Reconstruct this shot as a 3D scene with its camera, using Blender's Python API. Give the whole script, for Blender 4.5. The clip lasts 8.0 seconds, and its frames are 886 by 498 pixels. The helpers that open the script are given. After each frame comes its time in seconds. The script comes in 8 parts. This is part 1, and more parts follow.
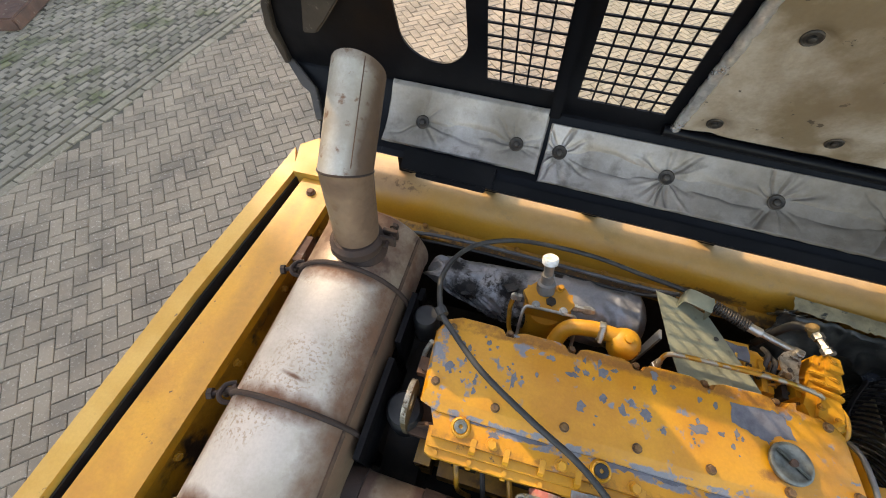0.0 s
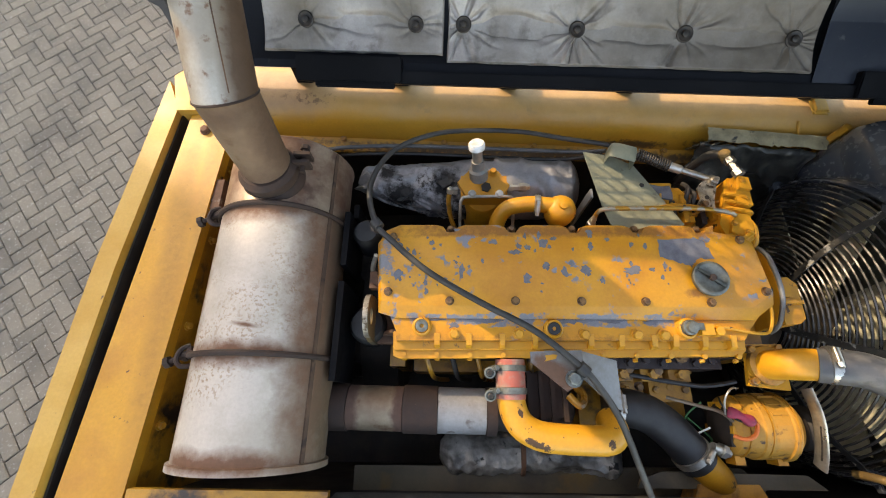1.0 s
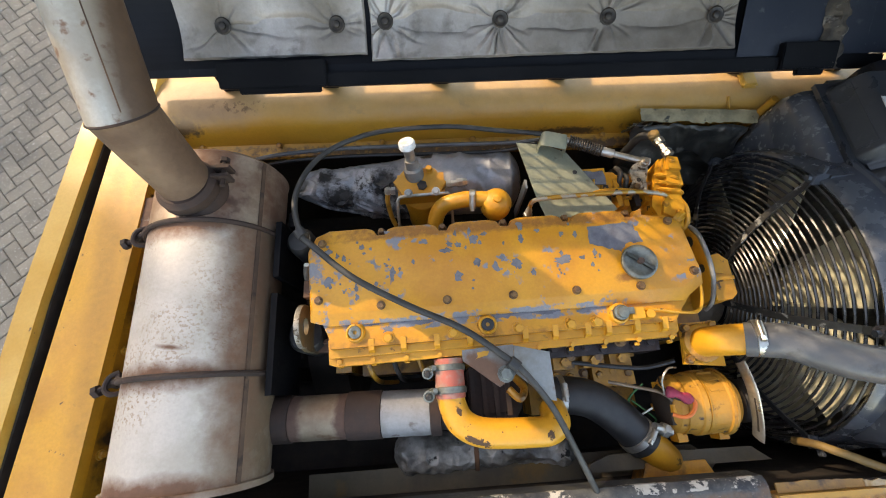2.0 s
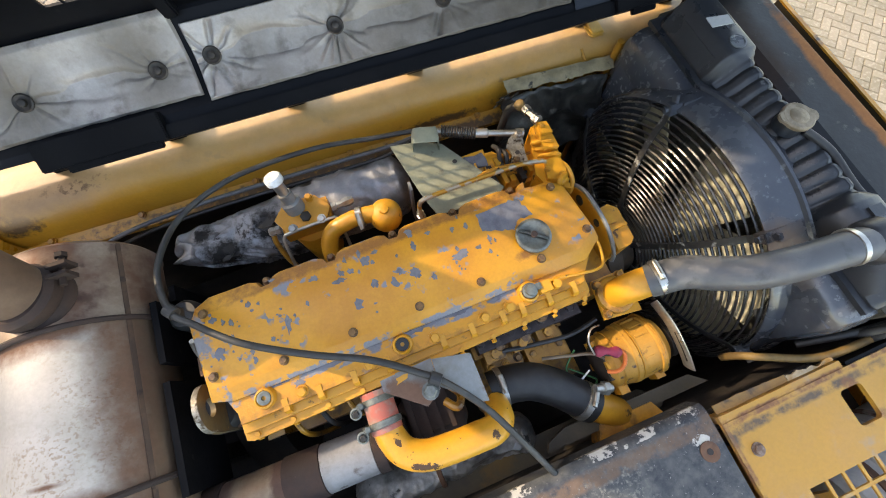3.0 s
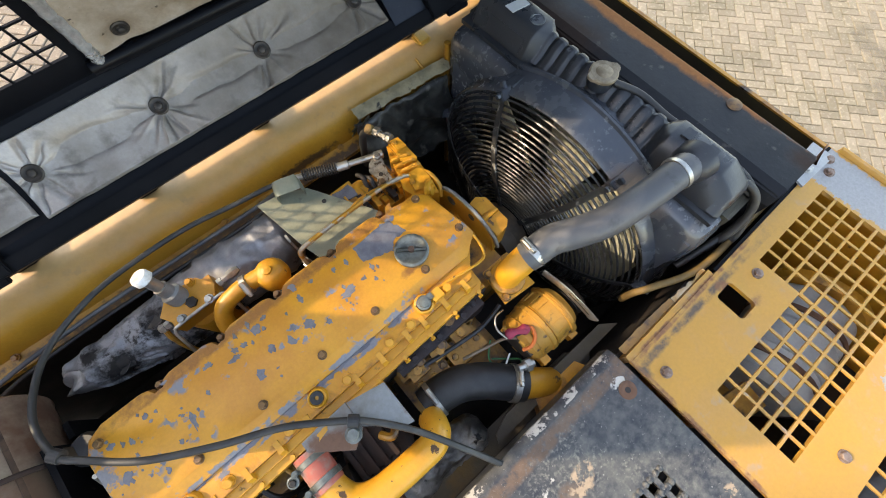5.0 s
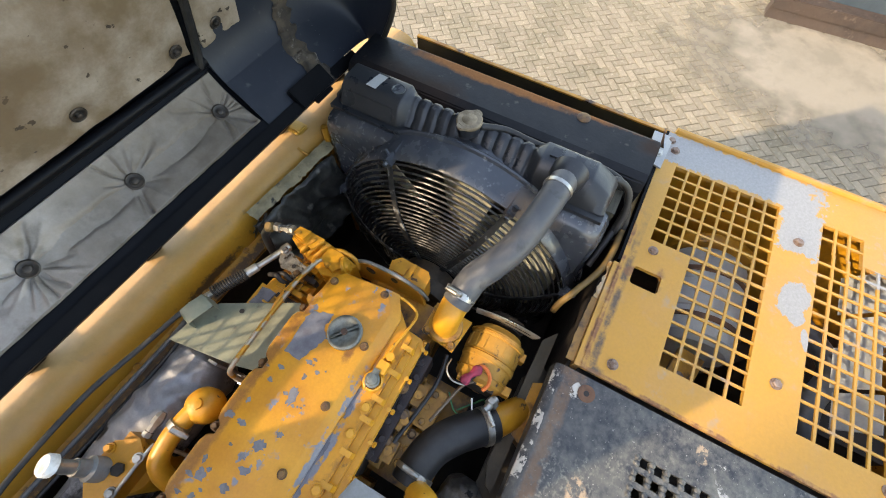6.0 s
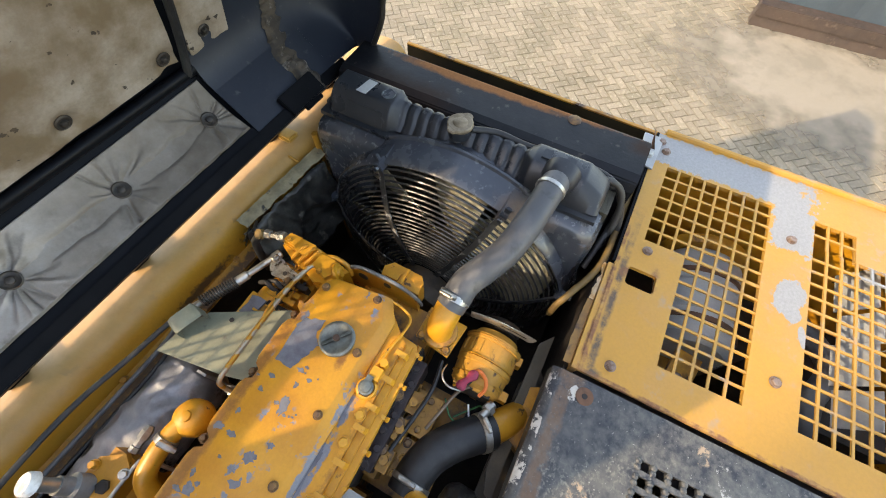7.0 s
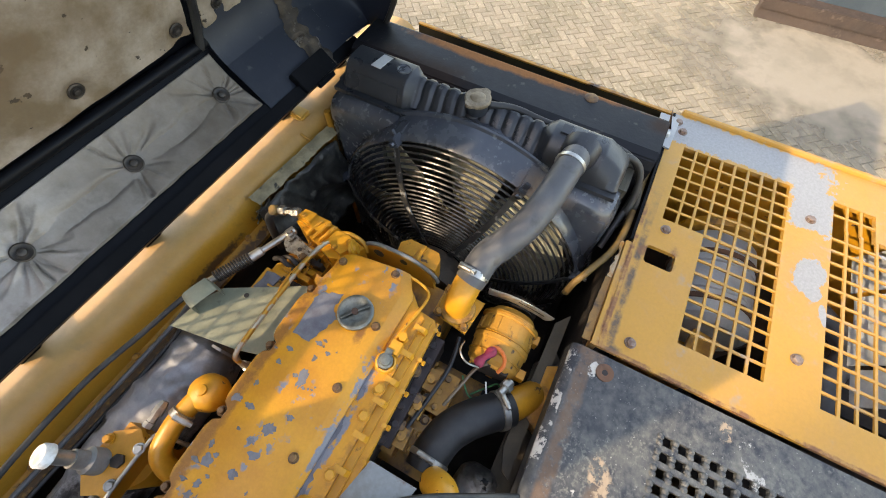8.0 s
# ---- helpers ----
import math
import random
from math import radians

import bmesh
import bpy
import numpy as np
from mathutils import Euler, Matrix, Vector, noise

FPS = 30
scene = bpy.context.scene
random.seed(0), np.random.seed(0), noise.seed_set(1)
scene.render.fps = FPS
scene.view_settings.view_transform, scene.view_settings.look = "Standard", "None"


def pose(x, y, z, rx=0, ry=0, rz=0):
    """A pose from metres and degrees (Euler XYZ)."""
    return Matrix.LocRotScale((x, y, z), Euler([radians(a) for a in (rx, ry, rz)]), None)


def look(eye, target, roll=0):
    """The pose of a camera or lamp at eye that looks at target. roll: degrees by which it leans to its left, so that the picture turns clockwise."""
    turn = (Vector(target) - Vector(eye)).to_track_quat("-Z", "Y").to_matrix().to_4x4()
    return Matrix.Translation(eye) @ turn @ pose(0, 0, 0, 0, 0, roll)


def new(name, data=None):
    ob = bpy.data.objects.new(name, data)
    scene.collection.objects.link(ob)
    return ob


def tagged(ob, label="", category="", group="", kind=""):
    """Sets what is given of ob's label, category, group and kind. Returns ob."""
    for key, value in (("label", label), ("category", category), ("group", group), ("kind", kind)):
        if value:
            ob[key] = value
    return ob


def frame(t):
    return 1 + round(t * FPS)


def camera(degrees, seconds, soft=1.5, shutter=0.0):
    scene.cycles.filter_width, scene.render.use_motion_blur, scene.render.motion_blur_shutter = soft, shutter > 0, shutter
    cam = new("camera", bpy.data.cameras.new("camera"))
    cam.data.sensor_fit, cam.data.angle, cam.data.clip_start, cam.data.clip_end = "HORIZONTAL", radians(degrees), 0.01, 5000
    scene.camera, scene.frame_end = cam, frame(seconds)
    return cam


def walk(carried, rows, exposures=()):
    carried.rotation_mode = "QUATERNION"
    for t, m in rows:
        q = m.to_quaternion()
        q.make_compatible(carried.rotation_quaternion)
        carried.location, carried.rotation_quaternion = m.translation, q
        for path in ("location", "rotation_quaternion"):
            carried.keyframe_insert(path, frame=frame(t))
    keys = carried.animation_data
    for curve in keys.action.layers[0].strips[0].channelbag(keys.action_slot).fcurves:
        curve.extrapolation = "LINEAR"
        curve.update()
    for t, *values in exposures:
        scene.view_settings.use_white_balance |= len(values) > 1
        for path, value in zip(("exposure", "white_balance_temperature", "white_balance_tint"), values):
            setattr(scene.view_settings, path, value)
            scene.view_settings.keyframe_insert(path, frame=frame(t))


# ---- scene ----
cam = camera(94.7, 8.0, 1.0)
PATH = [
    (0, (-0.33, -0.223, 2.776), (-0.643, 0.854, 1.12), -0.5),
    (0.5, (-0.309, -0.219, 2.765), (-0.452, 0.721, 1.006), -1.7),
    (1, (-0.283, -0.203, 2.756), (-0.321, 0.494, 0.881), -2.7),
    (1.2, (-0.267, -0.195, 2.752), (-0.287, 0.478, 0.868), -3.5),
    (2.3, (-0.106, -0.177, 2.75), (-0.054, 0.477, 0.861), -2.4),
    (2.5, (-0.083, -0.168, 2.742), (0.018, 0.474, 0.851), -1.8),
    (3, (-0.013, -0.163, 2.715), (0.223, 0.434, 0.821), -0.3),
    (3.5, (0.023, -0.177, 2.704), (0.311, 0.394, 0.809), -0.8),
    (4, (0.06, -0.196, 2.702), (0.361, 0.374, 0.808), -0.6),
    (4.2, (0.078, -0.199, 2.702), (0.4, 0.357, 0.809), -0.7),
    (5.3, (0.142, -0.229, 2.762), (0.678, 0.262, 0.899), 1.0),
    (5.5, (0.146, -0.231, 2.77), (0.761, 0.242, 0.926), 1.8),
    (6, (0.161, -0.237, 2.772), (0.978, 0.169, 0.992), 2.5),
    (6.5, (0.166, -0.246, 2.77), (1.036, 0.165, 1.017), 2.5),
    (7, (0.155, -0.247, 2.754), (1.023, 0.161, 0.999), 2.5),
    (7.5, (0.138, -0.24, 2.738), (0.993, 0.159, 0.975), 2.8),
    (8, (0.101, -0.225, 2.717), (0.959, 0.171, 0.955), 3.1),
]
walk(cam, [(t, look(eye, target, roll)) for t, eye, target, roll in PATH], [(0, 2.33, 9500, 14), (1.2, 2.33, 9500, 14), (2.6, 2.50, 8900, 13), (4, 2.52, 8800, 13), (5.5, 2.48, 8900, 13), (8, 2.44, 9200, 14)])

# world and sun
SUN_EL, SUN_DIR = radians(32.1), Vector((0.783, -0.622, 0)).normalized()
sun_way = Vector((SUN_DIR.x * math.cos(SUN_EL), SUN_DIR.y * math.cos(SUN_EL), -math.sin(SUN_EL)))
world = bpy.data.worlds.new("sky")
scene.world = world
world.use_nodes = True
wn = world.node_tree
sky = wn.nodes.new("ShaderNodeTexSky")
sky.sky_type, sky.sun_disc = "NISHITA", False
sky.sun_elevation = SUN_EL
sky.sun_rotation = math.atan2(-SUN_DIR.x, -SUN_DIR.y)
wn.nodes["Background"].inputs[1].default_value = 0.15
wn.links.new(sky.outputs[0], wn.nodes["Background"].inputs[0])
sun_data = bpy.data.lights.new("sun", "SUN")
sun_data.energy, sun_data.angle, sun_data.color = 0.97, radians(0.6), (1.0, 0.92, 0.80)
sun = new("sun", sun_data)
sun.matrix_world = look((0, 0, 12), Vector((0, 0, 12)) + sun_way)


# ---- material helpers ----
def material(name, base, rough=0.6, metal=0.0, second=None, mix_scale=6.0, mix_lo=0.45, mix_hi=0.62, third=None,
             third_scale=22.0, third_lo=0.62, third_hi=0.66, bump=0.0, bump_scale=60.0, rough_var=0.12, detail=6.0,
             spec=0.5, third_rough=None, third_metal=None, stretch=(1, 1, 1), piece=0.0, random_piece=0.0, third_patch=None):
    """A surface with colour variation at two scales, relief and uneven gloss."""
    m = bpy.data.materials.new(name)
    m.use_nodes = True
    t = m.node_tree
    b = t.nodes["Principled BSDF"]
    b.inputs["Metallic"].default_value = metal
    b.inputs["Specular IOR Level"].default_value = spec
    link = t.links.new
    co = t.nodes.new("ShaderNodeNewGeometry").outputs["Position"]
    mp = t.nodes.new("ShaderNodeMapping")
    mp.inputs["Scale"].default_value = stretch
    link(co, mp.inputs["Vector"])
    co = mp.outputs[0]

    def noise_at(scale, det=detail, rgh=0.6):
        n = t.nodes.new("ShaderNodeTexNoise")
        n.inputs["Scale"].default_value = scale
        n.inputs["Detail"].default_value = det
        n.inputs["Roughness"].default_value = rgh
        link(co, n.inputs["Vector"])
        return n.outputs["Fac"]

    def ramp(value, lo, hi):
        r = t.nodes.new("ShaderNodeMapRange")
        r.inputs["From Min"].default_value, r.inputs["From Max"].default_value = lo, hi
        r.clamp = True
        link(value, r.inputs["Value"])
        return r.outputs[0]

    def mixed(fac, a, c):
        x = t.nodes.new("ShaderNodeMix")
        x.data_type = "RGBA"
        link(fac, x.inputs[0])
        for sock, v in ((x.inputs[6], a), (x.inputs[7], c)):
            if hasattr(v, "is_linked"):
                link(v, sock)
            else:
                sock.default_value = (*v, 1)
        return x.outputs[2]

    second = second or tuple(0.75 * v for v in base)
    colour = mixed(ramp(noise_at(mix_scale), mix_lo, mix_hi), base, second)
    fine = mixed(ramp(noise_at(140.0, 3.0), 0.35, 0.75), colour, tuple(0.6 * v for v in second))
    x = t.nodes.new("ShaderNodeMix")
    x.data_type = "RGBA"
    x.inputs[0].default_value = 0.22
    link(colour, x.inputs[6])
    link(fine, x.inputs[7])
    colour = x.outputs[2]
    gloss = t.nodes.new("ShaderNodeMapRange")
    link(noise_at(9.0, 5.0), gloss.inputs["Value"])
    gloss.inputs["From Min"].default_value, gloss.inputs["From Max"].default_value = 0.3, 0.7
    gloss.inputs["To Min"].default_value = max(0.04, rough - rough_var)
    gloss.inputs["To Max"].default_value = min(1.0, rough + rough_var)
    gloss_out = gloss.outputs[0]
    height = noise_at(bump_scale, 4.0)
    if third:
        mask = ramp(noise_at(third_scale, 5.0, 0.55), third_lo, third_hi)
        if third_patch:
            pm = t.nodes.new("ShaderNodeMath")
            pm.operation = "MULTIPLY"
            link(mask, pm.inputs[0])
            link(ramp(noise_at(third_patch[0], 4.0), third_patch[1], third_patch[2]), pm.inputs[1])
            mask = pm.outputs[0]
        colour = mixed(mask, colour, third)
        if third_rough is not None:
            g = t.nodes.new("ShaderNodeMix")
            link(mask, g.inputs[0])
            link(gloss_out, g.inputs[2])
            g.inputs[3].default_value = third_rough
            gloss_out = g.outputs[0]
        if third_metal is not None:
            g = t.nodes.new("ShaderNodeMix")
            link(mask, g.inputs[0])
            g.inputs[2].default_value, g.inputs[3].default_value = metal, third_metal
            link(g.outputs[0], b.inputs["Metallic"])
        sub = t.nodes.new("ShaderNodeMath")
        sub.operation = "MULTIPLY_ADD"
        link(mask, sub.inputs[0])
        sub.inputs[1].default_value = -0.6
        link(height, sub.inputs[2])
        height = sub.outputs[0]
    if piece or random_piece:
        src = t.nodes.new("ShaderNodeObjectInfo").outputs["Random"] if random_piece else t.nodes.new("ShaderNodeNewGeometry").outputs["Random Per Island"]
        hsv = t.nodes.new("ShaderNodeHueSaturation")
        r = t.nodes.new("ShaderNodeMapRange")
        v = piece or random_piece
        r.inputs["To Min"].default_value, r.inputs["To Max"].default_value = 1 - v, 1 + v
        link(src, r.inputs["Value"])
        link(r.outputs[0], hsv.inputs["Value"])
        link(colour, hsv.inputs["Color"])
        colour = hsv.outputs[0]
    link(colour, b.inputs["Base Color"])
    link(gloss_out, b.inputs["Roughness"])
    if bump:
        bp = t.nodes.new("ShaderNodeBump")
        bp.inputs["Strength"].default_value = bump
        bp.inputs["Distance"].default_value = 0.004
        link(height, bp.inputs["Height"])
        link(bp.outputs[0], b.inputs["Normal"])
    return m


M_YELLOW = material("yellow_paint", (0.62, 0.285, 0.024), 0.42, second=(0.50, 0.21, 0.018), mix_scale=5, third=(0.10, 0.055, 0.03), third_scale=30, third_lo=0.66, third_hi=0.70, bump=0.15, third_rough=0.8)
M_YELLOW_PALE = material("faded_yellow_paint", (0.57, 0.325, 0.07), 0.5, second=(0.50, 0.26, 0.04), mix_scale=4, third=(0.16, 0.09, 0.05), third_scale=26, third_lo=0.70, third_hi=0.74, bump=0.12, third_rough=0.85)
M_YELLOW_DIRTY = material("oily_yellow_paint", (0.48, 0.22, 0.024), 0.36, second=(0.27, 0.11, 0.014), mix_scale=8, third=(0.04, 0.024, 0.016), third_scale=14, third_lo=0.54, third_hi=0.66, bump=0.3)
M_RAIL = material("grimy_rail_yellow", (0.56, 0.27, 0.03), 0.42, second=(0.44, 0.205, 0.024), mix_scale=3, mix_lo=0.38, mix_hi=0.66, third=(0.07, 0.04, 0.02), third_scale=34, third_lo=0.56, third_hi=0.64, bump=0.15, third_patch=(4.5, 0.50, 0.66))
M_BOLT = material("oily_bolt", (0.22, 0.12, 0.05), 0.5, 0.4, second=(0.10, 0.06, 0.04), mix_scale=60, bump=0.1)
M_LID = material("engine_yellow_flaking", (0.60, 0.262, 0.018), 0.40, second=(0.49, 0.195, 0.014), mix_scale=6, third=(0.19, 0.195, 0.22), third_scale=38, third_lo=0.55, third_hi=0.57, bump=0.25, third_rough=0.6, third_metal=0.2, third_patch=(9, 0.55, 0.60))
M_STEEL = material("muffler_steel", (0.50, 0.455, 0.40), 0.62, 0.2, second=(0.42, 0.37, 0.31), mix_scale=6, third=(0.23, 0.115, 0.05), third_scale=150, third_lo=0.53, third_hi=0.60, bump=0.12, third_rough=0.85, third_metal=0.1, third_patch=(5.0, 0.43, 0.66))
M_EXHAUST = material("grey_exhaust_sleeve", (0.30, 0.295, 0.29), 0.6, 0.2, second=(0.20, 0.185, 0.17), mix_scale=9, third=(0.075, 0.035, 0.022), third_scale=30, third_lo=0.60, third_hi=0.68, bump=0.15, third_rough=0.85, third_patch=(7, 0.44, 0.60))
M_STEEL_BROWN = material("heat_browned_steel", (0.35, 0.265, 0.20), 0.48, 0.45, second=(0.175, 0.092, 0.06), mix_scale=7, mix_lo=0.38, mix_hi=0.58, third=(0.085, 0.042, 0.030), third_scale=20, third_lo=0.54, third_hi=0.66, bump=0.15, third_patch=(6, 0.42, 0.58))
M_RUST = material("rusty_steel", (0.17, 0.085, 0.05), 0.8, 0.2, second=(0.09, 0.05, 0.035), mix_scale=14, third=(0.30, 0.26, 0.22), third_scale=16, third_lo=0.62, third_hi=0.7, bump=0.3)
M_RUST_DEEP = material("deep_brown_rust", (0.032, 0.019, 0.015), 0.8, 0.1, second=(0.052, 0.028, 0.020), mix_scale=18, third=(0.12, 0.075, 0.05), third_scale=22, third_lo=0.68, third_hi=0.74, bump=0.35)
M_SEAM = material("rusty_weld_seam", (0.075, 0.042, 0.028), 0.75, 0.1, second=(0.12, 0.066, 0.04), mix_scale=22, third=(0.035, 0.02, 0.015), third_scale=30, third_lo=0.56, third_hi=0.66, bump=0.35)
M_PIPE = material("exhaust_pipe_heat_stained", (0.25, 0.20, 0.14), 0.5, 0.35, second=(0.15, 0.095, 0.06), mix_scale=8, mix_lo=0.40, mix_hi=0.62, third=(0.12, 0.058, 0.032), third_scale=24, third_lo=0.58, third_hi=0.70, bump=0.2)
M_BLACK = material("black_paint", (0.003, 0.0033, 0.0042), 0.5, second=(0.006, 0.006, 0.007), mix_scale=5, third=(0.035, 0.033, 0.030), third_scale=26, third_lo=0.67, third_hi=0.78, bump=0.1, spec=0.10)
M_RAD = material("dusty_black_radiator", (0.044, 0.051, 0.064), 0.23, second=(0.075, 0.081, 0.09), mix_scale=9, third=(0.18, 0.185, 0.185), third_scale=60, third_lo=0.57, third_hi=0.72, bump=0.14, spec=0.8, third_rough=0.6, third_patch=(6, 0.42, 0.62))
M_TANK = material("black_ribbed_plastic", (0.022, 0.025, 0.030), 0.34, second=(0.030, 0.033, 0.038), mix_scale=12, third=(0.11, 0.115, 0.118), third_scale=70, third_lo=0.60, third_hi=0.74, bump=0.16, spec=0.5, third_rough=0.6, third_patch=(8, 0.42, 0.60))
M_CASTING = material("oily_yellow_casting", (0.46, 0.22, 0.034), 0.45, second=(0.30, 0.14, 0.027), mix_scale=18, mix_lo=0.42, mix_hi=0.62, third=(0.035, 0.02, 0.014), third_scale=30, third_lo=0.58, third_hi=0.68, bump=0.35)
M_ALT = material("dusty_alternator_yellow", (0.46, 0.225, 0.035), 0.55, second=(0.40, 0.18, 0.025), mix_scale=14, third=(0.06, 0.03, 0.018), third_scale=40, third_lo=0.585, third_hi=0.68, bump=0.25)
M_RUBBER = material("black_rubber", (0.014, 0.014, 0.015), 0.5, second=(0.03, 0.03, 0.03), mix_scale=18, bump=0.1)
M_HOSE = material("grey_rubber_hose", (0.072, 0.075, 0.080), 0.42, second=(0.12, 0.12, 0.12), mix_scale=10, third=(0.03, 0.03, 0.03), third_scale=20, third_lo=0.6, third_hi=0.72, bump=0.12)
# oily metal; its dark colour also stands in for shade in deep recesses
M_DARK = material("dark_oil_and_shade", (0.016, 0.013, 0.011), 0.65, second=(0.035, 0.024, 0.018), mix_scale=12, bump=0.2)
M_ZINC = material("zinc_plated", (0.55, 0.54, 0.50), 0.35, 0.85, second=(0.38, 0.36, 0.32), mix_scale=25, bump=0.1)
M_CAPZINC = material("dull_zinc_cap", (0.20, 0.215, 0.195), 0.42, 0.5, second=(0.11, 0.115, 0.10), mix_scale=40, mix_lo=0.4, mix_hi=0.62, bump=0.25)
M_FOIL = material("silver_insulation", (0.46, 0.43, 0.412), 0.46, 0.45, second=(0.32, 0.29, 0.265), mix_scale=6, mix_lo=0.42, mix_hi=0.66, third=(0.11, 0.098, 0.085), third_scale=16, third_lo=0.55, third_hi=0.76, bump=0.25, bump_scale=55)

M_FOIL_SHINY = material("foil_tape", (0.80, 0.80, 0.80), 0.32, 0.8, second=(0.55, 0.55, 0.55), mix_scale=40, bump=0.8, bump_scale=60)
M_MAT = material("stained_insulation", (0.375, 0.315, 0.26), 0.68, 0.06, second=(0.185, 0.132, 0.080), mix_scale=5.5, mix_lo=0.40, mix_hi=0.60, third=(0.040, 0.030, 0.022), third_scale=26, third_lo=0.665, third_hi=0.685, bump=0.2, bump_scale=30)
M_BLANKET = material("heat_blanket", (0.32, 0.325, 0.34), 0.45, 0.3, second=(0.17, 0.17, 0.175), mix_scale=8, third=(0.018, 0.017, 0.017), third_scale=9, third_lo=0.62, third_hi=0.66, bump=0.45, bump_scale=22)
M_FOILWRAP = material("charred_foil", (0.33, 0.32, 0.30), 0.40, 0.3, second=(0.09, 0.083, 0.075), mix_scale=14, mix_lo=0.40, mix_hi=0.62, third=(0.012, 0.012, 0.012), third_scale=24, third_lo=0.64, third_hi=0.69, bump=0.5, bump_scale=40)
M_STAY = material("oily_olive_tube", (0.20, 0.118, 0.032), 0.6, second=(0.10, 0.06, 0.02), mix_scale=14, bump=0.15)
M_CABLE = material("dusty_cable_sheath", (0.020, 0.020, 0.020), 0.5, second=(0.045, 0.043, 0.039), mix_scale=16, bump=0.1)
M_STRIP = material("dull_tan_sheet", (0.33, 0.27, 0.155), 0.6, second=(0.20, 0.165, 0.095), mix_scale=18, third=(0.03, 0.028, 0.02), third_scale=25, third_lo=0.58, third_hi=0.64, bump=0.3)
M_MANIFOLD = material("purple_black_cast_iron", (0.018, 0.012, 0.014), 0.55, second=(0.034, 0.022, 0.020), mix_scale=20, bump=0.5)
M_GREEN = material("primer_green_plate", (0.245, 0.25, 0.175), 0.5, second=(0.185, 0.19, 0.135), mix_scale=12, third=(0.10, 0.095, 0.07), third_scale=30, third_lo=0.62, third_hi=0.74, bump=0.1)
M_DECK = material("worn_black_deck", (0.022, 0.026, 0.035), 0.45, second=(0.075, 0.078, 0.076), mix_scale=18, third=(0.22, 0.21, 0.175), third_scale=110, third_lo=0.50, third_hi=0.66, bump=0.2, third_patch=(5, 0.49, 0.66))
M_GREY = material("grey_primer", (0.42, 0.43, 0.42), 0.5, second=(0.33, 0.34, 0.34), mix_scale=9, bump=0.08)
M_WHITE = material("white_plastic", (0.75, 0.75, 0.72), 0.5, second=(0.55, 0.54, 0.50), mix_scale=60, bump=0.05)
M_RED = material("red_tape", (0.33, 0.03, 0.065), 0.7, second=(0.20, 0.02, 0.045), mix_scale=50, bump=0.6)
M_ORANGE = material("orange_wire", (0.7, 0.16, 0.03), 0.5)
M_DECAL = material("bare_blue_grey_metal", (0.17, 0.175, 0.20), 0.55, 0.3, second=(0.11, 0.11, 0.13), mix_scale=30, bump=0.15)
M_ZINC_YELLOW = material("worn_yellow_steel", (0.42, 0.38, 0.30), 0.45, 0.6, second=(0.50, 0.26, 0.04), mix_scale=25, mix_lo=0.5, mix_hi=0.55, bump=0.2)
M_SLEEVE = material("red_sleeve", (0.42, 0.10, 0.07), 0.55, second=(0.30, 0.20, 0.16), mix_scale=30, bump=0.2)
M_BRACKET = material("grey_bracket", (0.24, 0.25, 0.25), 0.5, 0.3, second=(0.17, 0.15, 0.13), mix_scale=12, third=(0.15, 0.06, 0.03), third_scale=14, third_lo=0.62, third_hi=0.7, bump=0.1)
M_GREENWIRE = material("green_wire", (0.03, 0.16, 0.05), 0.5)
M_TARP = material("dirty_foil", (0.085, 0.085, 0.076), 0.38, 0.3, second=(0.022, 0.022, 0.021), mix_scale=12, mix_lo=0.40, mix_hi=0.60, third=(0.22, 0.215, 0.19), third_scale=18, third_lo=0.60, third_hi=0.74, bump=0.4, bump_scale=30)
M_FINS = material("radiator_fins", (0.07, 0.064, 0.045), 0.7, second=(0.035, 0.032, 0.024), mix_scale=12, stretch=(1, 9, 1), bump=0.5, bump_scale=60)
FAN_TURN = 0.72
M_FAN = material("dusty_olive_fan", (0.49, 0.46, 0.34), 0.6, second=(0.38, 0.34, 0.23), mix_scale=14, bump=0.1)
# pale patches on the guard's wires and struts are painted sun glints
M_GUARD = material("guard_wire", (0.022, 0.022, 0.023), 0.28, 0.0, second=(0.045, 0.044, 0.042), mix_scale=14, third=(0.30, 0.295, 0.28), third_scale=42, third_lo=0.62, third_hi=0.68, bump=0.05, spec=0.6, third_patch=(9, 0.50, 0.62))
M_STRUT = material("guard_strut_painted_glints", (0.03, 0.03, 0.03), 0.4, 0.3, second=(0.06, 0.058, 0.055), mix_scale=20, third=(0.42, 0.41, 0.38), third_scale=30, third_lo=0.58, third_hi=0.64, bump=0.1)
M_HUB = material("rust_brown_hub", (0.085, 0.058, 0.036), 0.6, second=(0.045, 0.03, 0.02), mix_scale=18, bump=0.25)
M_EYE = material("oily_brown_steel", (0.17, 0.115, 0.05), 0.5, 0.2, second=(0.11, 0.085, 0.055), mix_scale=16, third=(0.34, 0.19, 0.03), third_scale=30, third_lo=0.60, third_hi=0.68, bump=0.2)
M_LEVER = material("pitted_zinc_lever", (0.34, 0.31, 0.26), 0.45, 0.5, second=(0.20, 0.17, 0.13), mix_scale=45, third=(0.07, 0.045, 0.025), third_scale=70, third_lo=0.54, third_hi=0.62, bump=0.4)
M_CAP = material("worn_cap", (0.27, 0.21, 0.14), 0.6, 0.1, second=(0.17, 0.125, 0.075), mix_scale=40, mix_lo=0.42, mix_hi=0.6, bump=0.3)
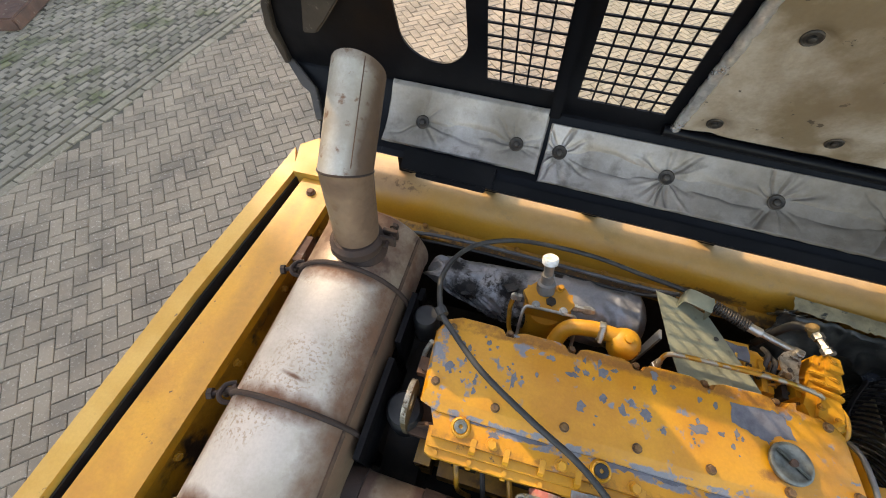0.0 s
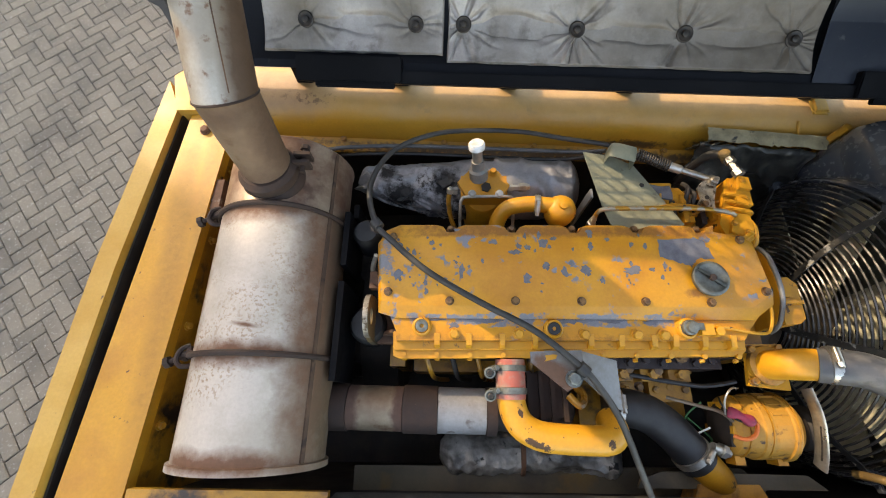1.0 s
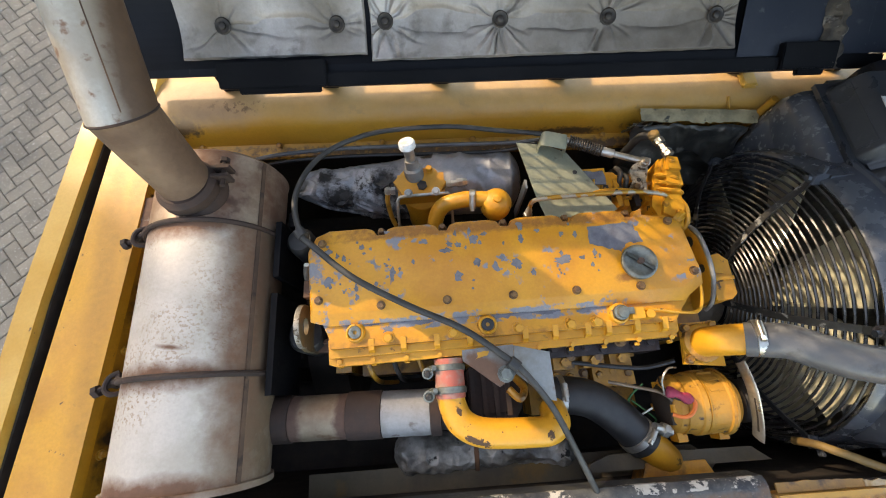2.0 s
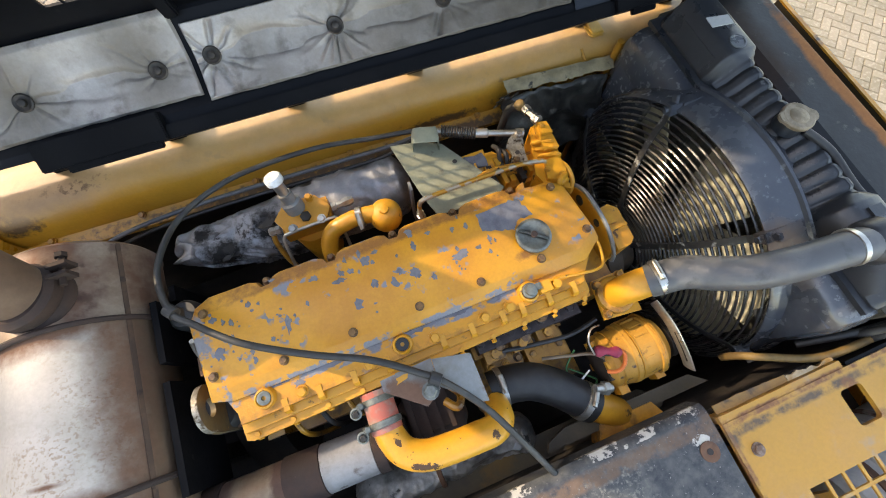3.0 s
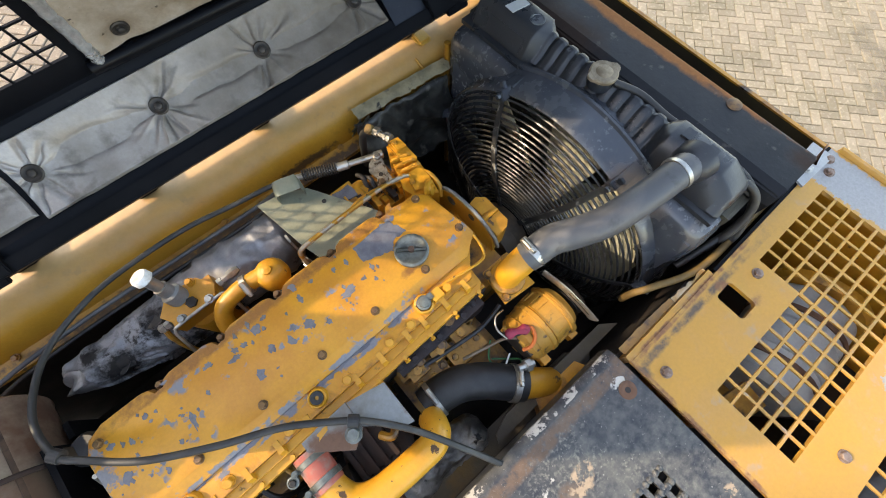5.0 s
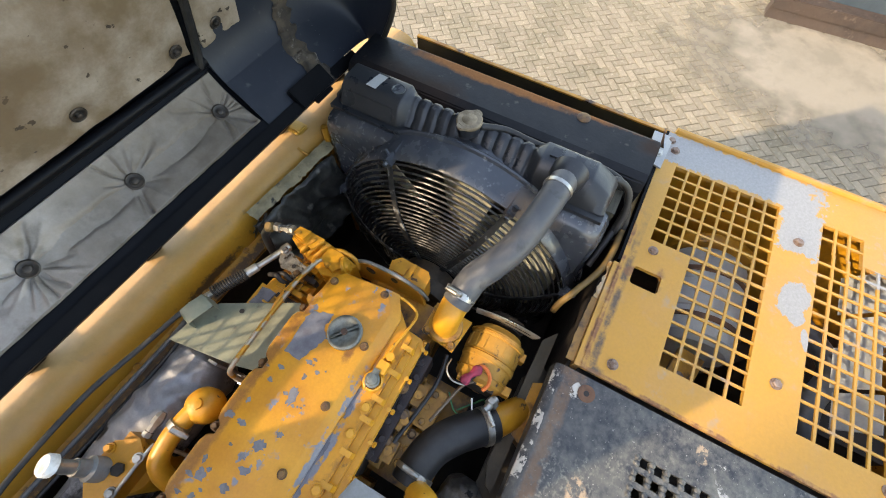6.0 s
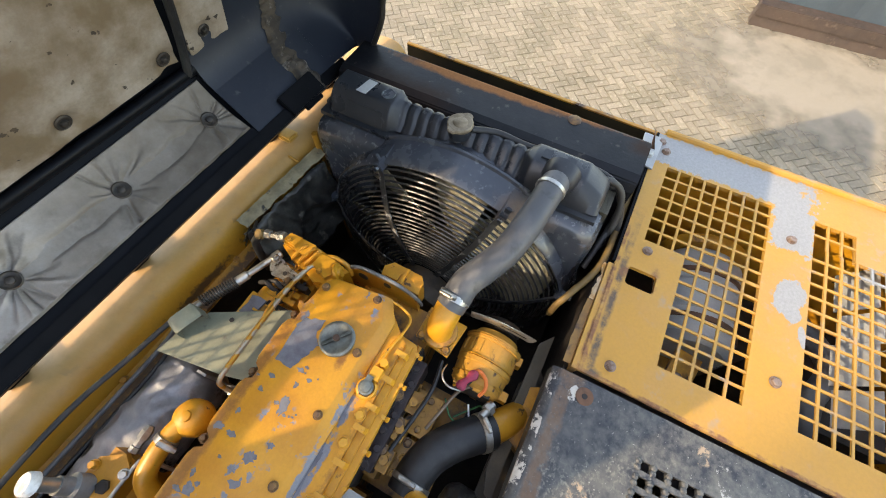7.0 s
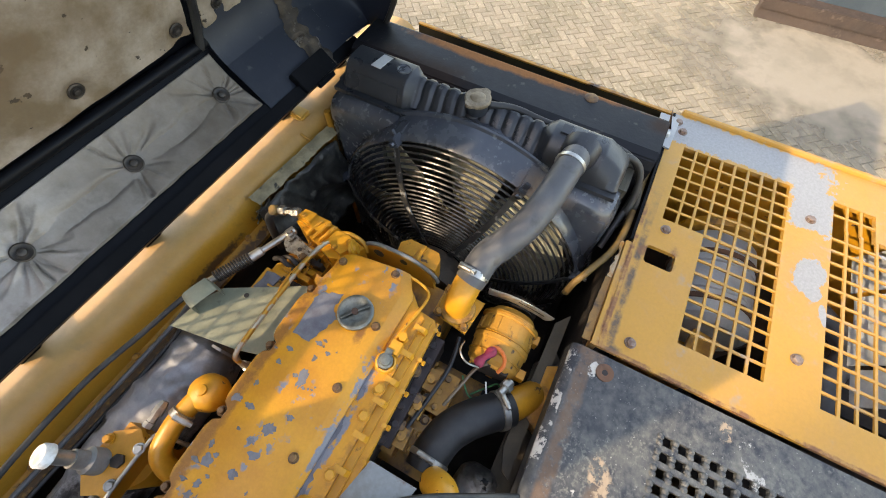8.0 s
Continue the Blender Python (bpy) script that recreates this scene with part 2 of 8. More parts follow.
M_RUST_BROWN = material("old_rusty_steel", (0.060, 0.042, 0.034), 0.8, second=(0.042, 0.031, 0.027), mix_scale=4, third=(0.13, 0.10, 0.085), third_scale=9, third_lo=0.60, third_hi=0.75, bump=0.4)
M_SLAB = material("red_brown_steel", (0.13, 0.066, 0.05), 0.8, second=(0.085, 0.048, 0.04), mix_scale=5, third=(0.19, 0.15, 0.12), third_scale=14, third_lo=0.62, third_hi=0.74, bump=0.3)
M_KERB = material("kerb_concrete", (0.25, 0.212, 0.16), 0.9, second=(0.18, 0.155, 0.115), mix_scale=5, bump=0.3)
M_BRICK = material("paving_brick", (0.255, 0.218, 0.160), 0.85, second=(0.205, 0.178, 0.125), mix_scale=2.2, third=(0.36, 0.315, 0.245), third_scale=34, third_lo=0.52, third_hi=0.8, bump=0.5, piece=0.15)
M_BRICK_ONE = material("paving_brick_single", (0.255, 0.218, 0.160), 0.85, second=(0.205, 0.178, 0.125), mix_scale=2.2, third=(0.36, 0.315, 0.245), third_scale=34, third_lo=0.52, third_hi=0.8, bump=0.5, random_piece=0.15)
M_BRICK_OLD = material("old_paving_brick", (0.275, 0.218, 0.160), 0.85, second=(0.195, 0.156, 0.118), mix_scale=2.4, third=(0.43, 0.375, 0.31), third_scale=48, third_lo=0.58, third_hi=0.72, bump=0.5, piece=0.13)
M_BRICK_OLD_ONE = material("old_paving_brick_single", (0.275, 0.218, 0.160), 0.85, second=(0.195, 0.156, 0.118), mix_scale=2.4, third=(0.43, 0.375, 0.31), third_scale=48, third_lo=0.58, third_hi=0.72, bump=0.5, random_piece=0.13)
M_SETT = material("old_setts", (0.265, 0.225, 0.175), 0.85, second=(0.19, 0.165, 0.125), mix_scale=0.9, third=(0.125, 0.130, 0.060), third_scale=2.6, third_lo=0.50, third_hi=0.70, bump=0.5, piece=0.26)
M_SAND = material("joint_sand", (0.095, 0.082, 0.06), 0.95, second=(0.09, 0.08, 0.06), mix_scale=3, bump=0.3)
M_CONCRETE = material("dusty_concrete", (0.29, 0.255, 0.20), 0.9, second=(0.23, 0.205, 0.16), mix_scale=2.2, bump=0.3)
M_BLUE = material("blue_grey_container", (0.055, 0.08, 0.105), 0.5, second=(0.045, 0.065, 0.085), mix_scale=2, bump=0.05)


def stain_or_tone(mat, colour, rough, regions, scale=10.0, amount=0.5, soft=0.06, holes=None, metal=0.0):
    """Lays wear or another tone over parts of a surface; regions are (centre, half size, turn about z, boxy)."""
    t = mat.node_tree
    link = t.links.new
    b = t.nodes["Principled BSDF"]
    pos = t.nodes.new("ShaderNodeNewGeometry").outputs["Position"]

    def maths(op, p, q):
        n = t.nodes.new("ShaderNodeMath")
        n.operation = op
        for sock, v in ((n.inputs[0], p), (n.inputs[1], q)):
            if hasattr(v, "is_linked"):
                link(v, sock)
            else:
                sock.default_value = v
        return n.outputs[0]

    def grain(sc):
        n = t.nodes.new("ShaderNodeTexNoise")
        n.inputs["Scale"].default_value, n.inputs["Detail"].default_value, n.inputs["Roughness"].default_value = sc, 7.0, 0.68
        link(pos, n.inputs["Vector"])
        return n.outputs["Fac"]

    dist = None
    for centre, half, turn, boxy in regions:
        mp = t.nodes.new("ShaderNodeMapping")
        mp.vector_type = "TEXTURE"
        mp.inputs["Location"].default_value = centre
        mp.inputs["Rotation"].default_value = (0, 0, radians(turn))
        mp.inputs["Scale"].default_value = half
        link(pos, mp.inputs["Vector"])
        if boxy:
            ab = t.nodes.new("ShaderNodeVectorMath")
            ab.operation = "ABSOLUTE"
            link(mp.outputs[0], ab.inputs[0])
            sp = t.nodes.new("ShaderNodeSeparateXYZ")
            link(ab.outputs[0], sp.inputs[0])
            d = maths("MAXIMUM", maths("MAXIMUM", sp.outputs[0], sp.outputs[1]), sp.outputs[2])
        else:
            ln = t.nodes.new("ShaderNodeVectorMath")
            ln.operation = "LENGTH"
            link(mp.outputs[0], ln.inputs[0])
            d = ln.outputs["Value"]
        dist = d if dist is None else maths("MINIMUM", dist, d)
    value = maths("ADD", dist, maths("MULTIPLY", maths("SUBTRACT", grain(scale), 0.5), 2 * amount))
    mr = t.nodes.new("ShaderNodeMapRange")
    mr.inputs["From Min"].default_value, mr.inputs["From Max"].default_value = 1 - soft, 1 + soft
    mr.inputs["To Min"].default_value, mr.inputs["To Max"].default_value = 1.0, 0.0
    link(value, mr.inputs["Value"])
    mask = mr.outputs[0]
    if holes:
        hr = t.nodes.new("ShaderNodeMapRange")
        hr.inputs["From Min"].default_value, hr.inputs["From Max"].default_value = holes[1], holes[2]
        link(grain(holes[0]), hr.inputs["Value"])
        mask = maths("MULTIPLY", mask, hr.outputs[0])
    old = b.inputs["Base Color"].links[0].from_socket
    tone = t.nodes.new("ShaderNodeMix")
    tone.data_type = "RGBA"
    link(grain(scale * 3), tone.inputs[0])
    tone.inputs[6].default_value = (*[0.65 * v for v in colour], 1)
    tone.inputs[7].default_value = (*[1.3 * v for v in colour], 1)
    mx = t.nodes.new("ShaderNodeMix")
    mx.data_type = "RGBA"
    link(mask, mx.inputs[0])
    link(old, mx.inputs[6])
    link(tone.outputs[2], mx.inputs[7])
    link(mx.outputs[2], b.inputs["Base Color"])
    for sock, v in (("Roughness", rough), ("Metallic", metal)):
        g = t.nodes.new("ShaderNodeMix")
        link(mask, g.inputs[0])
        if b.inputs[sock].is_linked:
            link(b.inputs[sock].links[0].from_socket, g.inputs[2])
        else:
            g.inputs[2].default_value = b.inputs[sock].default_value
        g.inputs[3].default_value = v
        link(g.outputs[0], b.inputs[sock])
    return mat


M_HOOD = material("blue_black_hood", (0.003, 0.0037, 0.0055), 0.42, second=(0.0055, 0.0062, 0.0085), mix_scale=4, third=(0.026, 0.025, 0.024), third_scale=34, third_lo=0.67, third_hi=0.80, bump=0.06, spec=0.14)
M_NAVY = material("navy_moulded_plastic", (0.019, 0.024, 0.035), 0.42, second=(0.028, 0.033, 0.043), mix_scale=5, third=(0.06, 0.062, 0.066), third_scale=40, third_lo=0.64, third_hi=0.76, bump=0.08, spec=0.25)
M_FLANGE = material("scuffed_brown_black", (0.028, 0.024, 0.021), 0.5, second=(0.055, 0.046, 0.038), mix_scale=9, third=(0.15, 0.13, 0.11), third_scale=40, third_lo=0.64, third_hi=0.74, bump=0.15)
M_FOAM = material("torn_foam", (0.04, 0.033, 0.027), 0.9, second=(0.085, 0.066, 0.048), mix_scale=22, third=(0.19, 0.17, 0.145), third_scale=34, third_lo=0.60, third_hi=0.70, bump=1.0, bump_scale=70)
M_STACK = material("pale_stack_steel", (0.46, 0.42, 0.365), 0.52, 0.4, second=(0.36, 0.305, 0.245), mix_scale=7, third=(0.20, 0.11, 0.07), third_scale=45, third_lo=0.60, third_hi=0.70, bump=0.12)
M_FOLD = material("rusty_folded_yellow", (0.30, 0.16, 0.045), 0.6, second=(0.17, 0.10, 0.05), mix_scale=18, third=(0.07, 0.045, 0.03), third_scale=30, third_lo=0.54, third_hi=0.66, bump=0.25)
M_TORN = material("torn_pale_paint", (0.56, 0.46, 0.31), 0.6, second=(0.38, 0.20, 0.05), mix_scale=20, bump=0.2)
stain_or_tone(M_STACK, (0.12, 0.068, 0.042), 0.7, [((-0.72, 0.352, 2.165), (0.10, 0.022, 0.022), 0, False), ((-0.725, 0.50, 2.29), (0.10, 0.022, 0.06), 0, False)], 26, 0.9, 0.5)
# upper pipe darker brown on its right side and at its foot
stain_or_tone(M_STACK, (0.095, 0.055, 0.035), 0.65, [((-0.645, 0.43, 2.20), (0.038, 0.2, 0.2), 0, True), ((-0.713, 0.345, 2.14), (0.09, 0.02, 0.03), 0, False)], 14, 0.35, 0.35, None, 0.2)
M_RUST_DARK = material("dark_washer", (0.032, 0.029, 0.027), 0.5, 0.4, second=(0.065, 0.052, 0.043), mix_scale=60, bump=0.15)
M_WALK = material("walkway_yellow", (0.50, 0.255, 0.043), 0.45, second=(0.465, 0.245, 0.062), mix_scale=5, third=(0.31, 0.255, 0.20), third_scale=30, third_lo=0.56, third_hi=0.70, bump=0.12, third_rough=0.6, third_patch=(5, 0.48, 0.62))
M_NUT = material("rust_grey_bolt", (0.27, 0.20, 0.165), 0.6, 0.35, second=(0.17, 0.10, 0.07), mix_scale=70, bump=0.25)
# dark olive that paints the shaded gap inside the side door
M_DOOR_SHADE = material("door_inside_shade_olive", (0.030, 0.021, 0.008), 0.6, second=(0.016, 0.012, 0.007), mix_scale=5, bump=0.1)
M_BEAM = material("scuffed_black_beam", (0.008, 0.009, 0.0115), 0.42, second=(0.017, 0.018, 0.020), mix_scale=6, third=(0.07, 0.062, 0.055), third_scale=34, third_lo=0.63, third_hi=0.74, bump=0.14, spec=0.25)
stain_or_tone(M_RAD, (0.19, 0.13, 0.095), 0.75, [((0.76, -0.17, 1.885), (0.04, 0.08, 0.04), 0, False)], 30, 0.8, 0.5)
stain_or_tone(M_RAD, (0.10, 0.12, 0.122), 0.5, [((0.87, 0.14, 1.97), (0.05, 0.05, 0.03), 0, False), ((0.86, 0.34, 1.98), (0.06, 0.09, 0.03), 0, False), ((0.83, -0.19, 1.96), (0.05, 0.06, 0.04), 0, False)], 34, 0.9, 0.5, (60, 0.42, 0.62))
stain_or_tone(M_MAT, (0.16, 0.105, 0.06), 0.8, [((0.10, 0.79, 2.09), (0.03, 0.1, 0.035), 0, False), ((0.366, 0.78, 2.10), (0.03, 0.1, 0.035), 0, False), ((0.632, 0.77, 2.08), (0.032, 0.1, 0.035), 0, False), ((0.30, 0.72, 2.25), (0.14, 0.3, 0.07), 0, False), ((0.48, 0.70, 2.40), (0.10, 0.3, 0.10), 0, False)], 12, 0.8, 0.8, (9, 0.35, 0.65))
stain_or_tone(M_FOIL, (0.150, 0.125, 0.100), 0.65, [((0.58, 0.66, 1.95), (0.46, 0.4, 0.4), 0, False), ((-0.40, 0.75, 1.95), (0.06, 0.2, 0.06), 0, False), ((-0.70, 0.8, 1.95), (0.07, 0.2, 0.10), 0, False)], 9, 0.9, 0.9)
stain_or_tone(M_BLANKET, (0.012, 0.011, 0.011), 0.8, [((-0.30, 0.40, 1.69), (0.035, 0.05, 0.05), 0, False), ((-0.43, 0.37, 1.67), (0.05, 0.035, 0.05), 0, False), ((-0.47, 0.44, 1.70), (0.03, 0.03, 0.04), 0, False), ((-0.20, 0.33, 1.62), (0.08, 0.03, 0.06), 0, False)], 40, 1.3, 0.35)
stain_or_tone(M_BRACKET, (0.15, 0.075, 0.045), 0.75, [((-0.075, -0.150, 1.90), (0.06, 0.022, 0.03), -35, False)], 40, 0.9, 0.3)
stain_or_tone(M_BLANKET, (0.035, 0.032, 0.03), 0.8, [((-0.36, 0.40, 1.68), (0.14, 0.05, 0.06), 10, False), ((-0.30, 0.34, 1.63), (0.16, 0.035, 0.05), 8, False)], 22, 0.8, 0.4, (26, 0.50, 0.58))
stain_or_tone(M_PIPE, (0.19, 0.115, 0.07), 0.6, [((-0.69, 0.30, 2.05), (0.06, 0.10, 0.14), 0, False)], 12, 0.9, 0.6)
# lower pipe darker brown at its foot, its right side and its joint
stain_or_tone(M_PIPE, (0.12, 0.068, 0.042), 0.7, [((-0.70, 0.29, 1.955), (0.09, 0.09, 0.05), 0, False), ((-0.650, 0.31, 2.03), (0.026, 0.1, 0.16), 0, False), ((-0.715, 0.335, 2.135), (0.09, 0.09, 0.02), 0, False)], 20, 1.0, 0.6)
stain_or_tone(M_PIPE, (0.085, 0.045, 0.032), 0.85, [((-0.522, -0.21, 1.70), (0.025, 0.1, 0.1), 0, True), ((-0.392, -0.21, 1.70), (0.022, 0.1, 0.1), 0, True)], 24, 0.7, 0.25)
stain_or_tone(M_RAIL, (0.10, 0.052, 0.02), 0.55, [((0.26, 0.56, 1.685), (0.10, 0.06, 0.018), -2.6, False), ((-0.88, 0.62, 1.74), (0.05, 0.05, 0.03), -2.6, False), ((0.1, 0.55, 1.652), (0.7, 0.05, 0.008), -2.6, True), ((0.52, 0.55, 1.69), (0.08, 0.05, 0.03), -2.6, False)], 55, 1.3, 0.3)
stain_or_tone(M_STEEL, (0.20, 0.12, 0.085), 0.7, [((-0.70, 0.33, 1.90), (0.2, 0.085, 0.12), 0, False)], 14, 0.9, 0.6, None, 0.2)
# shell darker brown on the right of its seam
stain_or_tone(M_STEEL, (0.135, 0.09, 0.055), 0.75, [((-0.545, 0.0, 1.79), (0.055, 0.5, 0.14), 0, True)], 16, 0.5, 0.5, None, 0.15)
# paler tan along the rail's crown
stain_or_tone(M_RAIL, (0.46, 0.275, 0.115), 0.45, [((0.0, 0.665, 1.79), (1.6, 0.080, 0.034), -2.6, True)], 7, 0.45, 0.4)
stain_or_tone(M_YELLOW, (0.46, 0.21, 0.025), 0.5, [((-1.0, 0.1, 1.77), (0.03, 0.5, 0.02), 3, False), ((-0.95, 0.35, 1.77), (0.03, 0.25, 0.02), 3, False)], 20, 1.0, 0.5)
stain_or_tone(M_RAIL, (0.33, 0.185, 0.085), 0.55, [((-0.80, 0.65, 1.79), (0.14, 0.07, 0.05), -2.6, False)], 12, 0.7, 0.6)
stain_or_tone(M_RAIL, (0.15, 0.08, 0.035), 0.7, [((-0.72, 0.635, 1.792), (0.08, 0.022, 0.02), -2.6, False)], 60, 1.3, 0.5, (55, 0.52, 0.57))
stain_or_tone(M_STEEL, (0.17, 0.085, 0.05), 0.75, [((-0.60, 0.05, 1.84), (0.035, 0.42, 0.09), 0, False), ((-0.70, -0.062, 1.93), (0.022, 0.004, 0.03), -8, False), ((-0.845, 0.0, 1.84), (0.03, 0.42, 0.05), 0, False), ((-0.71, 0.21, 1.92), (0.2, 0.03, 0.08), 0, False), ((-0.71, -0.118, 1.92), (0.2, 0.022, 0.08), 0, False), ((-0.71, -0.318, 1.92), (0.2, 0.02, 0.08), 0, False)], 22, 0.9, 0.6, None, 0.2)
M_UPIPE = material("chipped_pipe_yellow", (0.64, 0.30, 0.03), 0.38, second=(0.56, 0.245, 0.022), mix_scale=6, third=(0.07, 0.035, 0.018), third_scale=60, third_lo=0.66, third_hi=0.68, bump=0.15, third_rough=0.8)
stain_or_tone(M_UPIPE, (0.075, 0.038, 0.02), 0.8, [((-0.10, -0.287, 1.82), (0.028, 0.007, 0.03), -22, False), ((-0.135, -0.225, 1.83), (0.005, 0.010, 0.02), 20, False), ((0.052, -0.285, 1.81), (0.007, 0.010, 0.03), 0, False)], 120, 1.6, 0.1)
M_LEDGE = material("oily_olive_ledge", (0.075, 0.056, 0.030), 0.55, second=(0.038, 0.028, 0.016), mix_scale=7, third=(0.12, 0.068, 0.015), third_scale=9, third_lo=0.62, third_hi=0.72, bump=0.2)
stain_or_tone(M_LID, (0.195, 0.20, 0.222), 0.6, [((0.03, -0.037, 1.864), (0.21, 0.013, 0.012), 0, True), ((-0.30, -0.036, 1.864), (0.10, 0.010, 0.012), 0, True), ((-0.43, 0.10, 1.88), (0.018, 0.05, 0.03), 0, False), ((-0.415, -0.02, 1.87), (0.016, 0.02, 0.03), 0, False)], 45, 0.9, 0.08, (24, 0.46, 0.52), 0.2)
stain_or_tone(M_LID, (0.26, 0.10, 0.015), 0.5, [((0.25, 0.022, 1.886), (0.02, 0.010, 0.012), 0, False), ((0.0, 0.165, 1.88), (0.35, 0.012, 0.012), 0, True), ((-0.05, -0.095, 1.84), (0.35, 0.02, 0.02), 0, True)], 60, 1.2, 0.4)
stain_or_tone(M_DECK, (0.135, 0.085, 0.058), 0.8, [((0.10, -0.434, 1.80), (0.40, 0.015, 0.02), 0, True), ((0.441, -0.478, 1.80), (0.014, 0.014, 0.02), 0, False), ((0.47, -0.44, 1.80), (0.02, 0.03, 0.02), 0, False), ((0.20, -0.53, 1.80), (0.022, 0.018, 0.02), 0, False)], 24, 0.75, 0.3, (30, 0.36, 0.5))
# dusty speckle, also painted here to lighten the sunlit part of the deck
stain_or_tone(M_DECK, (0.185, 0.178, 0.152), 0.7, [((0.30, -0.80, 1.80), (0.36, 0.26, 0.02), 0, False), ((0.05, -0.60, 1.80), (0.20, 0.10, 0.02), 0, False)], 20, 0.9, 0.7, (48, 0.38, 0.70))
stain_or_tone(M_DECK, (0.42, 0.40, 0.35), 0.7, [((0.30, -0.72, 1.80), (0.45, 0.34, 0.02), 0, False)], 20, 0.6, 0.5, (150, 0.63, 0.67))
stain_or_tone(M_DECK, (0.40, 0.29, 0.19), 0.7, [((0.235, -0.53, 1.80), (0.035, 0.022, 0.02), 20, False), ((0.44, -0.74, 1.80), (0.022, 0.012, 0.02), 0, False)], 40, 0.9, 0.15, (45, 0.46, 0.52))
stain_or_tone(M_DECK, (0.48, 0.46, 0.41), 0.6, [((0.16, -0.399, 1.80), (0.32, 0.012, 0.02), 0, True), ((0.435, -0.455, 1.80), (0.02, 0.012, 0.02), 0, False), ((0.17, -0.50, 1.80), (0.025, 0.012, 0.02), 30, False), ((0.40, -0.80, 1.80), (0.05, 0.02, 0.02), 30, False), ((0.10, -0.66, 1.80), (0.05, 0.05, 0.02), 0, False)], 26, 0.5, 0.04, (16, 0.53, 0.56))
stain_or_tone(M_BEAM, (0.27, 0.105, 0.035), 0.85, [((1.142, 0.12, 1.90), (0.022, 0.27, 0.03), 0, False), ((1.152, -0.05, 1.90), (0.013, 0.26, 0.03), 0, False)], 24, 0.7, 0.3)
stain_or_tone(M_BEAM, (0.035, 0.021, 0.016), 0.8, [((1.0, 0.30, 1.88), (0.07, 0.16, 0.05), 0, False), ((1.12, -0.40, 1.87), (0.03, 0.05, 0.06), 0, False)], 16, 0.7, 0.4)
stain_or_tone(M_WALK, (0.285, 0.288, 0.285), 0.5, [((1.265, -0.66, 1.80), (0.058, 0.245, 0.02), 0, True), ((1.142, -0.858, 1.80), (0.080, 0.054, 0.02), 0, True), ((0.915, -0.868, 1.80), (0.060, 0.036, 0.02), -20, False), ((0.875, -0.878, 1.80), (0.03, 0.022, 0.02), 0, False), ((0.82, -0.905, 1.80), (0.030, 0.009, 0.02), 10, False), ((1.08, -1.075, 1.80), (0.030, 0.05, 0.02), 0, False)], 44, 0.55, 0.03)
stain_or_tone(M_WALK, (0.12, 0.085, 0.058), 0.75, [((0.68, -0.467, 1.80), (0.22, 0.008, 0.02), 0, True), ((0.50, -0.474, 1.80), (0.010, 0.02, 0.02), 0, False)], 40, 0.9, 0.5, (22, 0.34, 0.52))
stain_or_tone(M_WALK, (0.22, 0.10, 0.05), 0.8, [((0.494, -0.95, 1.80), (0.006, 0.55, 0.02), 0, True), ((0.80, -0.55, 1.80), (0.03, 0.012, 0.02), 0, False), ((0.70, -0.447, 1.80), (0.25, 0.007, 0.03), 0, True), ((0.785, -0.48, 1.80), (0.02, 0.02, 0.02), 0, False)], 34, 0.9, 0.3, (18, 0.42, 0.56))


def frayed(mat, centre, size):
    """Lets a thin spread of dust thin out towards its rim."""
    t = mat.node_tree
    link = t.links.new
    geo = t.nodes.new("ShaderNodeNewGeometry")
    mp = t.nodes.new("ShaderNodeVectorMath")
    mp.operation = "SUBTRACT"
    mp.inputs[1].default_value = centre
    link(geo.outputs["Position"], mp.inputs[0])
    dv = t.nodes.new("ShaderNodeVectorMath")
    dv.operation = "DIVIDE"
    dv.inputs[1].default_value = size
    link(mp.outputs[0], dv.inputs[0])
    ln = t.nodes.new("ShaderNodeVectorMath")
    ln.operation = "LENGTH"
    link(dv.outputs[0], ln.inputs[0])
    nz = t.nodes.new("ShaderNodeTexNoise")
    nz.inputs["Scale"].default_value, nz.inputs["Detail"].default_value = 3.0, 8.0
    link(geo.outputs["Position"], nz.inputs["Vector"])
    ad = t.nodes.new("ShaderNodeMath")
    ad.operation = "MULTIPLY_ADD"
    link(nz.outputs["Fac"], ad.inputs[0])
    ad.inputs[1].default_value = 1.1
    link(ln.outputs["Value"], ad.inputs[2])
    mr = t.nodes.new("ShaderNodeMapRange")
    mr.inputs["From Min"].default_value, mr.inputs["From Max"].default_value = 1.0, 1.5
    mr.inputs["To Min"].default_value, mr.inputs["To Max"].default_value = 1.0, 0.0
    link(ad.outputs[0], mr.inputs["Value"])
    link(mr.outputs[0], t.nodes["Principled BSDF"].inputs["Alpha"])


frayed(M_CONCRETE, (5.0, -2.1, 0), (1.25, 1.75, 1))


# ---- mesh helpers ----
def part(name, bm, mat, parent=None, label="", smooth=False, bevel=0.0, seg=2):
    me = bpy.data.meshes.new(name)
    if bevel:
        bmesh.ops.bevel(bm, geom=[e for e in bm.edges if len(e.link_faces) == 2 and e.calc_face_angle(0) > 0.5], offset=bevel, segments=seg, affect="EDGES", clamp_overlap=True)
    bmesh.ops.recalc_face_normals(bm, faces=bm.faces)
    bm.to_mesh(me)
    bm.free()
    me.materials.append(mat)
    if smooth:
        for p in me.polygons:
            p.use_smooth = True
        me.set_sharp_from_angle(angle=radians(38))
    ob = new(name, me)
    if parent:
        ob.parent = parent
        ob.matrix_parent_inverse = parent.matrix_world.inverted()
    if label:
        tagged(ob, label)
    return ob


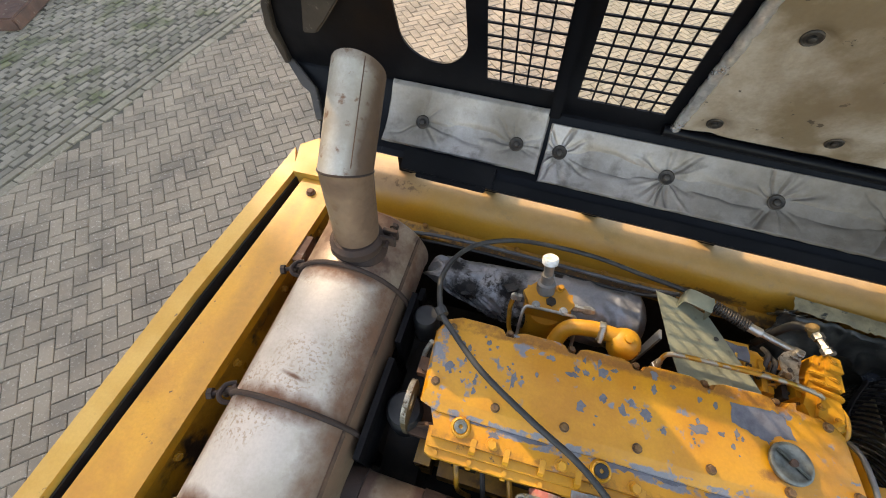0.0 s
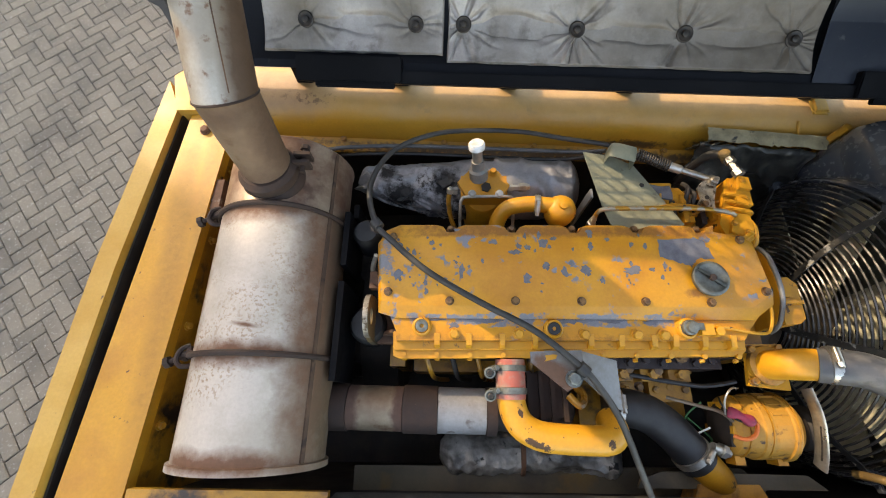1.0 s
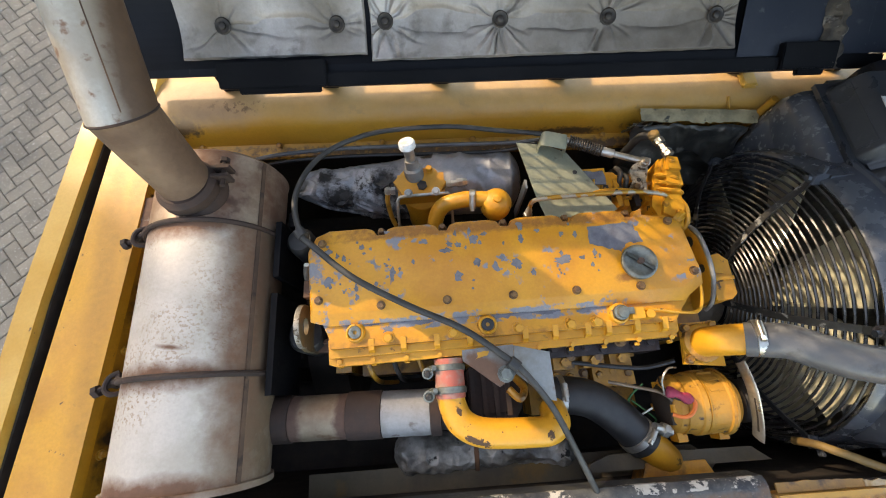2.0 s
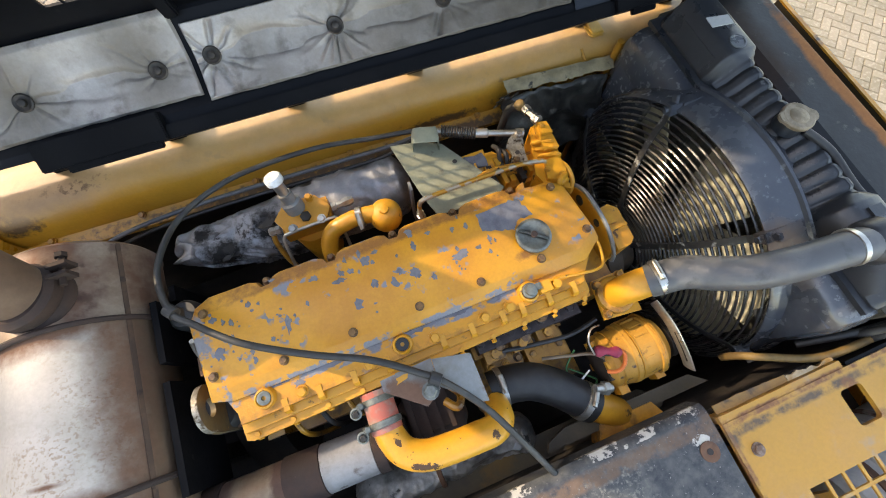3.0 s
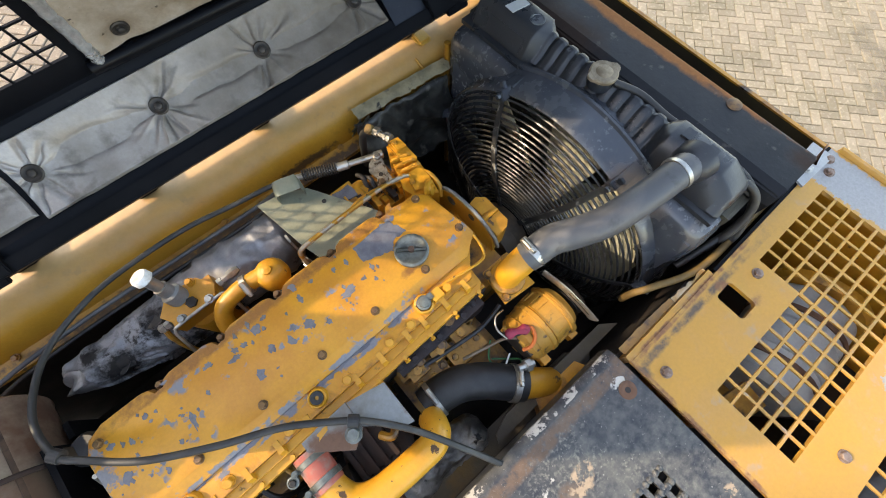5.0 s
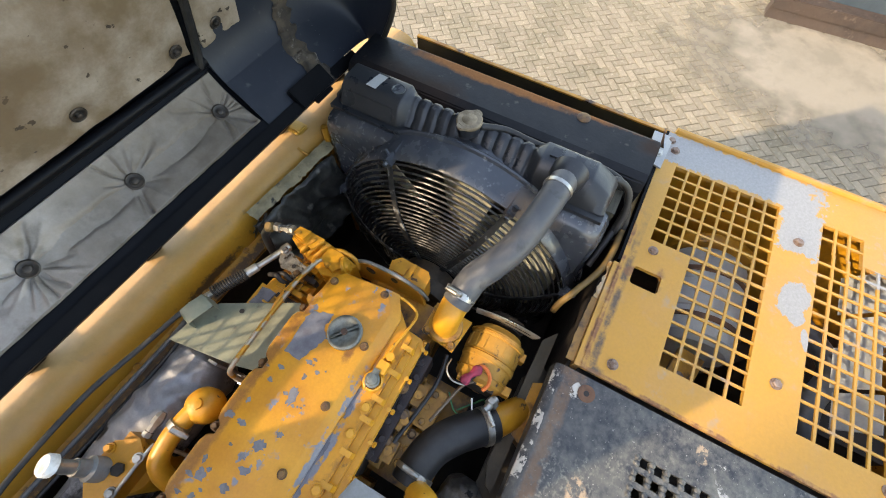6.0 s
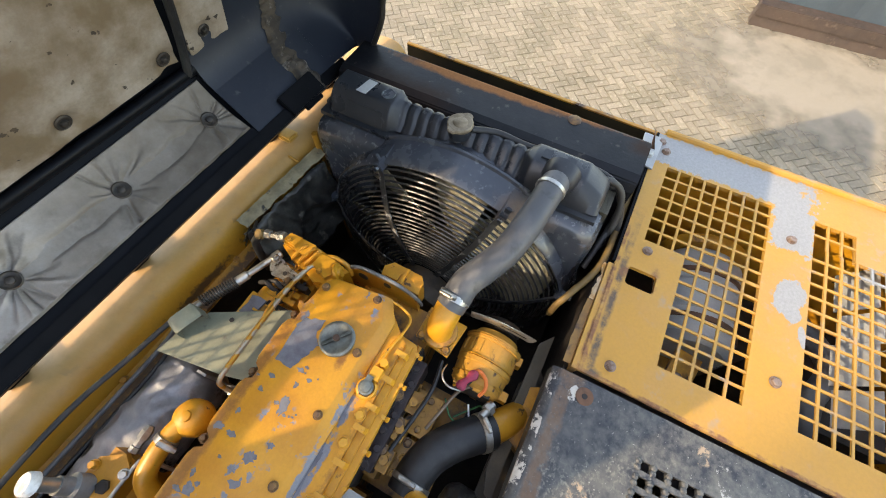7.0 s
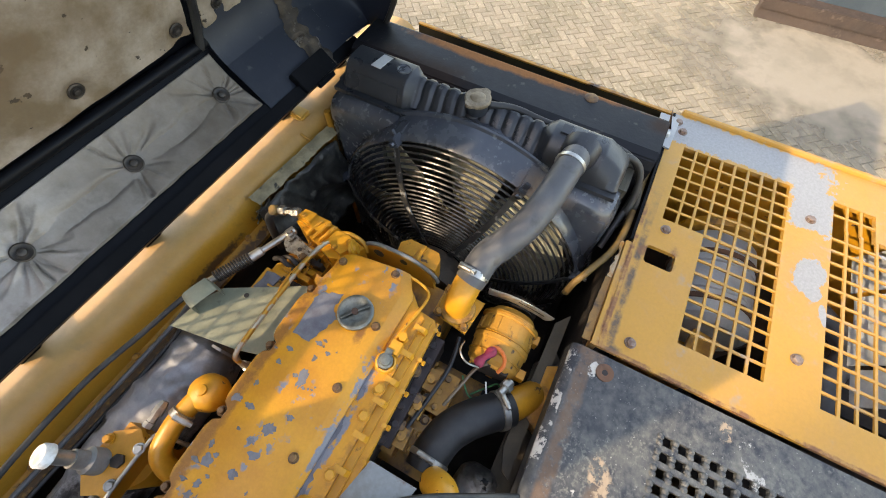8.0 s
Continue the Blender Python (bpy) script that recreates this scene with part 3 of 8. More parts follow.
def thing(name, at, label, category, group="", kind=""):
    ob = new(name)
    ob.location = at
    ob.empty_display_size = 0.05
    ob.matrix_world = Matrix.Translation(at)
    return tagged(ob, label, category, group, kind)


def B():
    return bmesh.new()


def box(bm, x0, x1, y0, y1, z0, z1, m=None):
    vs = [bm.verts.new(v) for v in ((x0, y0, z0), (x1, y0, z0), (x1, y1, z0), (x0, y1, z0), (x0, y0, z1), (x1, y0, z1), (x1, y1, z1), (x0, y1, z1))]
    for f in ((3, 2, 1, 0), (4, 5, 6, 7), (0, 1, 5, 4), (1, 2, 6, 5), (2, 3, 7, 6), (3, 0, 4, 7)):
        bm.faces.new([vs[i] for i in f])
    if m:
        bmesh.ops.transform(bm, matrix=m, verts=vs)
    return bm


def prism(bm, pts, lo, hi, axis="z", m=None):
    """A flat outline pushed from lo to hi along an axis; pts are the two other coordinates in x, y, z order."""
    def at(p, h):
        return {"z": (p[0], p[1], h), "y": (p[0], h, p[1]), "x": (h, p[0], p[1])}[axis]
    a = [bm.verts.new(at(p, lo)) for p in pts]
    b = [bm.verts.new(at(p, hi)) for p in pts]
    bm.faces.new(a[::-1])
    bm.faces.new(b)
    for i in range(len(pts)):
        j = (i + 1) % len(pts)
        bm.faces.new((a[i], a[j], b[j], b[i]))
    if m:
        bmesh.ops.transform(bm, matrix=m, verts=a + b)
    return bm


def ring(bm, centre, u, v, r, n, squash=1.0):
    return [bm.verts.new(Vector(centre) + (Vector(u) * math.cos(2 * math.pi * i / n) + Vector(v) * math.sin(2 * math.pi * i / n) * squash) * r) for i in range(n)]


def skin(bm, loops, caps=True, closed=False):
    n = len(loops[0])
    pairs = list(zip(loops, loops[1:])) + ([(loops[-1], loops[0])] if closed else [])
    for a, b in pairs:
        for i in range(n):
            j = (i + 1) % n
            bm.faces.new((a[i], a[j], b[j], b[i]))
    if caps and not closed:
        bm.faces.new(loops[0][::-1])
        bm.faces.new(loops[-1])


def axes(d):
    d = Vector(d).normalized()
    u = d.orthogonal().normalized()
    return d, u, d.cross(u)


def lathe(bm, p0, d, profile, n=24, caps=True):
    """Rings of (distance along d, radius) about the line from p0 along d."""
    d, u, v = axes(d)
    skin(bm, [ring(bm, Vector(p0) + d * s, u, v, max(r, 1e-4), n) for s, r in profile], caps)
    return bm


def cyl(bm, p0, p1, r, r1=None, n=20):
    d = Vector(p1) - Vector(p0)
    return lathe(bm, p0, d, [(0, r), (d.length, r if r1 is None else r1)], n)


def spline(pts, per=8, closed=False):
    """A Catmull-Rom curve through the points."""
    P = [Vector(p) for p in pts]
    out = []
    n = len(P)
    for i in range(n if closed else n - 1):
        a, b, c, d = (P[(i + k) % n] if closed else P[min(max(i + k, 0), n - 1)] for k in (-1, 0, 1, 2))
        for k in range(per):
            t = k / per
            out.append(0.5 * (2 * b + (c - a) * t + (2 * a - 5 * b + 4 * c - d) * t * t + (3 * b - a - 3 * c + d) * t ** 3))
    return out if closed else out + [P[-1]]


def tube(bm, pts, r, n=12, per=6, smooth_path=True, closed=False, squash=1.0, up=None):
    """A round bar along a curve; r may be a number or a function of 0..1."""
    P = spline(pts, per, closed) if smooth_path else [Vector(p) for p in pts]
    loops = []
    u = Vector(up) if up else None
    for i, p in enumerate(P):
        a, b = (P[i - 1], P[(i + 1) % len(P)]) if closed else (P[max(i - 1, 0)], P[min(i + 1, len(P) - 1)])
        d = (b - a).normalized()
        if u is None:
            u = d.orthogonal().normalized()
        u = (u - d * u.dot(d)).normalized()
        loops.append(ring(bm, p, u, d.cross(u), r(i / max(1, len(P) - 1)) if callable(r) else r, n, squash))
    skin(bm, loops, True, closed)
    return bm


def bolt(parent, at, d=(0, 0, 1), r=0.011, h=0.009, mat=None, label="", name="bolt", washer=True):
    bm = B()
    at, d = Vector(at), Vector(d).normalized()
    if washer:
        lathe(bm, at - d * 0.002, d, [(0, r * 1.3), (0.004, r * 1.3)], 14)
    lathe(bm, at, d, [(0, r), (h * 0.85, r), (h, r * 0.82)], 6)
    return part(name, bm, mat or M_RUST, parent, label)


def worm_clamp(parent, at, d, r, width=0.014, screw=(0, 0, 1), name="hose_clamp", mat=None):
    bm = B()
    at, d = Vector(at), Vector(d).normalized()
    lathe(bm, at - d * width / 2, d, [(0, r + 0.0005), (0.001, r + 0.003), (width - 0.001, r + 0.003), (width, r + 0.0005)], 28)
    s = Vector(screw)
    s = (s - d * s.dot(d)).normalized()
    side = d.cross(s)
    c = at + s * (r + 0.008)
    cyl(bm, c - side * 0.016, c + side * 0.014, 0.007, n=10)
    cyl(bm, c + side * 0.014, c + side * 0.024, 0.0055, n=6)
    return part(name, bm, mat or M_ZINC, parent, "zinc-plated hose clamp", smooth=True)


# ---- ground ----
TURN = radians(41)
L, W = 0.205, 0.1025
L2, W2 = 0.158, 0.079


def brick_mesh(l, w, h, joint=0.006, edge=0.006):
    """Corner points and faces of one brick with worn edges, its top at z = 0."""
    a, b = l / 2 - joint / 2, w / 2 - joint / 2
    v = [(sx * a, sy * b, z) for z in (-h, -edge) for sx, sy in ((-1, -1), (1, -1), (1, 1), (-1, 1))]
    v += [(sx * (a - edge), sy * (b - edge), 0) for sx, sy in ((-1, -1), (1, -1), (1, 1), (-1, 1))]
    f = [(k + i, k + (i + 1) % 4, k + 4 + (i + 1) % 4, k + 4 + i) for k in (0, 4) for i in range(4)] + [(8, 9, 10, 11)]
    return np.array(v), f


def joined(name, places, l, w, h, mat, parent, rng, lift=0.004, label="", joint=0.006, z=0.0, edge=0.006, tilt=0.012):
    v, f = brick_mesh(l, w, h, joint, edge)
    verts, faces = [], []
    for k, (x, y, a) in enumerate(places):
        c, s = math.cos(a), math.sin(a)
        tx, ty = rng.uniform(-tilt, tilt, 2)
        dz = rng.uniform(-lift, lift)
        verts.append(np.column_stack((x + v[:, 0] * c - v[:, 1] * s, y + v[:, 0] * s + v[:, 1] * c, z + v[:, 2] + dz + v[:, 0] * tx + v[:, 1] * ty)))
        faces += [tuple(i + 12 * k for i in g) for g in f]
    me = bpy.data.meshes.new(name)
    me.from_pydata(np.concatenate(verts).tolist(), [], faces)
    me.materials.append(mat)
    ob = new(name, me)
    ob.parent = parent
    return tagged(ob, label, kind="stuff")


def herringbone(x0, x1, y0, y1, W):
    """Centres and angles of two-by-one bricks laid in a right-angled herringbone, turned by TURN."""
    out = []
    c, s = math.cos(TURN), math.sin(TURN)
    for i in range(-170, 171):
        for j in range(-170, 171):
            k = (i - j) % 4
            if k == 0:
                u, v, a = (i + 1) * W, (j + 0.5) * W, 0.0
            elif k == 3:
                u, v, a = (i + 0.5) * W, (j + 1.0) * W, math.pi / 2
            else:
                continue
            x, y = u * c - v * s, u * s + v * c
            if x0 < x < x1 and y0 < y < y1:
                out.append((x, y, a + TURN))
    return out


def kerb_x(y):
    return -5.17 + 0.136 * y


bm = B()
bm.faces.new([bm.verts.new(p) for p in ((-400, -400, -0.012), (400, -400, -0.012), (400, 400, -0.012), (-400, 400, -0.012))])
ground = part("ground", bm, M_SAND)
tagged(ground, "sandy ground under brick paving in a yard", "ground", kind="structure")
rng = np.random.default_rng(3)
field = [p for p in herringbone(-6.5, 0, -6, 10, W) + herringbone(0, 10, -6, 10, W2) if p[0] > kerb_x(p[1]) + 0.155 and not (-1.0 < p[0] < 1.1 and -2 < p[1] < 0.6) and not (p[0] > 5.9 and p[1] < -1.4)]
near = [p for p in field if -3.05 < p[0] < -1.9 and -0.2 < p[1] < 2.7][:150] + [p for p in field if 3.2 < p[0] < 4.3 and -1.2 < p[1] < 1.6][:150]
near_set = set(near)
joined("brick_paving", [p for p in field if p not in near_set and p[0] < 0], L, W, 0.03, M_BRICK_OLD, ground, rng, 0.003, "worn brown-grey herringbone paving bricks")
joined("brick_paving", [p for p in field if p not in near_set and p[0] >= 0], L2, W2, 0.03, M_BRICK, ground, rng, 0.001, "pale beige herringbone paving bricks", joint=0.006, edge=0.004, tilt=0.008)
# unseen building, added only to cast shade over the yard's far side
bm = B()
away = Vector((-SUN_DIR.x, -SUN_DIR.y, 0))
along = Vector((-0.622, -0.783, 0))
edge = Vector((-0.786, 0.195, 0)) + away * 12
pts = [edge, edge + along * 30, edge + along * 30 + away * 8, edge + away * 8]
prism(bm, [(p.x, p.y) for p in pts], 0.0, 11.5)
part("yard_wall", bm, M_KERB)
bm = B()
pts = [edge, edge - along * 1.96, edge - along * 1.96 + away * 6, edge + away * 6]
prism(bm, [(p.x, p.y) for p in pts], 0.0, 6.3)
part("yard_annex", bm, M_KERB)
tagged(bpy.data.objects["yard_annex"], "unseen low wall added to shade part of the yard", "wall", kind="structure")
tagged(bpy.data.objects["yard_wall"], "unseen tall wall added to shade the yard's far side", "wall", kind="structure")


# ---- body of the machine ----
BODY = Matrix.Translation((0, 0.655, 0)) @ Matrix.Rotation(radians(-2.6), 4, "Z") @ Matrix.Translation((0, -0.655, 0))
rnd = random.Random(7)
body = thing("excavator_body", (0, 0, 0), "worn yellow excavator upper body around an open engine bay", "excavator")

bm = B()
crown = [(0.745, 1.752), (0.70, 1.772), (0.665, 1.7815), (0.64, 1.7845), (0.62, 1.7845), (0.602, 1.781), (0.587, 1.7745), (0.574, 1.764), (0.564, 1.749), (0.557, 1.728), (0.553, 1.70)]
prism(bm, crown + [(0.552, 1.665), (0.515, 1.652), (0.513, 1.642), (0.56, 1.636), (0.66, 1.636), (0.745, 1.70)], -1.10, 1.345, "x", BODY)
rail = part("rear_rail", bm, M_RAIL, body, "rounded yellow rear rail, paler on top and oily below", smooth=True)
for x in (-0.95, -0.86, -0.62, -0.3, -0.02, 0.22, 0.38, 0.56):
    bolt(rail, BODY @ Vector((x, 0.545, 1.668)), (0, -0.4, 1), 0.008, 0.008, M_YELLOW_DIRTY)
# rear wall's dark colour stands in for the shade behind the engine
bm = B()
box(bm, -1.12, 1.30, 0.585, 0.66, 0.0, 1.634, BODY)
part("rear_wall", bm, M_DARK, body, "rear bay wall coloured dark for shade")
bm = B()
box(bm, 0.742, 0.79, 0.60, 0.655, 1.782, 1.80, BODY)
part("stop_block", bm, M_YELLOW_PALE, body, bevel=0.008)
bm = B()
tube(bm, [BODY @ Vector(p) for p in ((0.71, 0.585, 1.778), (0.715, 0.56, 1.762), (0.73, 0.55, 1.745), (0.78, 0.55, 1.74), (0.785, 0.553, 1.748))], 0.004, 8)
part("wire_hook", bm, M_YELLOW_DIRTY, body, smooth=True)

bm = B()
prism(bm, [(-0.925, 0.585), (-1.054, 0.585), (-1.129, -0.45), (-1.18, -1.5), (-1.04, -1.5), (-0.982, -0.45)], 1.738, 1.77)
panel = part("side_panel", bm, M_YELLOW, body, "yellow side panel with rub marks", bevel=0.008, seg=3, smooth=True)
bm = B()
prism(bm, [(-0.928, 0.585), (-0.934, 0.585), (-1.05, -1.5), (-1.044, -1.5)], 1.45, 1.737)
part("inner_flange", bm, M_YELLOW_DIRTY, body, "oily yellow inner flange")
bm = B()
prism(bm, [(-0.945, 0.585), (-0.985, 0.585), (-1.11, -1.5), (-1.07, -1.5)], 0.0, 1.736)
part("side_wall", bm, M_YELLOW_DIRTY, body)
bm = B()
prism(bm, [(-1.088, 0.60), (-1.138, 0.70), (-1.190, 0.1), (-1.210, -0.4), (-1.265, -1.5), (-1.215, -1.5), (-1.156, -0.4), (-1.133, 0.1)], 1.30, 1.786)
part("side_rail", bm, M_YELLOW_PALE, body, "faded yellow outer side rail", bevel=0.020, seg=5, smooth=True)
# added black floor and liner that stand in for the slot's shade
bm = B()
prism(bm, [(-1.040, 0.583), (-1.1105, 0.583), (-1.150, 0.1), (-1.235, -1.5), (-1.11, -1.5), (-1.09, 0.1)], 1.40, 1.50)
part("slot_floor", bm, M_DARK, body, "black floor added to darken the slot")
bm = B()
prism(bm, [(-1.0865, 0.60), (-1.1315, 0.1), (-1.1545, -0.4), (-1.2135, -1.5), (-1.2085, -1.5), (-1.1495, -0.4), (-1.1265, 0.1), (-1.0815, 0.60)], 1.50, 1.764)
part("seal_strip", bm, M_RUBBER, body, "black liner added to stand for shade in the slot")
bm = B()
prism(bm, [(-1.04, 0.588), (-1.09, 0.588), (-1.125, 0.715), (-1.03, 0.80), (-0.95, 0.79), (-0.95, 0.588)], 1.50, 1.79)
part("corner_cap", bm, M_YELLOW_PALE, body, bevel=0.034, seg=5, smooth=True)
bolt(panel, (-1.0, 0.53, 1.771), r=0.012, h=0.012)
for y in (0.205, -0.03, -0.265, 0.42):
    x = -0.926 - 0.0555 * (0.585 - y)
    bolt(panel, (x + 0.004, y, 1.715), (1, 0, 0.3), 0.009, 0.01, M_YELLOW_DIRTY)
bm = B()
box(bm, -0.94, -0.915, 0.28, 0.37, 1.70, 1.765)
box(bm, -0.925, -0.905, 0.28, 0.37, 1.70, 1.706)
part("tab_bracket", bm, M_RUST, body, "rusty tab bracket", bevel=0.002)
bm = B()
box(bm, -1.06, 1.299, -0.418, 0.584, 1.05, 1.08)
part("bay_floor", bm, M_DARK, body, "oily dark bay floor")
bm = B()
box(bm, -1.0, 1.299, -0.46, -0.42, 0.0, 1.76)
part("front_wall", bm, M_DARK, body, "dark oily front bay wall")
bm = B()
prism(bm, [(1.30, -1.58), (1.335, -1.58), (1.34, -0.47), (1.305, -0.47)], 0.0, 1.797)
part("right_wall", bm, M_YELLOW, body, "yellow right side wall", bevel=0.004)
bm = B()
prism(bm, [(1.326, -0.469), (1.336, -0.469), (1.345, 0.49), (1.335, 0.49)], 0.0, 1.79)
part("right_door", bm, M_DOOR_SHADE, body, "inside of the side door, coloured dark olive for shade")
bm = B()
prism(bm, [(1.325, -0.469), (1.337, -0.469), (1.346, 0.49), (1.334, 0.49)], 1.7905, 1.796)
part("door_edge", bm, M_YELLOW_DIRTY, body, "thin olive-yellow door edge")
bm = B()
box(bm, -1.2, 1.30, -1.62, -1.585, 0.0, 1.78)
part("cab_side_wall", bm, M_YELLOW, body)
# floor coloured dark so that the openings above look shaded
bm = B()
box(bm, 0.47, 1.30, -1.58, -0.465, 1.18, 1.20)
part("compartment_floor", bm, M_DARK, body)
bm = B()
tube(bm, [(0.64, -0.350, 1.69), (0.648, -0.354, 1.745), (0.68, -0.372, 1.772), (0.80, -0.418, 1.780), (1.0, -0.424, 1.78), (1.22, -0.426, 1.778)], 0.009, 12)
part("stay_tube", bm, M_STAY, body, "oily yellow stay tube", smooth=True)
for name, x0, x1, reach, rough, mat, label in (("folded_flange", 0.500, 0.68, 0.019, 0.003, M_FOLD, "rusty folded plate edge"), ("torn_flange", 0.682, 0.80, 0.013, 0.010, M_TORN, "torn rusty plate edge")):
    bm = B()
    pts = []
    for i in range(24):
        x = x0 + (x1 - x0) * i / 23
        pts.append((x, -0.4285 + reach * (1 - 0.55 * max(0.0, (x - 0.60) / 0.2)) + rough * noise.noise((x * 40, 2, 5)) + 0.4 * rough * noise.noise((x * 130, 7, 1))))
    prism(bm, [(x1, -0.4285), (x0, -0.4285)] + pts, 1.785, 1.789)
    part(name, bm, mat, body, label)

# ---- deck plates ----
deck = thing("deck_plate", (0, -0.8, 1.785), "worn black steel deck plate with scuffs, rust and perforations", "plate")
PX0, PX1, PY0, PY1 = 0.16, 0.381, -1.0, -0.62
bm = B()
for x0, x1, y0, y1 in ((-0.53, 0.478, PY1, -0.414), (-0.53, 0.478, -1.5, PY0), (-0.53, PX0, PY0, PY1), (PX1, 0.478, PY0, PY1)):
    box(bm, x0, x1, y0, y1, 1.788, 1.80)
bmesh.ops.remove_doubles(bm, verts=bm.verts, dist=0.0003)
part("plate", bm, M_DECK, deck)
nx, ny = int((PX1 - PX0) / 0.0295), int((PY1 - PY0) / 0.0295)
sx, sy = (PX1 - PX0) / nx, (PY1 - PY0) / ny
for i in range(nx + 1):
    x = PX0 + sx * i
    part("lattice_bar", box(B(), x - 0.006, x + 0.006, PY0, PY1, 1.7885, 1.8003), M_DECK, deck)
for i in range(ny + 1):
    y = PY0 + sy * i
    part("lattice_bar", box(B(), PX0, PX1, y - 0.0055, y + 0.0055, 1.789, 1.7998), M_DECK, deck)
node = bpy.data.meshes.new("lattice_node")
node_bm = B()
for dx in (-0.0062, 0.0062):
    lathe(node_bm, (dx, 0, -0.009), (0, 0, 1), [(0, 0.0074), (0.0085, 0.0074), (0.0105, 0.0063), (0.0125, 0.0036), (0.013, 0.0008)], 10)
node_bm.to_mesh(node)
node_bm.free()
node.materials.append(M_DECK)
for i in range(nx):
    for j in range(ny + 1):
        ob = new("lattice_node", node)
        ob.location = (PX0 + (i + 0.5) * sx, PY0 + j * sy, 1.8)
        ob.parent = deck
        ob.matrix_parent_inverse = deck.matrix_world.inverted()
bm = B()
prism(bm, [(-0.414, 1.80), (-0.402, 1.797), (-0.394, 1.788), (-0.392, 1.74), (-0.398, 1.74), (-0.400, 1.786), (-0.414, 1.79)], -0.53, 0.478, "x")
part("rolled_edge", bm, M_DECK, deck, smooth=True)
bm = B()
lathe(bm, (0.441, -0.478, 1.8005), (0, 0, 1), [(0, 0.020), (0.002, 0.020), (0.003, 0.014), (0.0015, 0.008), (0.001, 0.007)], 18)
hole = part("bolt_hole", bm, M_RUST, deck, "rusty bolt hole", smooth=True)
bm = B()
lathe(bm, (0.441, -0.478, 1.8018), (0, 0, 1), [(0, 0.0065), (0.0005, 0.0065)], 14)
part("dark_bore", bm, M_DARK, hole)
bm = B()
prism(bm, [(-0.53, -0.419), (0.50, -0.419), (0.52, -0.40), (0.46, -0.358), (-0.53, -0.362)], 1.560, 1.570)
prism(bm, [(0.16, -0.391), (0.60, -0.391), (0.56, -0.36), (0.22, -0.355), (0.17, -0.372)], 1.645, 1.655)
part("ledge", bm, M_LEDGE, body, "oily olive ledge beside the deck plate", bevel=0.002)
side_deck = thing("deck_strip", (-0.74, -0.8, 1.77), "dirty yellow deck strip beside the black plate", "plate")
bm = B()
box(bm, -0.96, -0.536, -1.5, -0.383, 1.772, 1.79)
part("strip", bm, M_YELLOW_DIRTY, side_deck, bevel=0.003)

grate = thing("walkway_plate", (0.9, -0.9, 1.79), "yellow steel walkway plate with square grille openings and worn paint", "walkway plate")
GT, GB = 1.802, 1.790
bm = B()
rects = [(0.492, 0.585, -1.5, -0.445), (0.585, 0.757, -0.607, -0.445), (0.812, 0.911, -0.607, -0.445), (0.757, 0.812, -0.482, -0.445), (0.757, 0.812, -0.607, -0.555),
         (0.911, 1.197, -0.497, -0.445), (1.197, 1.329, -1.5, -0.445), (0.585, 1.197, -0.914, -0.797), (1.107, 1.197, -1.32, -1.02), 
         (0.585, 1.197, -1.5, -1.32)]
for r in rects:
    box(bm, *r, GB, GT)
for cx, cy, sx, sy in ((0.757, -0.555, 1, 1), (0.812, -0.555, -1, 1), (0.757, -0.482, 1, -1), (0.812, -0.482, -1, -1)):
    r = 0.009
    prism(bm, [(cx, cy)] + [(cx + sx * r * (1 - math.sin(a)), cy + sy * r * (1 - math.cos(a))) for a in [i * math.pi / 10 for i in range(6)]], GB, GT)
bmesh.ops.remove_doubles(bm, verts=bm.verts, dist=0.0003)
plate = part("plate", bm, M_WALK, grate, "faded yellow plate")


def lattice(x0, x1, y0, y1, nx, ny, w=0.0032):
    for i in range(1, nx):
        b = B()
        x = x0 + (x1 - x0) * i / nx
        box(b, x - w, x + w, y0, y1, GT - 0.006, GT - 0.001)
        part("grille_bar", b, M_WALK, grate)
    for i in range(1, ny):
        b = B()
        y = y0 + (y1 - y0) * i / ny
        box(b, x0, x1, y - w, y + w, GT - 0.0055, GT - 0.0005)
        part("grille_bar", b, M_WALK, grate)


lattice(0.585, 0.911, -0.797, -0.607, 8, 5)
lattice(0.911, 1.197, -0.797, -0.497, 7, 8)
lattice(0.585, 1.107, -1.32, -0.914, 13, 11)
lattice(1.107, 1.197, -1.02, -0.914, 2, 3)
for i, x in enumerate((0.911,)):
    b = B()
    box(b, x - 0.0042, x + 0.0042, -0.797, -0.607, GT - 0.006, GT - 0.001)
    part("grille_bar", b, M_WALK, grate)
for p in ((0.533, -0.510), (0.878, -0.513), (0.674, -0.858), (1.10, -0.858), (0.56, -1.1), (1.255, -0.479), (1.29, -0.458)):
    bolt(plate, (*p, GT), r=0.0105, h=0.009, mat=M_NUT)
bm = B()
prism(bm, [(0.492, -0.43), (0.80, -0.43), (0.80, -0.445), (0.492, -0.445)], 1.70, 1.800)
part("folded_edge", bm, M_WALK, grate, "scraped folded plate edge", bevel=0.004)
bm = B()
prism(bm, [(1.3315, 1.775), (1.3315, 1.806), (1.335, 1.811), (1.343, 1.812), (1.350, 1.807), (1.352, 1.795), (1.351, 1.775)], -1.5, -0.462, "y", Matrix.Translation((0, 0, 0.001)))
part("edge_roll", bm, M_WALK, grate, "rounded yellow edge along the walkway", smooth=True)
bm = B()
box(bm, 0.81, 1.33, -0.4445, -0.437, 1.70, 1.80)
part("folded_edge", bm, M_BLACK, grate, bevel=0.002)


canister = thing("filter_canister", (0.86, -0.70, 1.2), "pale grey filter canister under the walkway grille", "filter")
bm = B()
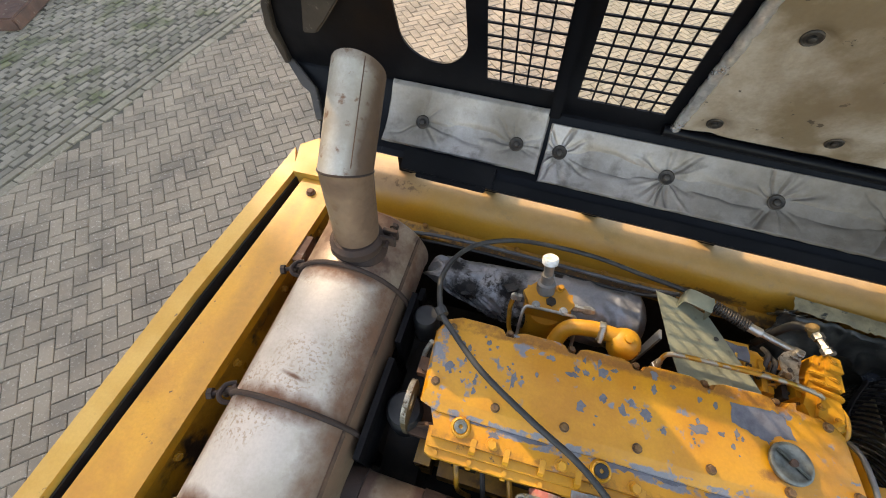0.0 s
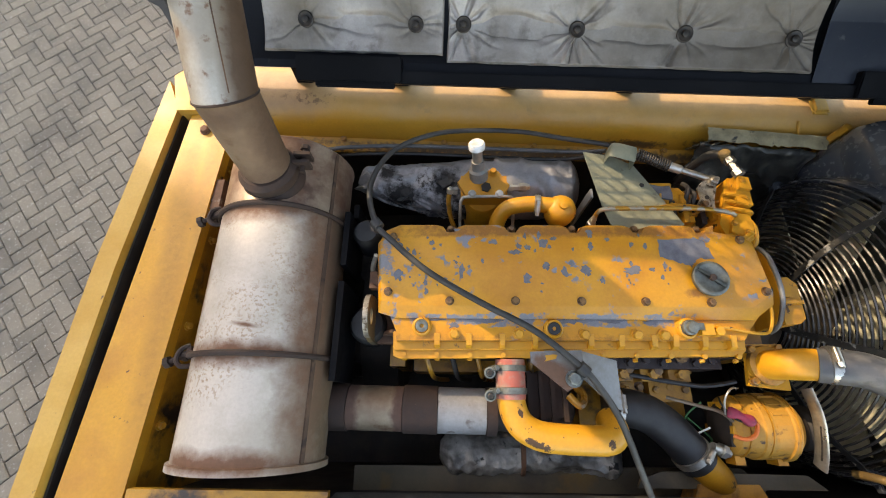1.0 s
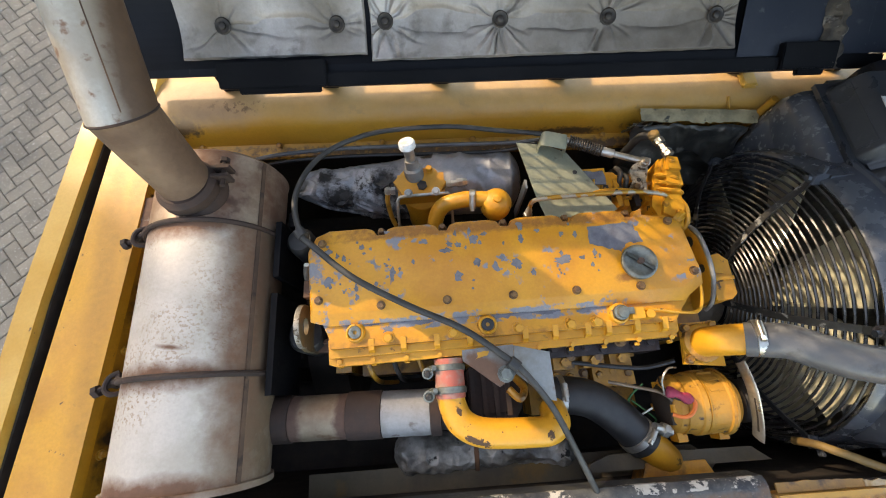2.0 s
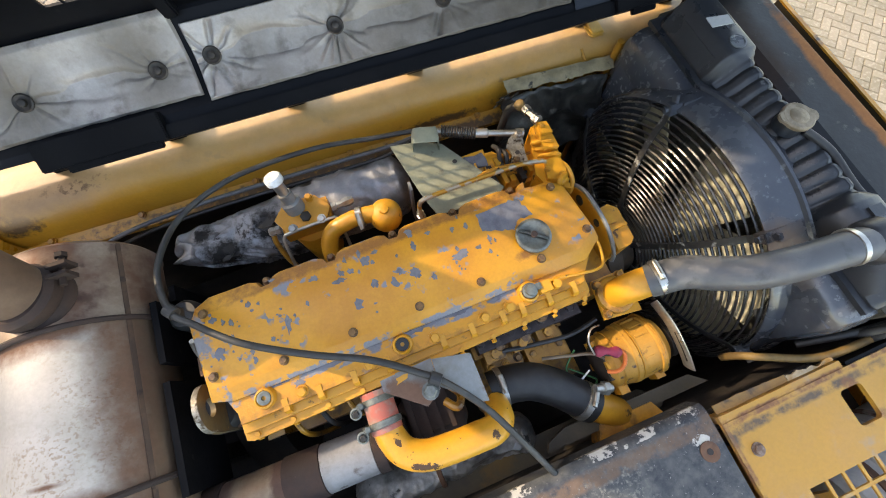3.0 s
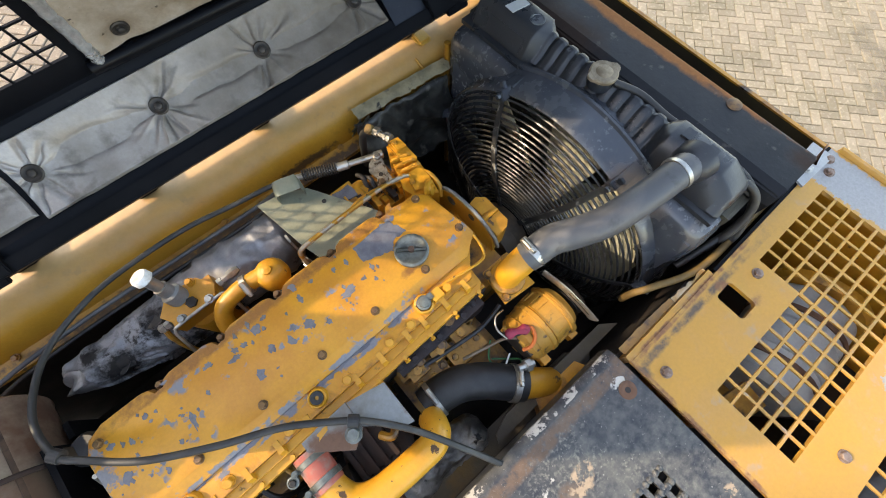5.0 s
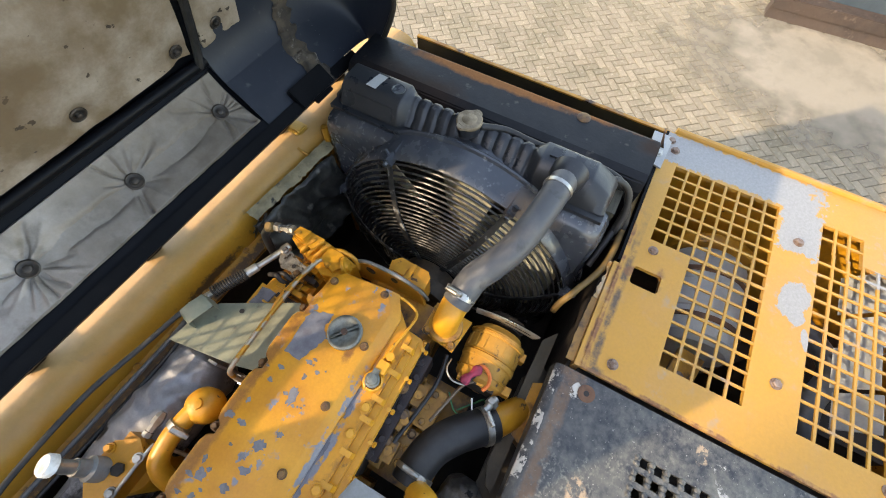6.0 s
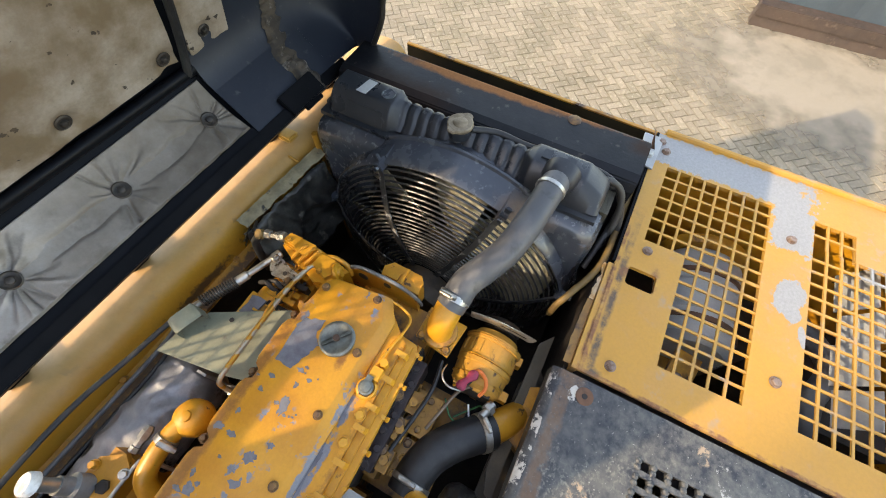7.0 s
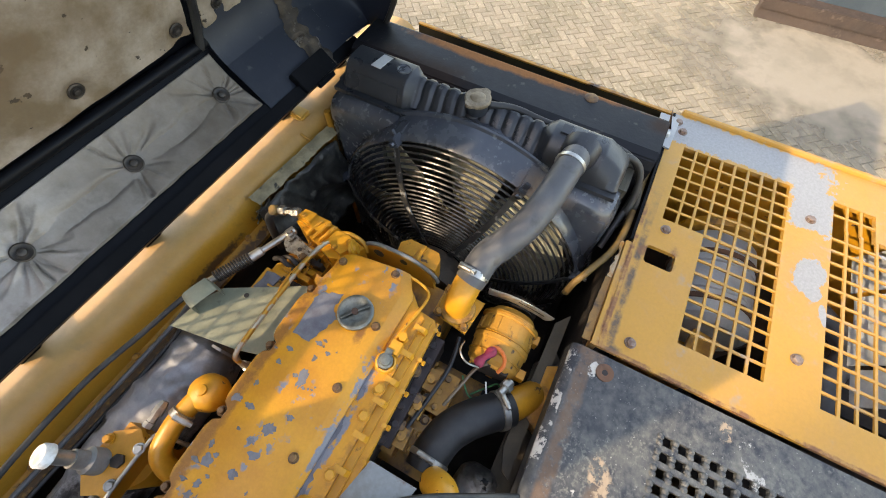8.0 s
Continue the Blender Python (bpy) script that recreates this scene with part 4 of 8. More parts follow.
lathe(bm, (0.80, -0.79, 1.50), (1, 0.06, 0), [(0, 0.03), (0, 0.10), (0.02, 0.122), (0.10, 0.125), (0.104, 0.119), (0.108, 0.125), (0.20, 0.125), (0.204, 0.119), (0.208, 0.125), (0.31, 0.125), (0.33, 0.112), (0.33, 0.02)], 32)
shell = part("shell", bm, M_GREY, canister, smooth=True)
part("end_band", lathe(B(), (1.135, -0.77, 1.50), (1, 0.06, 0), [(0, 0.02), (0, 0.135), (0.012, 0.142), (0.03, 0.142), (0.04, 0.13), (0.04, 0.02)], 32), M_YELLOW_DIRTY, canister, "dirty yellow end band", smooth=True)
for x in (0.865, 1.03):
    part("strap", lathe(B(), (x, -0.79 + 0.06 * (x - 0.80), 1.50), (1, 0.06, 0), [(0, 0.122), (0, 0.130), (0.016, 0.130), (0.016, 0.122)], 32), M_RUST, shell, "rusty strap", smooth=True)
bm = B()
box(bm, 0.70, 0.98, -0.86, -0.64, 1.20, 1.42)
part("cradle", bm, M_YELLOW_DIRTY, canister, bevel=0.006)
bm = B()
tube(bm, [(0.62, -1.10, 1.55), (0.75, -1.06, 1.62), (0.9, -1.12, 1.60), (1.05, -1.05, 1.55)], 0.03, 12)
part("duct", bm, M_HOSE, canister, smooth=True)
bm = B()
box(bm, 0.72, 0.86, -1.30, -0.95, 1.20, 1.56)
part("tank_box", bm, M_DARK, canister, bevel=0.01)
for x0, x1, dy in ((0.70, 0.80, 0.0), (0.81, 0.93, 0.008), (0.935, 1.03, -0.004), (1.04, 1.17, 0.006)):
    bm = B()
    prism(bm, [(-1.125 + dy, 1.755), (-1.085 + dy, 1.66), (-1.088 + dy, 1.658), (-1.129 + dy, 1.753)], x0, x1, "x")
    part("baffle_sheet", bm, M_GREY, canister, "pale bent baffle sheet")
bm = B()
prism(bm, [(0.60, -0.76), (0.74, -0.79), (0.75, -0.72), (0.61, -0.69)], 1.60, 1.615)
part("bracket_plate", bm, M_YELLOW_DIRTY, canister, "dirty yellow bracket plate", bevel=0.003)
lathe(bm := B(), (0.66, -0.73, 1.615), (0, 0, 1), [(0, 0.014), (0.012, 0.013), (0.014, 0.006), (0.014, 0.001)], 10)
part("bracket_bolt", bm, M_NUT, canister, smooth=True)


# ---- hood ----
HOOD = BODY @ Matrix(((1, 0, 0, 0), (0, -0.2908, -0.9566, 0.8252), (0, 0.9566, -0.2908, 2.0077), (0, 0, 0, 1)))
SIDE = BODY @ Matrix(((1, 0, 0, 0), (0, 0.783, -0.622, 0.652), (0, 0.622, 0.783, 1.866), (0, 0, 0, 1)))
hood = thing("engine_hood", (0, 0.7, 1.80), "open black engine hood lined with silver quilted insulation", "engine hood")
HX0, HX1, HU = -0.80, 1.06, 0.966
OX, OR, OU0, OU1 = -0.655, 0.096, 0.106, 0.455
bm = B()
cols = [(HX0, OX - OR, []), (OX - OR, OX + OR, [(OU0, OU1), (0.515, 0.80)]), (OX + OR, -0.506, []), (-0.506, -0.316, [(0.078, 0.858)]), (-0.316, -0.249, []), (-0.249, -0.018, [(0.068, 0.614)]), (-0.018, HX1, [])]
for xa, xb, holes in cols:
    u = -0.004
    for h0, h1 in holes + [(HU, HU)]:
        box(bm, xa, xb, u, h0, -0.006, 0.0, HOOD)
        u = h1
for sx, su in ((-1, -1), (1, -1), (-1, 1), (1, 1)):
    cu = OU0 + OR if su < 0 else OU1 - OR
    arc = [(OX + sx * OR * math.cos(a), cu + su * OR * math.sin(a)) for a in [i * math.pi / 24 for i in range(13)]]
    prism(bm, arc + [(OX + sx * OR, cu + su * OR)], -0.006, 0.0, "z", HOOD)
prism(bm, [(HX0, -0.004), (HX0, 0.81), (-1.154, 0.226), (-1.185, 0.144), (-1.193, 0.02), (-1.196, -0.004)], -0.006, 0.0, "z", HOOD)
bmesh.ops.remove_doubles(bm, verts=bm.verts, dist=0.0003)
part("top_panel", bm, M_HOOD, hood, "black hood panel with an oval hole and grilles")


def trough(v):
    """Depth of the hollow that runs along the middle of the rear panel."""
    return -0.018 * max(0.0, 1 - ((v - 0.107) / 0.1) ** 2)


bm = B()
rows = []
for k in range(13):
    v = -0.01 + 0.244 * k / 12
    left = -1.02 - 0.015 * min(1, (v + 0.01) / 0.054) - 0.045 * max(0, min(1, (v - 0.044) / 0.084)) - 0.12 * max(0, min(1, (v - 0.128) / 0.106))
    rows.append([bm.verts.new(SIDE @ Vector(p)) for p in ((left, v, trough(v)), (1.05, v, trough(v)), (1.05, v, trough(v) - 0.006), (left, v, trough(v) - 0.006))])
skin(bm, rows)
part("rear_panel", bm, M_HOOD, hood, "black hollowed rear panel of the hood")
# folded flange along the slanted end
bm = B()
prism(bm, [(-0.72, 0.94), (-1.154, 0.226), (-1.185, 0.144), (-1.194, 0.0), (-1.170, 0.0), (-1.158, 0.14), (-1.128, 0.226), (-0.70, 0.93)], 0.001, 0.022, "z", HOOD)
part("end_flange", bm, M_FLANGE, hood, "scuffed brown-black end flange", bevel=0.003)
bm = B()
prism(bm, [(-1.187, 0.213), (-1.111, 0.142), (-1.08, 0.128), (-1.035, 0.044), (-1.012, 0.05), (-1.06, 0.145), (-1.165, 0.224)], 0.001, 0.02, "z", SIDE)
part("end_flange", bm, M_FLANGE, hood, bevel=0.003)
bm = B()
prism(bm, [(-1.05, 0.158), (-1.002, 0.164), (-0.953, 0.216), (-0.88, 0.30), (-0.86, 0.42), (-0.95, 0.42), (-1.0, 0.277)], 0.012, 0.030, "z", HOOD)
part("latch_flap", bm, M_FLANGE, hood, "bent brown-black latch flap", bevel=0.006, seg=3)
# slanted end wall that deepens towards the front
bm = B()
a = [bm.verts.new(HOOD @ Vector(p)) for p in ((-1.10, 0.315, 0.022), (-0.706, 0.966, 0.022), (-0.706, 0.966, 0.30), (-0.84, 0.745, 0.27), (-0.97, 0.53, 0.16), (-1.05, 0.397, 0.05))]
b2 = [bm.verts.new(HOOD @ (HOOD.inverted() @ v.co + Vector((0.006, -0.003, 0)))) for v in a]
skin(bm, [a, b2])
part("end_wall", bm, M_HOOD, hood)
# inner corner, rounded at the radiator end
CORNER = [(0.12, 0.0)]
for i in range(1, 13):
    t = i / 12
    CORNER.append((0.12 * (1 - t) ** 2 - 0.044 * t * t, 0.112 * t * t))
bm = B()
prism(bm, [(0.004, 0.002)] + CORNER + [(-0.044 - 0.041 * i / 5, 0.112 + 0.104 * i / 5) for i in range(1, 6)], 0.69, 1.03, "z", HOOD @ Matrix(((0, 0, 1, 0), (1, 0, 0, 0), (0, 1, 0, 0.0), (0, 0, 0, 1))))
part("corner_gusset", bm, M_NAVY, hood, "smooth rounded blue-black inner corner", smooth=True)
# bowl-shaped end with a rolled rim
wall = [(HU - (HU - 0.12) * i / 10, 0.0) for i in range(10)] + CORNER + [(-0.044 - 0.041 * i / 5, 0.112 + 0.104 * i / 5) for i in range(1, 6)]
rim_curve = spline([(HU, 0.295, 0), (0.55, 0.296, 0), (0.30, 0.298, 0), (0.148, 0.300, 0), (0.095, 0.306, 0), (0.028, 0.300, 0), (-0.04, 0.287, 0), (-0.085, 0.268, 0), (-0.105, 0.24, 0)], 6)
bm = B()
rows = []
for k in range(15):
    t = k / 14
    f = 1 - math.cos(t * math.pi / 2) if t < 0.6 else 0.412 + (t - 0.6) / 0.4 * 0.588
    x = 0.985 + 0.185 * math.sin(min(1, t / 0.6) * math.pi / 2) - 0.02 * max(0, t - 0.7) / 0.3
    row = []
    for i, (u, w) in enumerate(wall):
        r = rim_curve[round(i * (len(rim_curve) - 1) / (len(wall) - 1))]
        row.append(bm.verts.new(HOOD @ Vector((x, u + (r.x - u) * f, w + (r.y - w) * f))))
    rows.append(row)
for a, b in zip(rows, rows[1:]):
    for i in range(len(wall) - 1):
        bm.faces.new((a[i], a[i + 1], b[i + 1], b[i]))
part("end_bowl", bm, M_NAVY, hood, "rounded blue-black moulded hood end", smooth=True)
bm = B()
tube(bm, [HOOD @ Vector((1.152, p.x, p.y)) for p in rim_curve], 0.009, 8, 1, False)
part("end_rim", bm, M_FLANGE, hood, "worn grey rim of the hood end", smooth=True)
bm = B()
box(bm, -0.706, HX1 + 0.09, HU, HU + 0.006, -0.004, 0.30, HOOD)
part("front_panel", bm, M_HOOD, hood)
# torn flat foam seal round the inner corner
bm = B()
seal_rows = []
path = [(0.46, 0.0), (0.30, 0.0), (0.20, 0.0)] + CORNER + [(-0.044 - 0.055 * i / 6, 0.112 + 0.140 * i / 6) for i in range(1, 7)]
path = spline([(u, w, 0) for u, w in path], 3)
for i, p in enumerate(path):
    t = i / (len(path) - 1)
    nrm = Vector((0, 1, 0)) if t < 0.2 else Vector((0.93, 0.367, 0)) if t > 0.75 else Vector((0.6, 0.8, 0))
    xa = 0.985 - 0.085 * min(1, max(0, (t - 0.2) / 0.5)) + 0.010 * noise.noise((t * 14, 0, 1)) - 0.008 * noise.noise((t * 50, 3, 1))
    xb = xa + 0.062 + 0.018 * noise.noise((t * 17, 5, 2)) + 0.05 * max(0, t - 0.75)
    row = []
    for q in range(7):
        s = q / 6
        h = 0.004 + 0.017 * math.sin(math.pi * s) ** 0.5 * (0.75 + 0.6 * noise.noise((t * 30, s * 3, 7)))
        c = p + nrm * h
        row.append(bm.verts.new(HOOD @ Vector((xa + (xb - xa) * s, c.x, c.y))))
    seal_rows.append(row)
for a, b in zip(seal_rows, seal_rows[1:]):
    for q in range(6):
        bm.faces.new((a[q], a[q + 1], b[q + 1], b[q]))
part("foam_seal", bm, M_FOAM, hood, "torn brown-grey foam seal", smooth=True)
for x0, x1, u0, u1, n, k in ((-0.506, -0.316, 0.078, 0.858, 5, 20), (-0.249, -0.018, 0.068, 0.614, 6, 14)):
    for i in range(1, n):
        bm = B()
        x = x0 + (x1 - x0) * i / n
        box(bm, x - 0.0024, x + 0.0024, u0, u1, -0.0052, -0.0012, HOOD)
        part("grille_bar", bm, M_HOOD, hood)
    for i in range(1, k):
        bm = B()
        u = u0 + (u1 - u0) * i / k
        box(bm, x0, x1, u - 0.0024, u + 0.0024, -0.0046, -0.0006, HOOD)
        part("grille_bar", bm, M_HOOD, hood)
bm = B()
box(bm, -0.312, -0.280, 0.0, HU - 0.01, 0.001, 0.030, HOOD)
part("rib", bm, M_HOOD, hood, bevel=0.004)
bm = B()
tube(bm, [HOOD @ Vector(p) for p in ((-0.005, 0.030, 0.016), (0.1, 0.028, 0.018), (0.4, 0.020, 0.020), (0.69, 0.010, 0.020))], 0.0155, 12, 2)
part("trim_tube", bm, M_HOOD, hood, "black rubber trim tube", smooth=True)
bm = B()
tube(bm, [HOOD @ Vector(p) for p in ((0.668, 0.01, 0.026), (0.678, 0.10, 0.03), (0.687, 0.226, 0.03), (0.70, 0.5, 0.03))], 0.011, 8)
part("strap", bm, M_RUBBER, hood, "black rubber strap", smooth=True)
bm = B()
box(bm, -0.70, 1.08, -0.046, -0.011, -0.031, 0.015, SIDE)
part("hinge_bar", bm, M_BLACK, hood, "black hinge bar", bevel=0.003)
for x0, x1 in ((-0.715, -0.42), (0.80, 0.945)):
    bm = B()
    box(bm, x0, x1, -0.045, 0.022, -0.004, 0.026, SIDE)
    box(bm, x0 + 0.05, x1 - 0.02, -0.06, -0.03, 0.004, 0.018, SIDE)
    part("hinge_plate", bm, M_BLACK, hood, bevel=0.003)
for x in (-0.75, -0.46, -0.14, 0.2, 0.72, 1.0):
    bm = B()
    box(bm, x, x + 0.05, 0.66, 0.73, 1.775, 1.845, BODY)
    part("hinge_foot", bm, M_BLACK, hood, bevel=0.003)


def quilt(name, mat, m, x0, x1, v0, v1, dots, label, thick=0.02, nx=120, ny=30, fold=0.0085, reach=0.15, edge=0.005, seed=1, count=13, hollow=None, pull=5):
    """A quilted pad: swollen cloth pulled down at its buttons, with creases that run out from them."""
    r = random.Random(seed)
    creases = []
    for k, (dx, dv) in enumerate(dots):
        rays = [(r.uniform(0, 6.2832), r.uniform(0.35, 1.0) * reach, r.uniform(0.4, 1.0) * r.choice((1, 1, -0.7)) * fold, r.uniform(0.0022, 0.0052)) for _ in range(count)]
        for ox, ov in dots[max(0, k - 1):k] + dots[k + 1:k + 2]:
            a = math.atan2(ov - dv, ox - dx)
            rays += [(a + r.uniform(-0.14, 0.14), reach * r.uniform(1.3, 2.0), fold * r.uniform(0.9, 1.4), r.uniform(0.0025, 0.005)) for _ in range(pull)]
        creases.append(rays)
    bm = B()
    grid = []
    for j in range(ny + 1):
        row = []
        for i in range(nx + 1):
            s, t = i / nx, j / ny
            x = x0 + (x1 - x0) * s
            v = v0 + (v1 - v0) * t
            e = min(s * (x1 - x0), (1 - s) * (x1 - x0), t * abs(v1 - v0), (1 - t) * abs(v1 - v0))
            rim = 0.002 * noise.noise((x * 25, v * 25, seed + 3))
            h = (thick + (0.35 * hollow(v) if hollow else 0)) * min(1.0, ((e + 0.0001) / edge) ** 0.5)
            h += (0.0045 * noise.noise((x * 8, v * 8, seed)) + 0.0016 * noise.noise((x * 30, v * 30, seed))) * min(1, e / 0.02)
            for (dx, dv), rays in zip(dots, creases):
                ex, ev = x - dx, v - dv
                q = math.hypot(ex, ev)
                if q < 0.30:
                    h -= 0.55 * thick * math.exp(-(q / 0.032) ** 2)
                    bend = 0.012 * noise.noise((x * 14, v * 14, seed + 9)) * min(1, q / 0.05)
                    for a, ln, amp, wd in rays:
                        c, sn = math.cos(a), math.sin(a)
                        along = ex * c + ev * sn
                        if 0 < along < ln:
                            across = ev * c - ex * sn + bend
                            w2 = wd * (0.6 + along / 0.08)
                            if abs(across) < 3 * w2:
                                h -= amp * math.exp(-(across / w2) ** 2) * (1 - along / ln) ** 0.7 * min(1, along / 0.012) * min(1, e / 0.012)
                    w = math.exp(-((q / 0.026) ** 4))
                    h = h * (1 - w) + 0.006 * w
            row.append(bm.verts.new(m @ Vector((x + (rim if e < 1e-6 else 0), v + (rim if e < 1e-6 else 0), max(0.0015, h) + (hollow(v) if hollow else 0)))))
        grid.append(row)
    for j in range(ny):
        for i in range(nx):
            bm.faces.new((grid[j][i], grid[j][i + 1], grid[j + 1][i + 1], grid[j + 1][i]))
    under = [bm.verts.new(m @ Vector(p)) for p in ((x0, v0, 0.0012), (x1, v0, 0.0012), (x1, v1, 0.0012), (x0, v1, 0.0012))]
    if not hollow:
        bm.faces.new(under)
    return part(name, bm, mat, hood, label, smooth=True)


def button(parent, m, x, v, h=0.0065, r=0.0215):
    bm = B()
    d = m.to_3x3() @ Vector((0, 0, 1))
    lathe(bm, m @ Vector((x, v, h)), d, [(0, r), (0.003, r), (0.005, r * 0.86), (0.003, r * 0.72), (0.003, r * 0.45), (0.009, r * 0.4), (0.011, r * 0.25)], 20)
    return part("button", bm, M_RUST_DARK, parent, "dark round retaining button", smooth=True)


d1 = [(-0.689, 0.114), (-0.385, 0.108)]
p1 = quilt("insulation_pad", M_FOIL, SIDE, -0.81, -0.308, 0.032, 0.226, d1, "silver quilted insulation pad", seed=3, nx=200, ny=76, count=11, fold=0.008, hollow=trough, thick=0.017)
d2 = [(-0.255, 0.111), (0.051, 0.106), (0.337, 0.103), (0.622, 0.098)]
p2 = quilt("insulation_pad", M_FOIL, SIDE, -0.297, 0.682, 0.014, 0.190, d2, "silver quilted insulation pad with radiating folds", seed=5, nx=420, ny=80, count=22, fold=0.015, hollow=trough, thick=0.017)
for p, dots in ((p1, d1), (p2, d2)):
    for x, v in dots:
        button(p, SIDE, x, v, 0.008 + trough(v))
d3 = [(0.10, 0.083), (0.366, 0.093), (0.632, 0.077), (0.132, 0.366), (0.40, 0.40), (0.63, 0.39)]
p3 = quilt("insulation_mat", M_MAT, HOOD, 0.026, 0.668, 0.046, 0.86, d3, "large stained insulation mat with retaining buttons", thick=0.020, fold=0.004, reach=0.10, nx=100, ny=110, edge=0.006, seed=8, count=8, pull=0)
for x, v in d3:
    button(p3, HOOD, x, v, 0.007, 0.019)
d4 = [(0.766, 0.078), (0.775, 0.36)]
p4 = quilt("insulation_mat", M_MAT, HOOD, 0.70, 0.842, 0.010, 0.60, d4, "small stained insulation mat", thick=0.016, fold=0.002, nx=34, ny=90, seed=9, count=6, pull=0)
for x, v in d4:
    button(p4, HOOD, x, v, 0.006, 0.018)
bm = B()
tube(bm, [HOOD @ Vector((0.022 + 0.010 * t + 0.003 * noise.noise((t * 30, 1, 1)), 0.040 + 0.81 * t, 0.013 + 0.004 * noise.noise((t * 40, 2, 2)))) for t in [i / 90 for i in range(91)]], lambda t: 0.014 + 0.004 * noise.noise((t * 70, 5, 5)), 10, 1, False)
part("foil_edge", bm, M_FOIL_SHINY, p3, "crinkled foil tape edge", smooth=True)


def blot(parent, outline, z, mat, name, label, jag=0.010, n=5):
    """A thin patch whose outline is roughened between the given corners."""
    pts = []
    for i, a in enumerate(outline):
        b = outline[(i + 1) % len(outline)]
        for k in range(n):
            t = k / n
            pts.append((a[0] + (b[0] - a[0]) * t + rnd.uniform(-jag, jag), a[1] + (b[1] - a[1]) * t + rnd.uniform(-jag, jag)))
    bm = B()
    prism(bm, pts, z, z + 0.0006)
    return part(name, bm, mat, parent, label)



# ---- muffler ----
MX, MZ, MR = -0.71, 1.78, 0.153
muffler = thing("muffler", (MX, 0, MZ - MR), "large rust-stained steel exhaust muffler with a cut-off stack", "muffler")
bm = B()
lathe(bm, (MX, -0.337, MZ), (0, 1, 0), [(0.006, 0.02), (0.004, MR - 0.02), (0.0, MR - 0.004), (0.0, MR + 0.007), (0.012, MR + 0.007), (0.014, MR), (0.550, MR), (0.551, MR - 0.01)], 64)
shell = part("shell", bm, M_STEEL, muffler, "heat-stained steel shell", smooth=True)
bm = B()
lathe(bm, (MX, -0.362, MZ), (0, 1, 0), [(0.574, MR - 0.01), (0.575, MR + 0.001), (0.742, MR + 0.001), (0.752, MR + 0.004), (0.762, MR - 0.006), (0.772, MR - 0.05), (0.774, 0.02)], 64)
part("stack_section", bm, M_STEEL_BROWN, muffler, "heat-browned shell section under the stack", smooth=True)
a = radians(30)
bm = B()
pts = [(MX + r * math.cos(t), MZ + r * math.sin(t)) for r, t in ((MR - 0.001, a - 0.032), (MR + 0.004, a - 0.028), (MR + 0.004, a + 0.028), (MR - 0.001, a + 0.032))]
prism(bm, pts, -0.322, 0.39, "y")
part("weld_seam", bm, M_SEAM, muffler, "rusty welded seam strip", bevel=0.001)
bm = B()
cyl(bm, (MX + 0.02, -0.332, MZ + 0.02), (MX + 0.02, -0.341, MZ + 0.02), 0.008, n=8)
part("rivet", bm, M_RUST, muffler)
for y in (0.213, -0.118):
    bm = B()
    tube(bm, [(MX + (MR + 0.005) * math.cos(t), y, MZ + (MR + 0.005) * math.sin(t)) for t in [2 * math.pi * i / 48 for i in range(48)]], 0.0062, 8, 1, False, True)
    band = part("strap", bm, M_RUST_DEEP, muffler, "dark rusty clamping strap", smooth=True)
    bm = B()
    c = Vector((-0.853, y, 1.848))
    tube(bm, [c + Vector(p) for p in ((0.03, 0, 0.03), (0.006, 0.004, 0.016), (-0.012, 0.0, 0.004), (-0.02, -0.002, -0.02))], 0.008, 8)
    cyl(bm, c + Vector((-0.035, -0.012, 0.008)), c + Vector((0.022, 0.014, 0.004)), 0.006, n=8)
    lathe(bm, c + Vector((-0.044, -0.016, 0.008)), (1, 0.4, 0), [(0, 0.013), (0.011, 0.013)], 6)
    lathe(bm, c + Vector((0.004, 0.006, 0.006)), (1, 0.4, 0), [(0, 0.015), (0.010, 0.015)], 6)
    tube(bm, [c + Vector(p) for p in ((0.012, -0.020, 0.006), (-0.004, -0.022, 0.016), (-0.014, -0.010, 0.020), (-0.010, 0.012, 0.018), (0.006, 0.022, 0.012))], 0.0055, 8)
    part("clamp_bolt", bm, M_RUST_DEEP, band, "rusty clamp bolt and lug", smooth=True)
# stack
bm = B()
lathe(bm, (-0.701, 0.285, 1.905), (-0.03, 0.10, 1), [(0, 0.073), (0.012, 0.074), (0.020, 0.069), (0.024, 0.064), (0.030, 0.067), (0.048, 0.067), (0.051, 0.062), (0.058, 0.0565)], 36)
collar = part("collar", bm, M_RUST_DEEP, muffler, "rusty stack collar", smooth=True)
bm = B()
c = Vector((-0.628, 0.313, 1.948))
box(bm, c.x - 0.016, c.x + 0.022, c.y - 0.014, c.y - 0.006, c.z - 0.016, c.z + 0.016)
box(bm, c.x - 0.016, c.x + 0.022, c.y + 0.008, c.y + 0.016, c.z - 0.016, c.z + 0.016)
cyl(bm, c + Vector((0.004, -0.03, 0)), c + Vector((0.004, 0.035, 0)), 0.006, n=8)
lathe(bm, c + Vector((0.004, 0.03, 0)), (0, 1, 0), [(0, 0.011), (0.010, 0.011)], 6)
part("clamp_bolt", bm, M_RUST_DEEP, collar)
# two straight pipes that meet in a mitre, with the weld along the joint
P0 = Vector((-0.713, 0.338, 2.135))
foot = Vector((-0.7015, 0.286, 1.91))
d1 = (P0 - foot).normalized()
d2 = Vector((-0.06, 0.78, 0.62)).normalized()
half_way = (d1 + d2).normalized()
side = d2.cross(d1).normalized()
SR, SN = 0.0600, 36


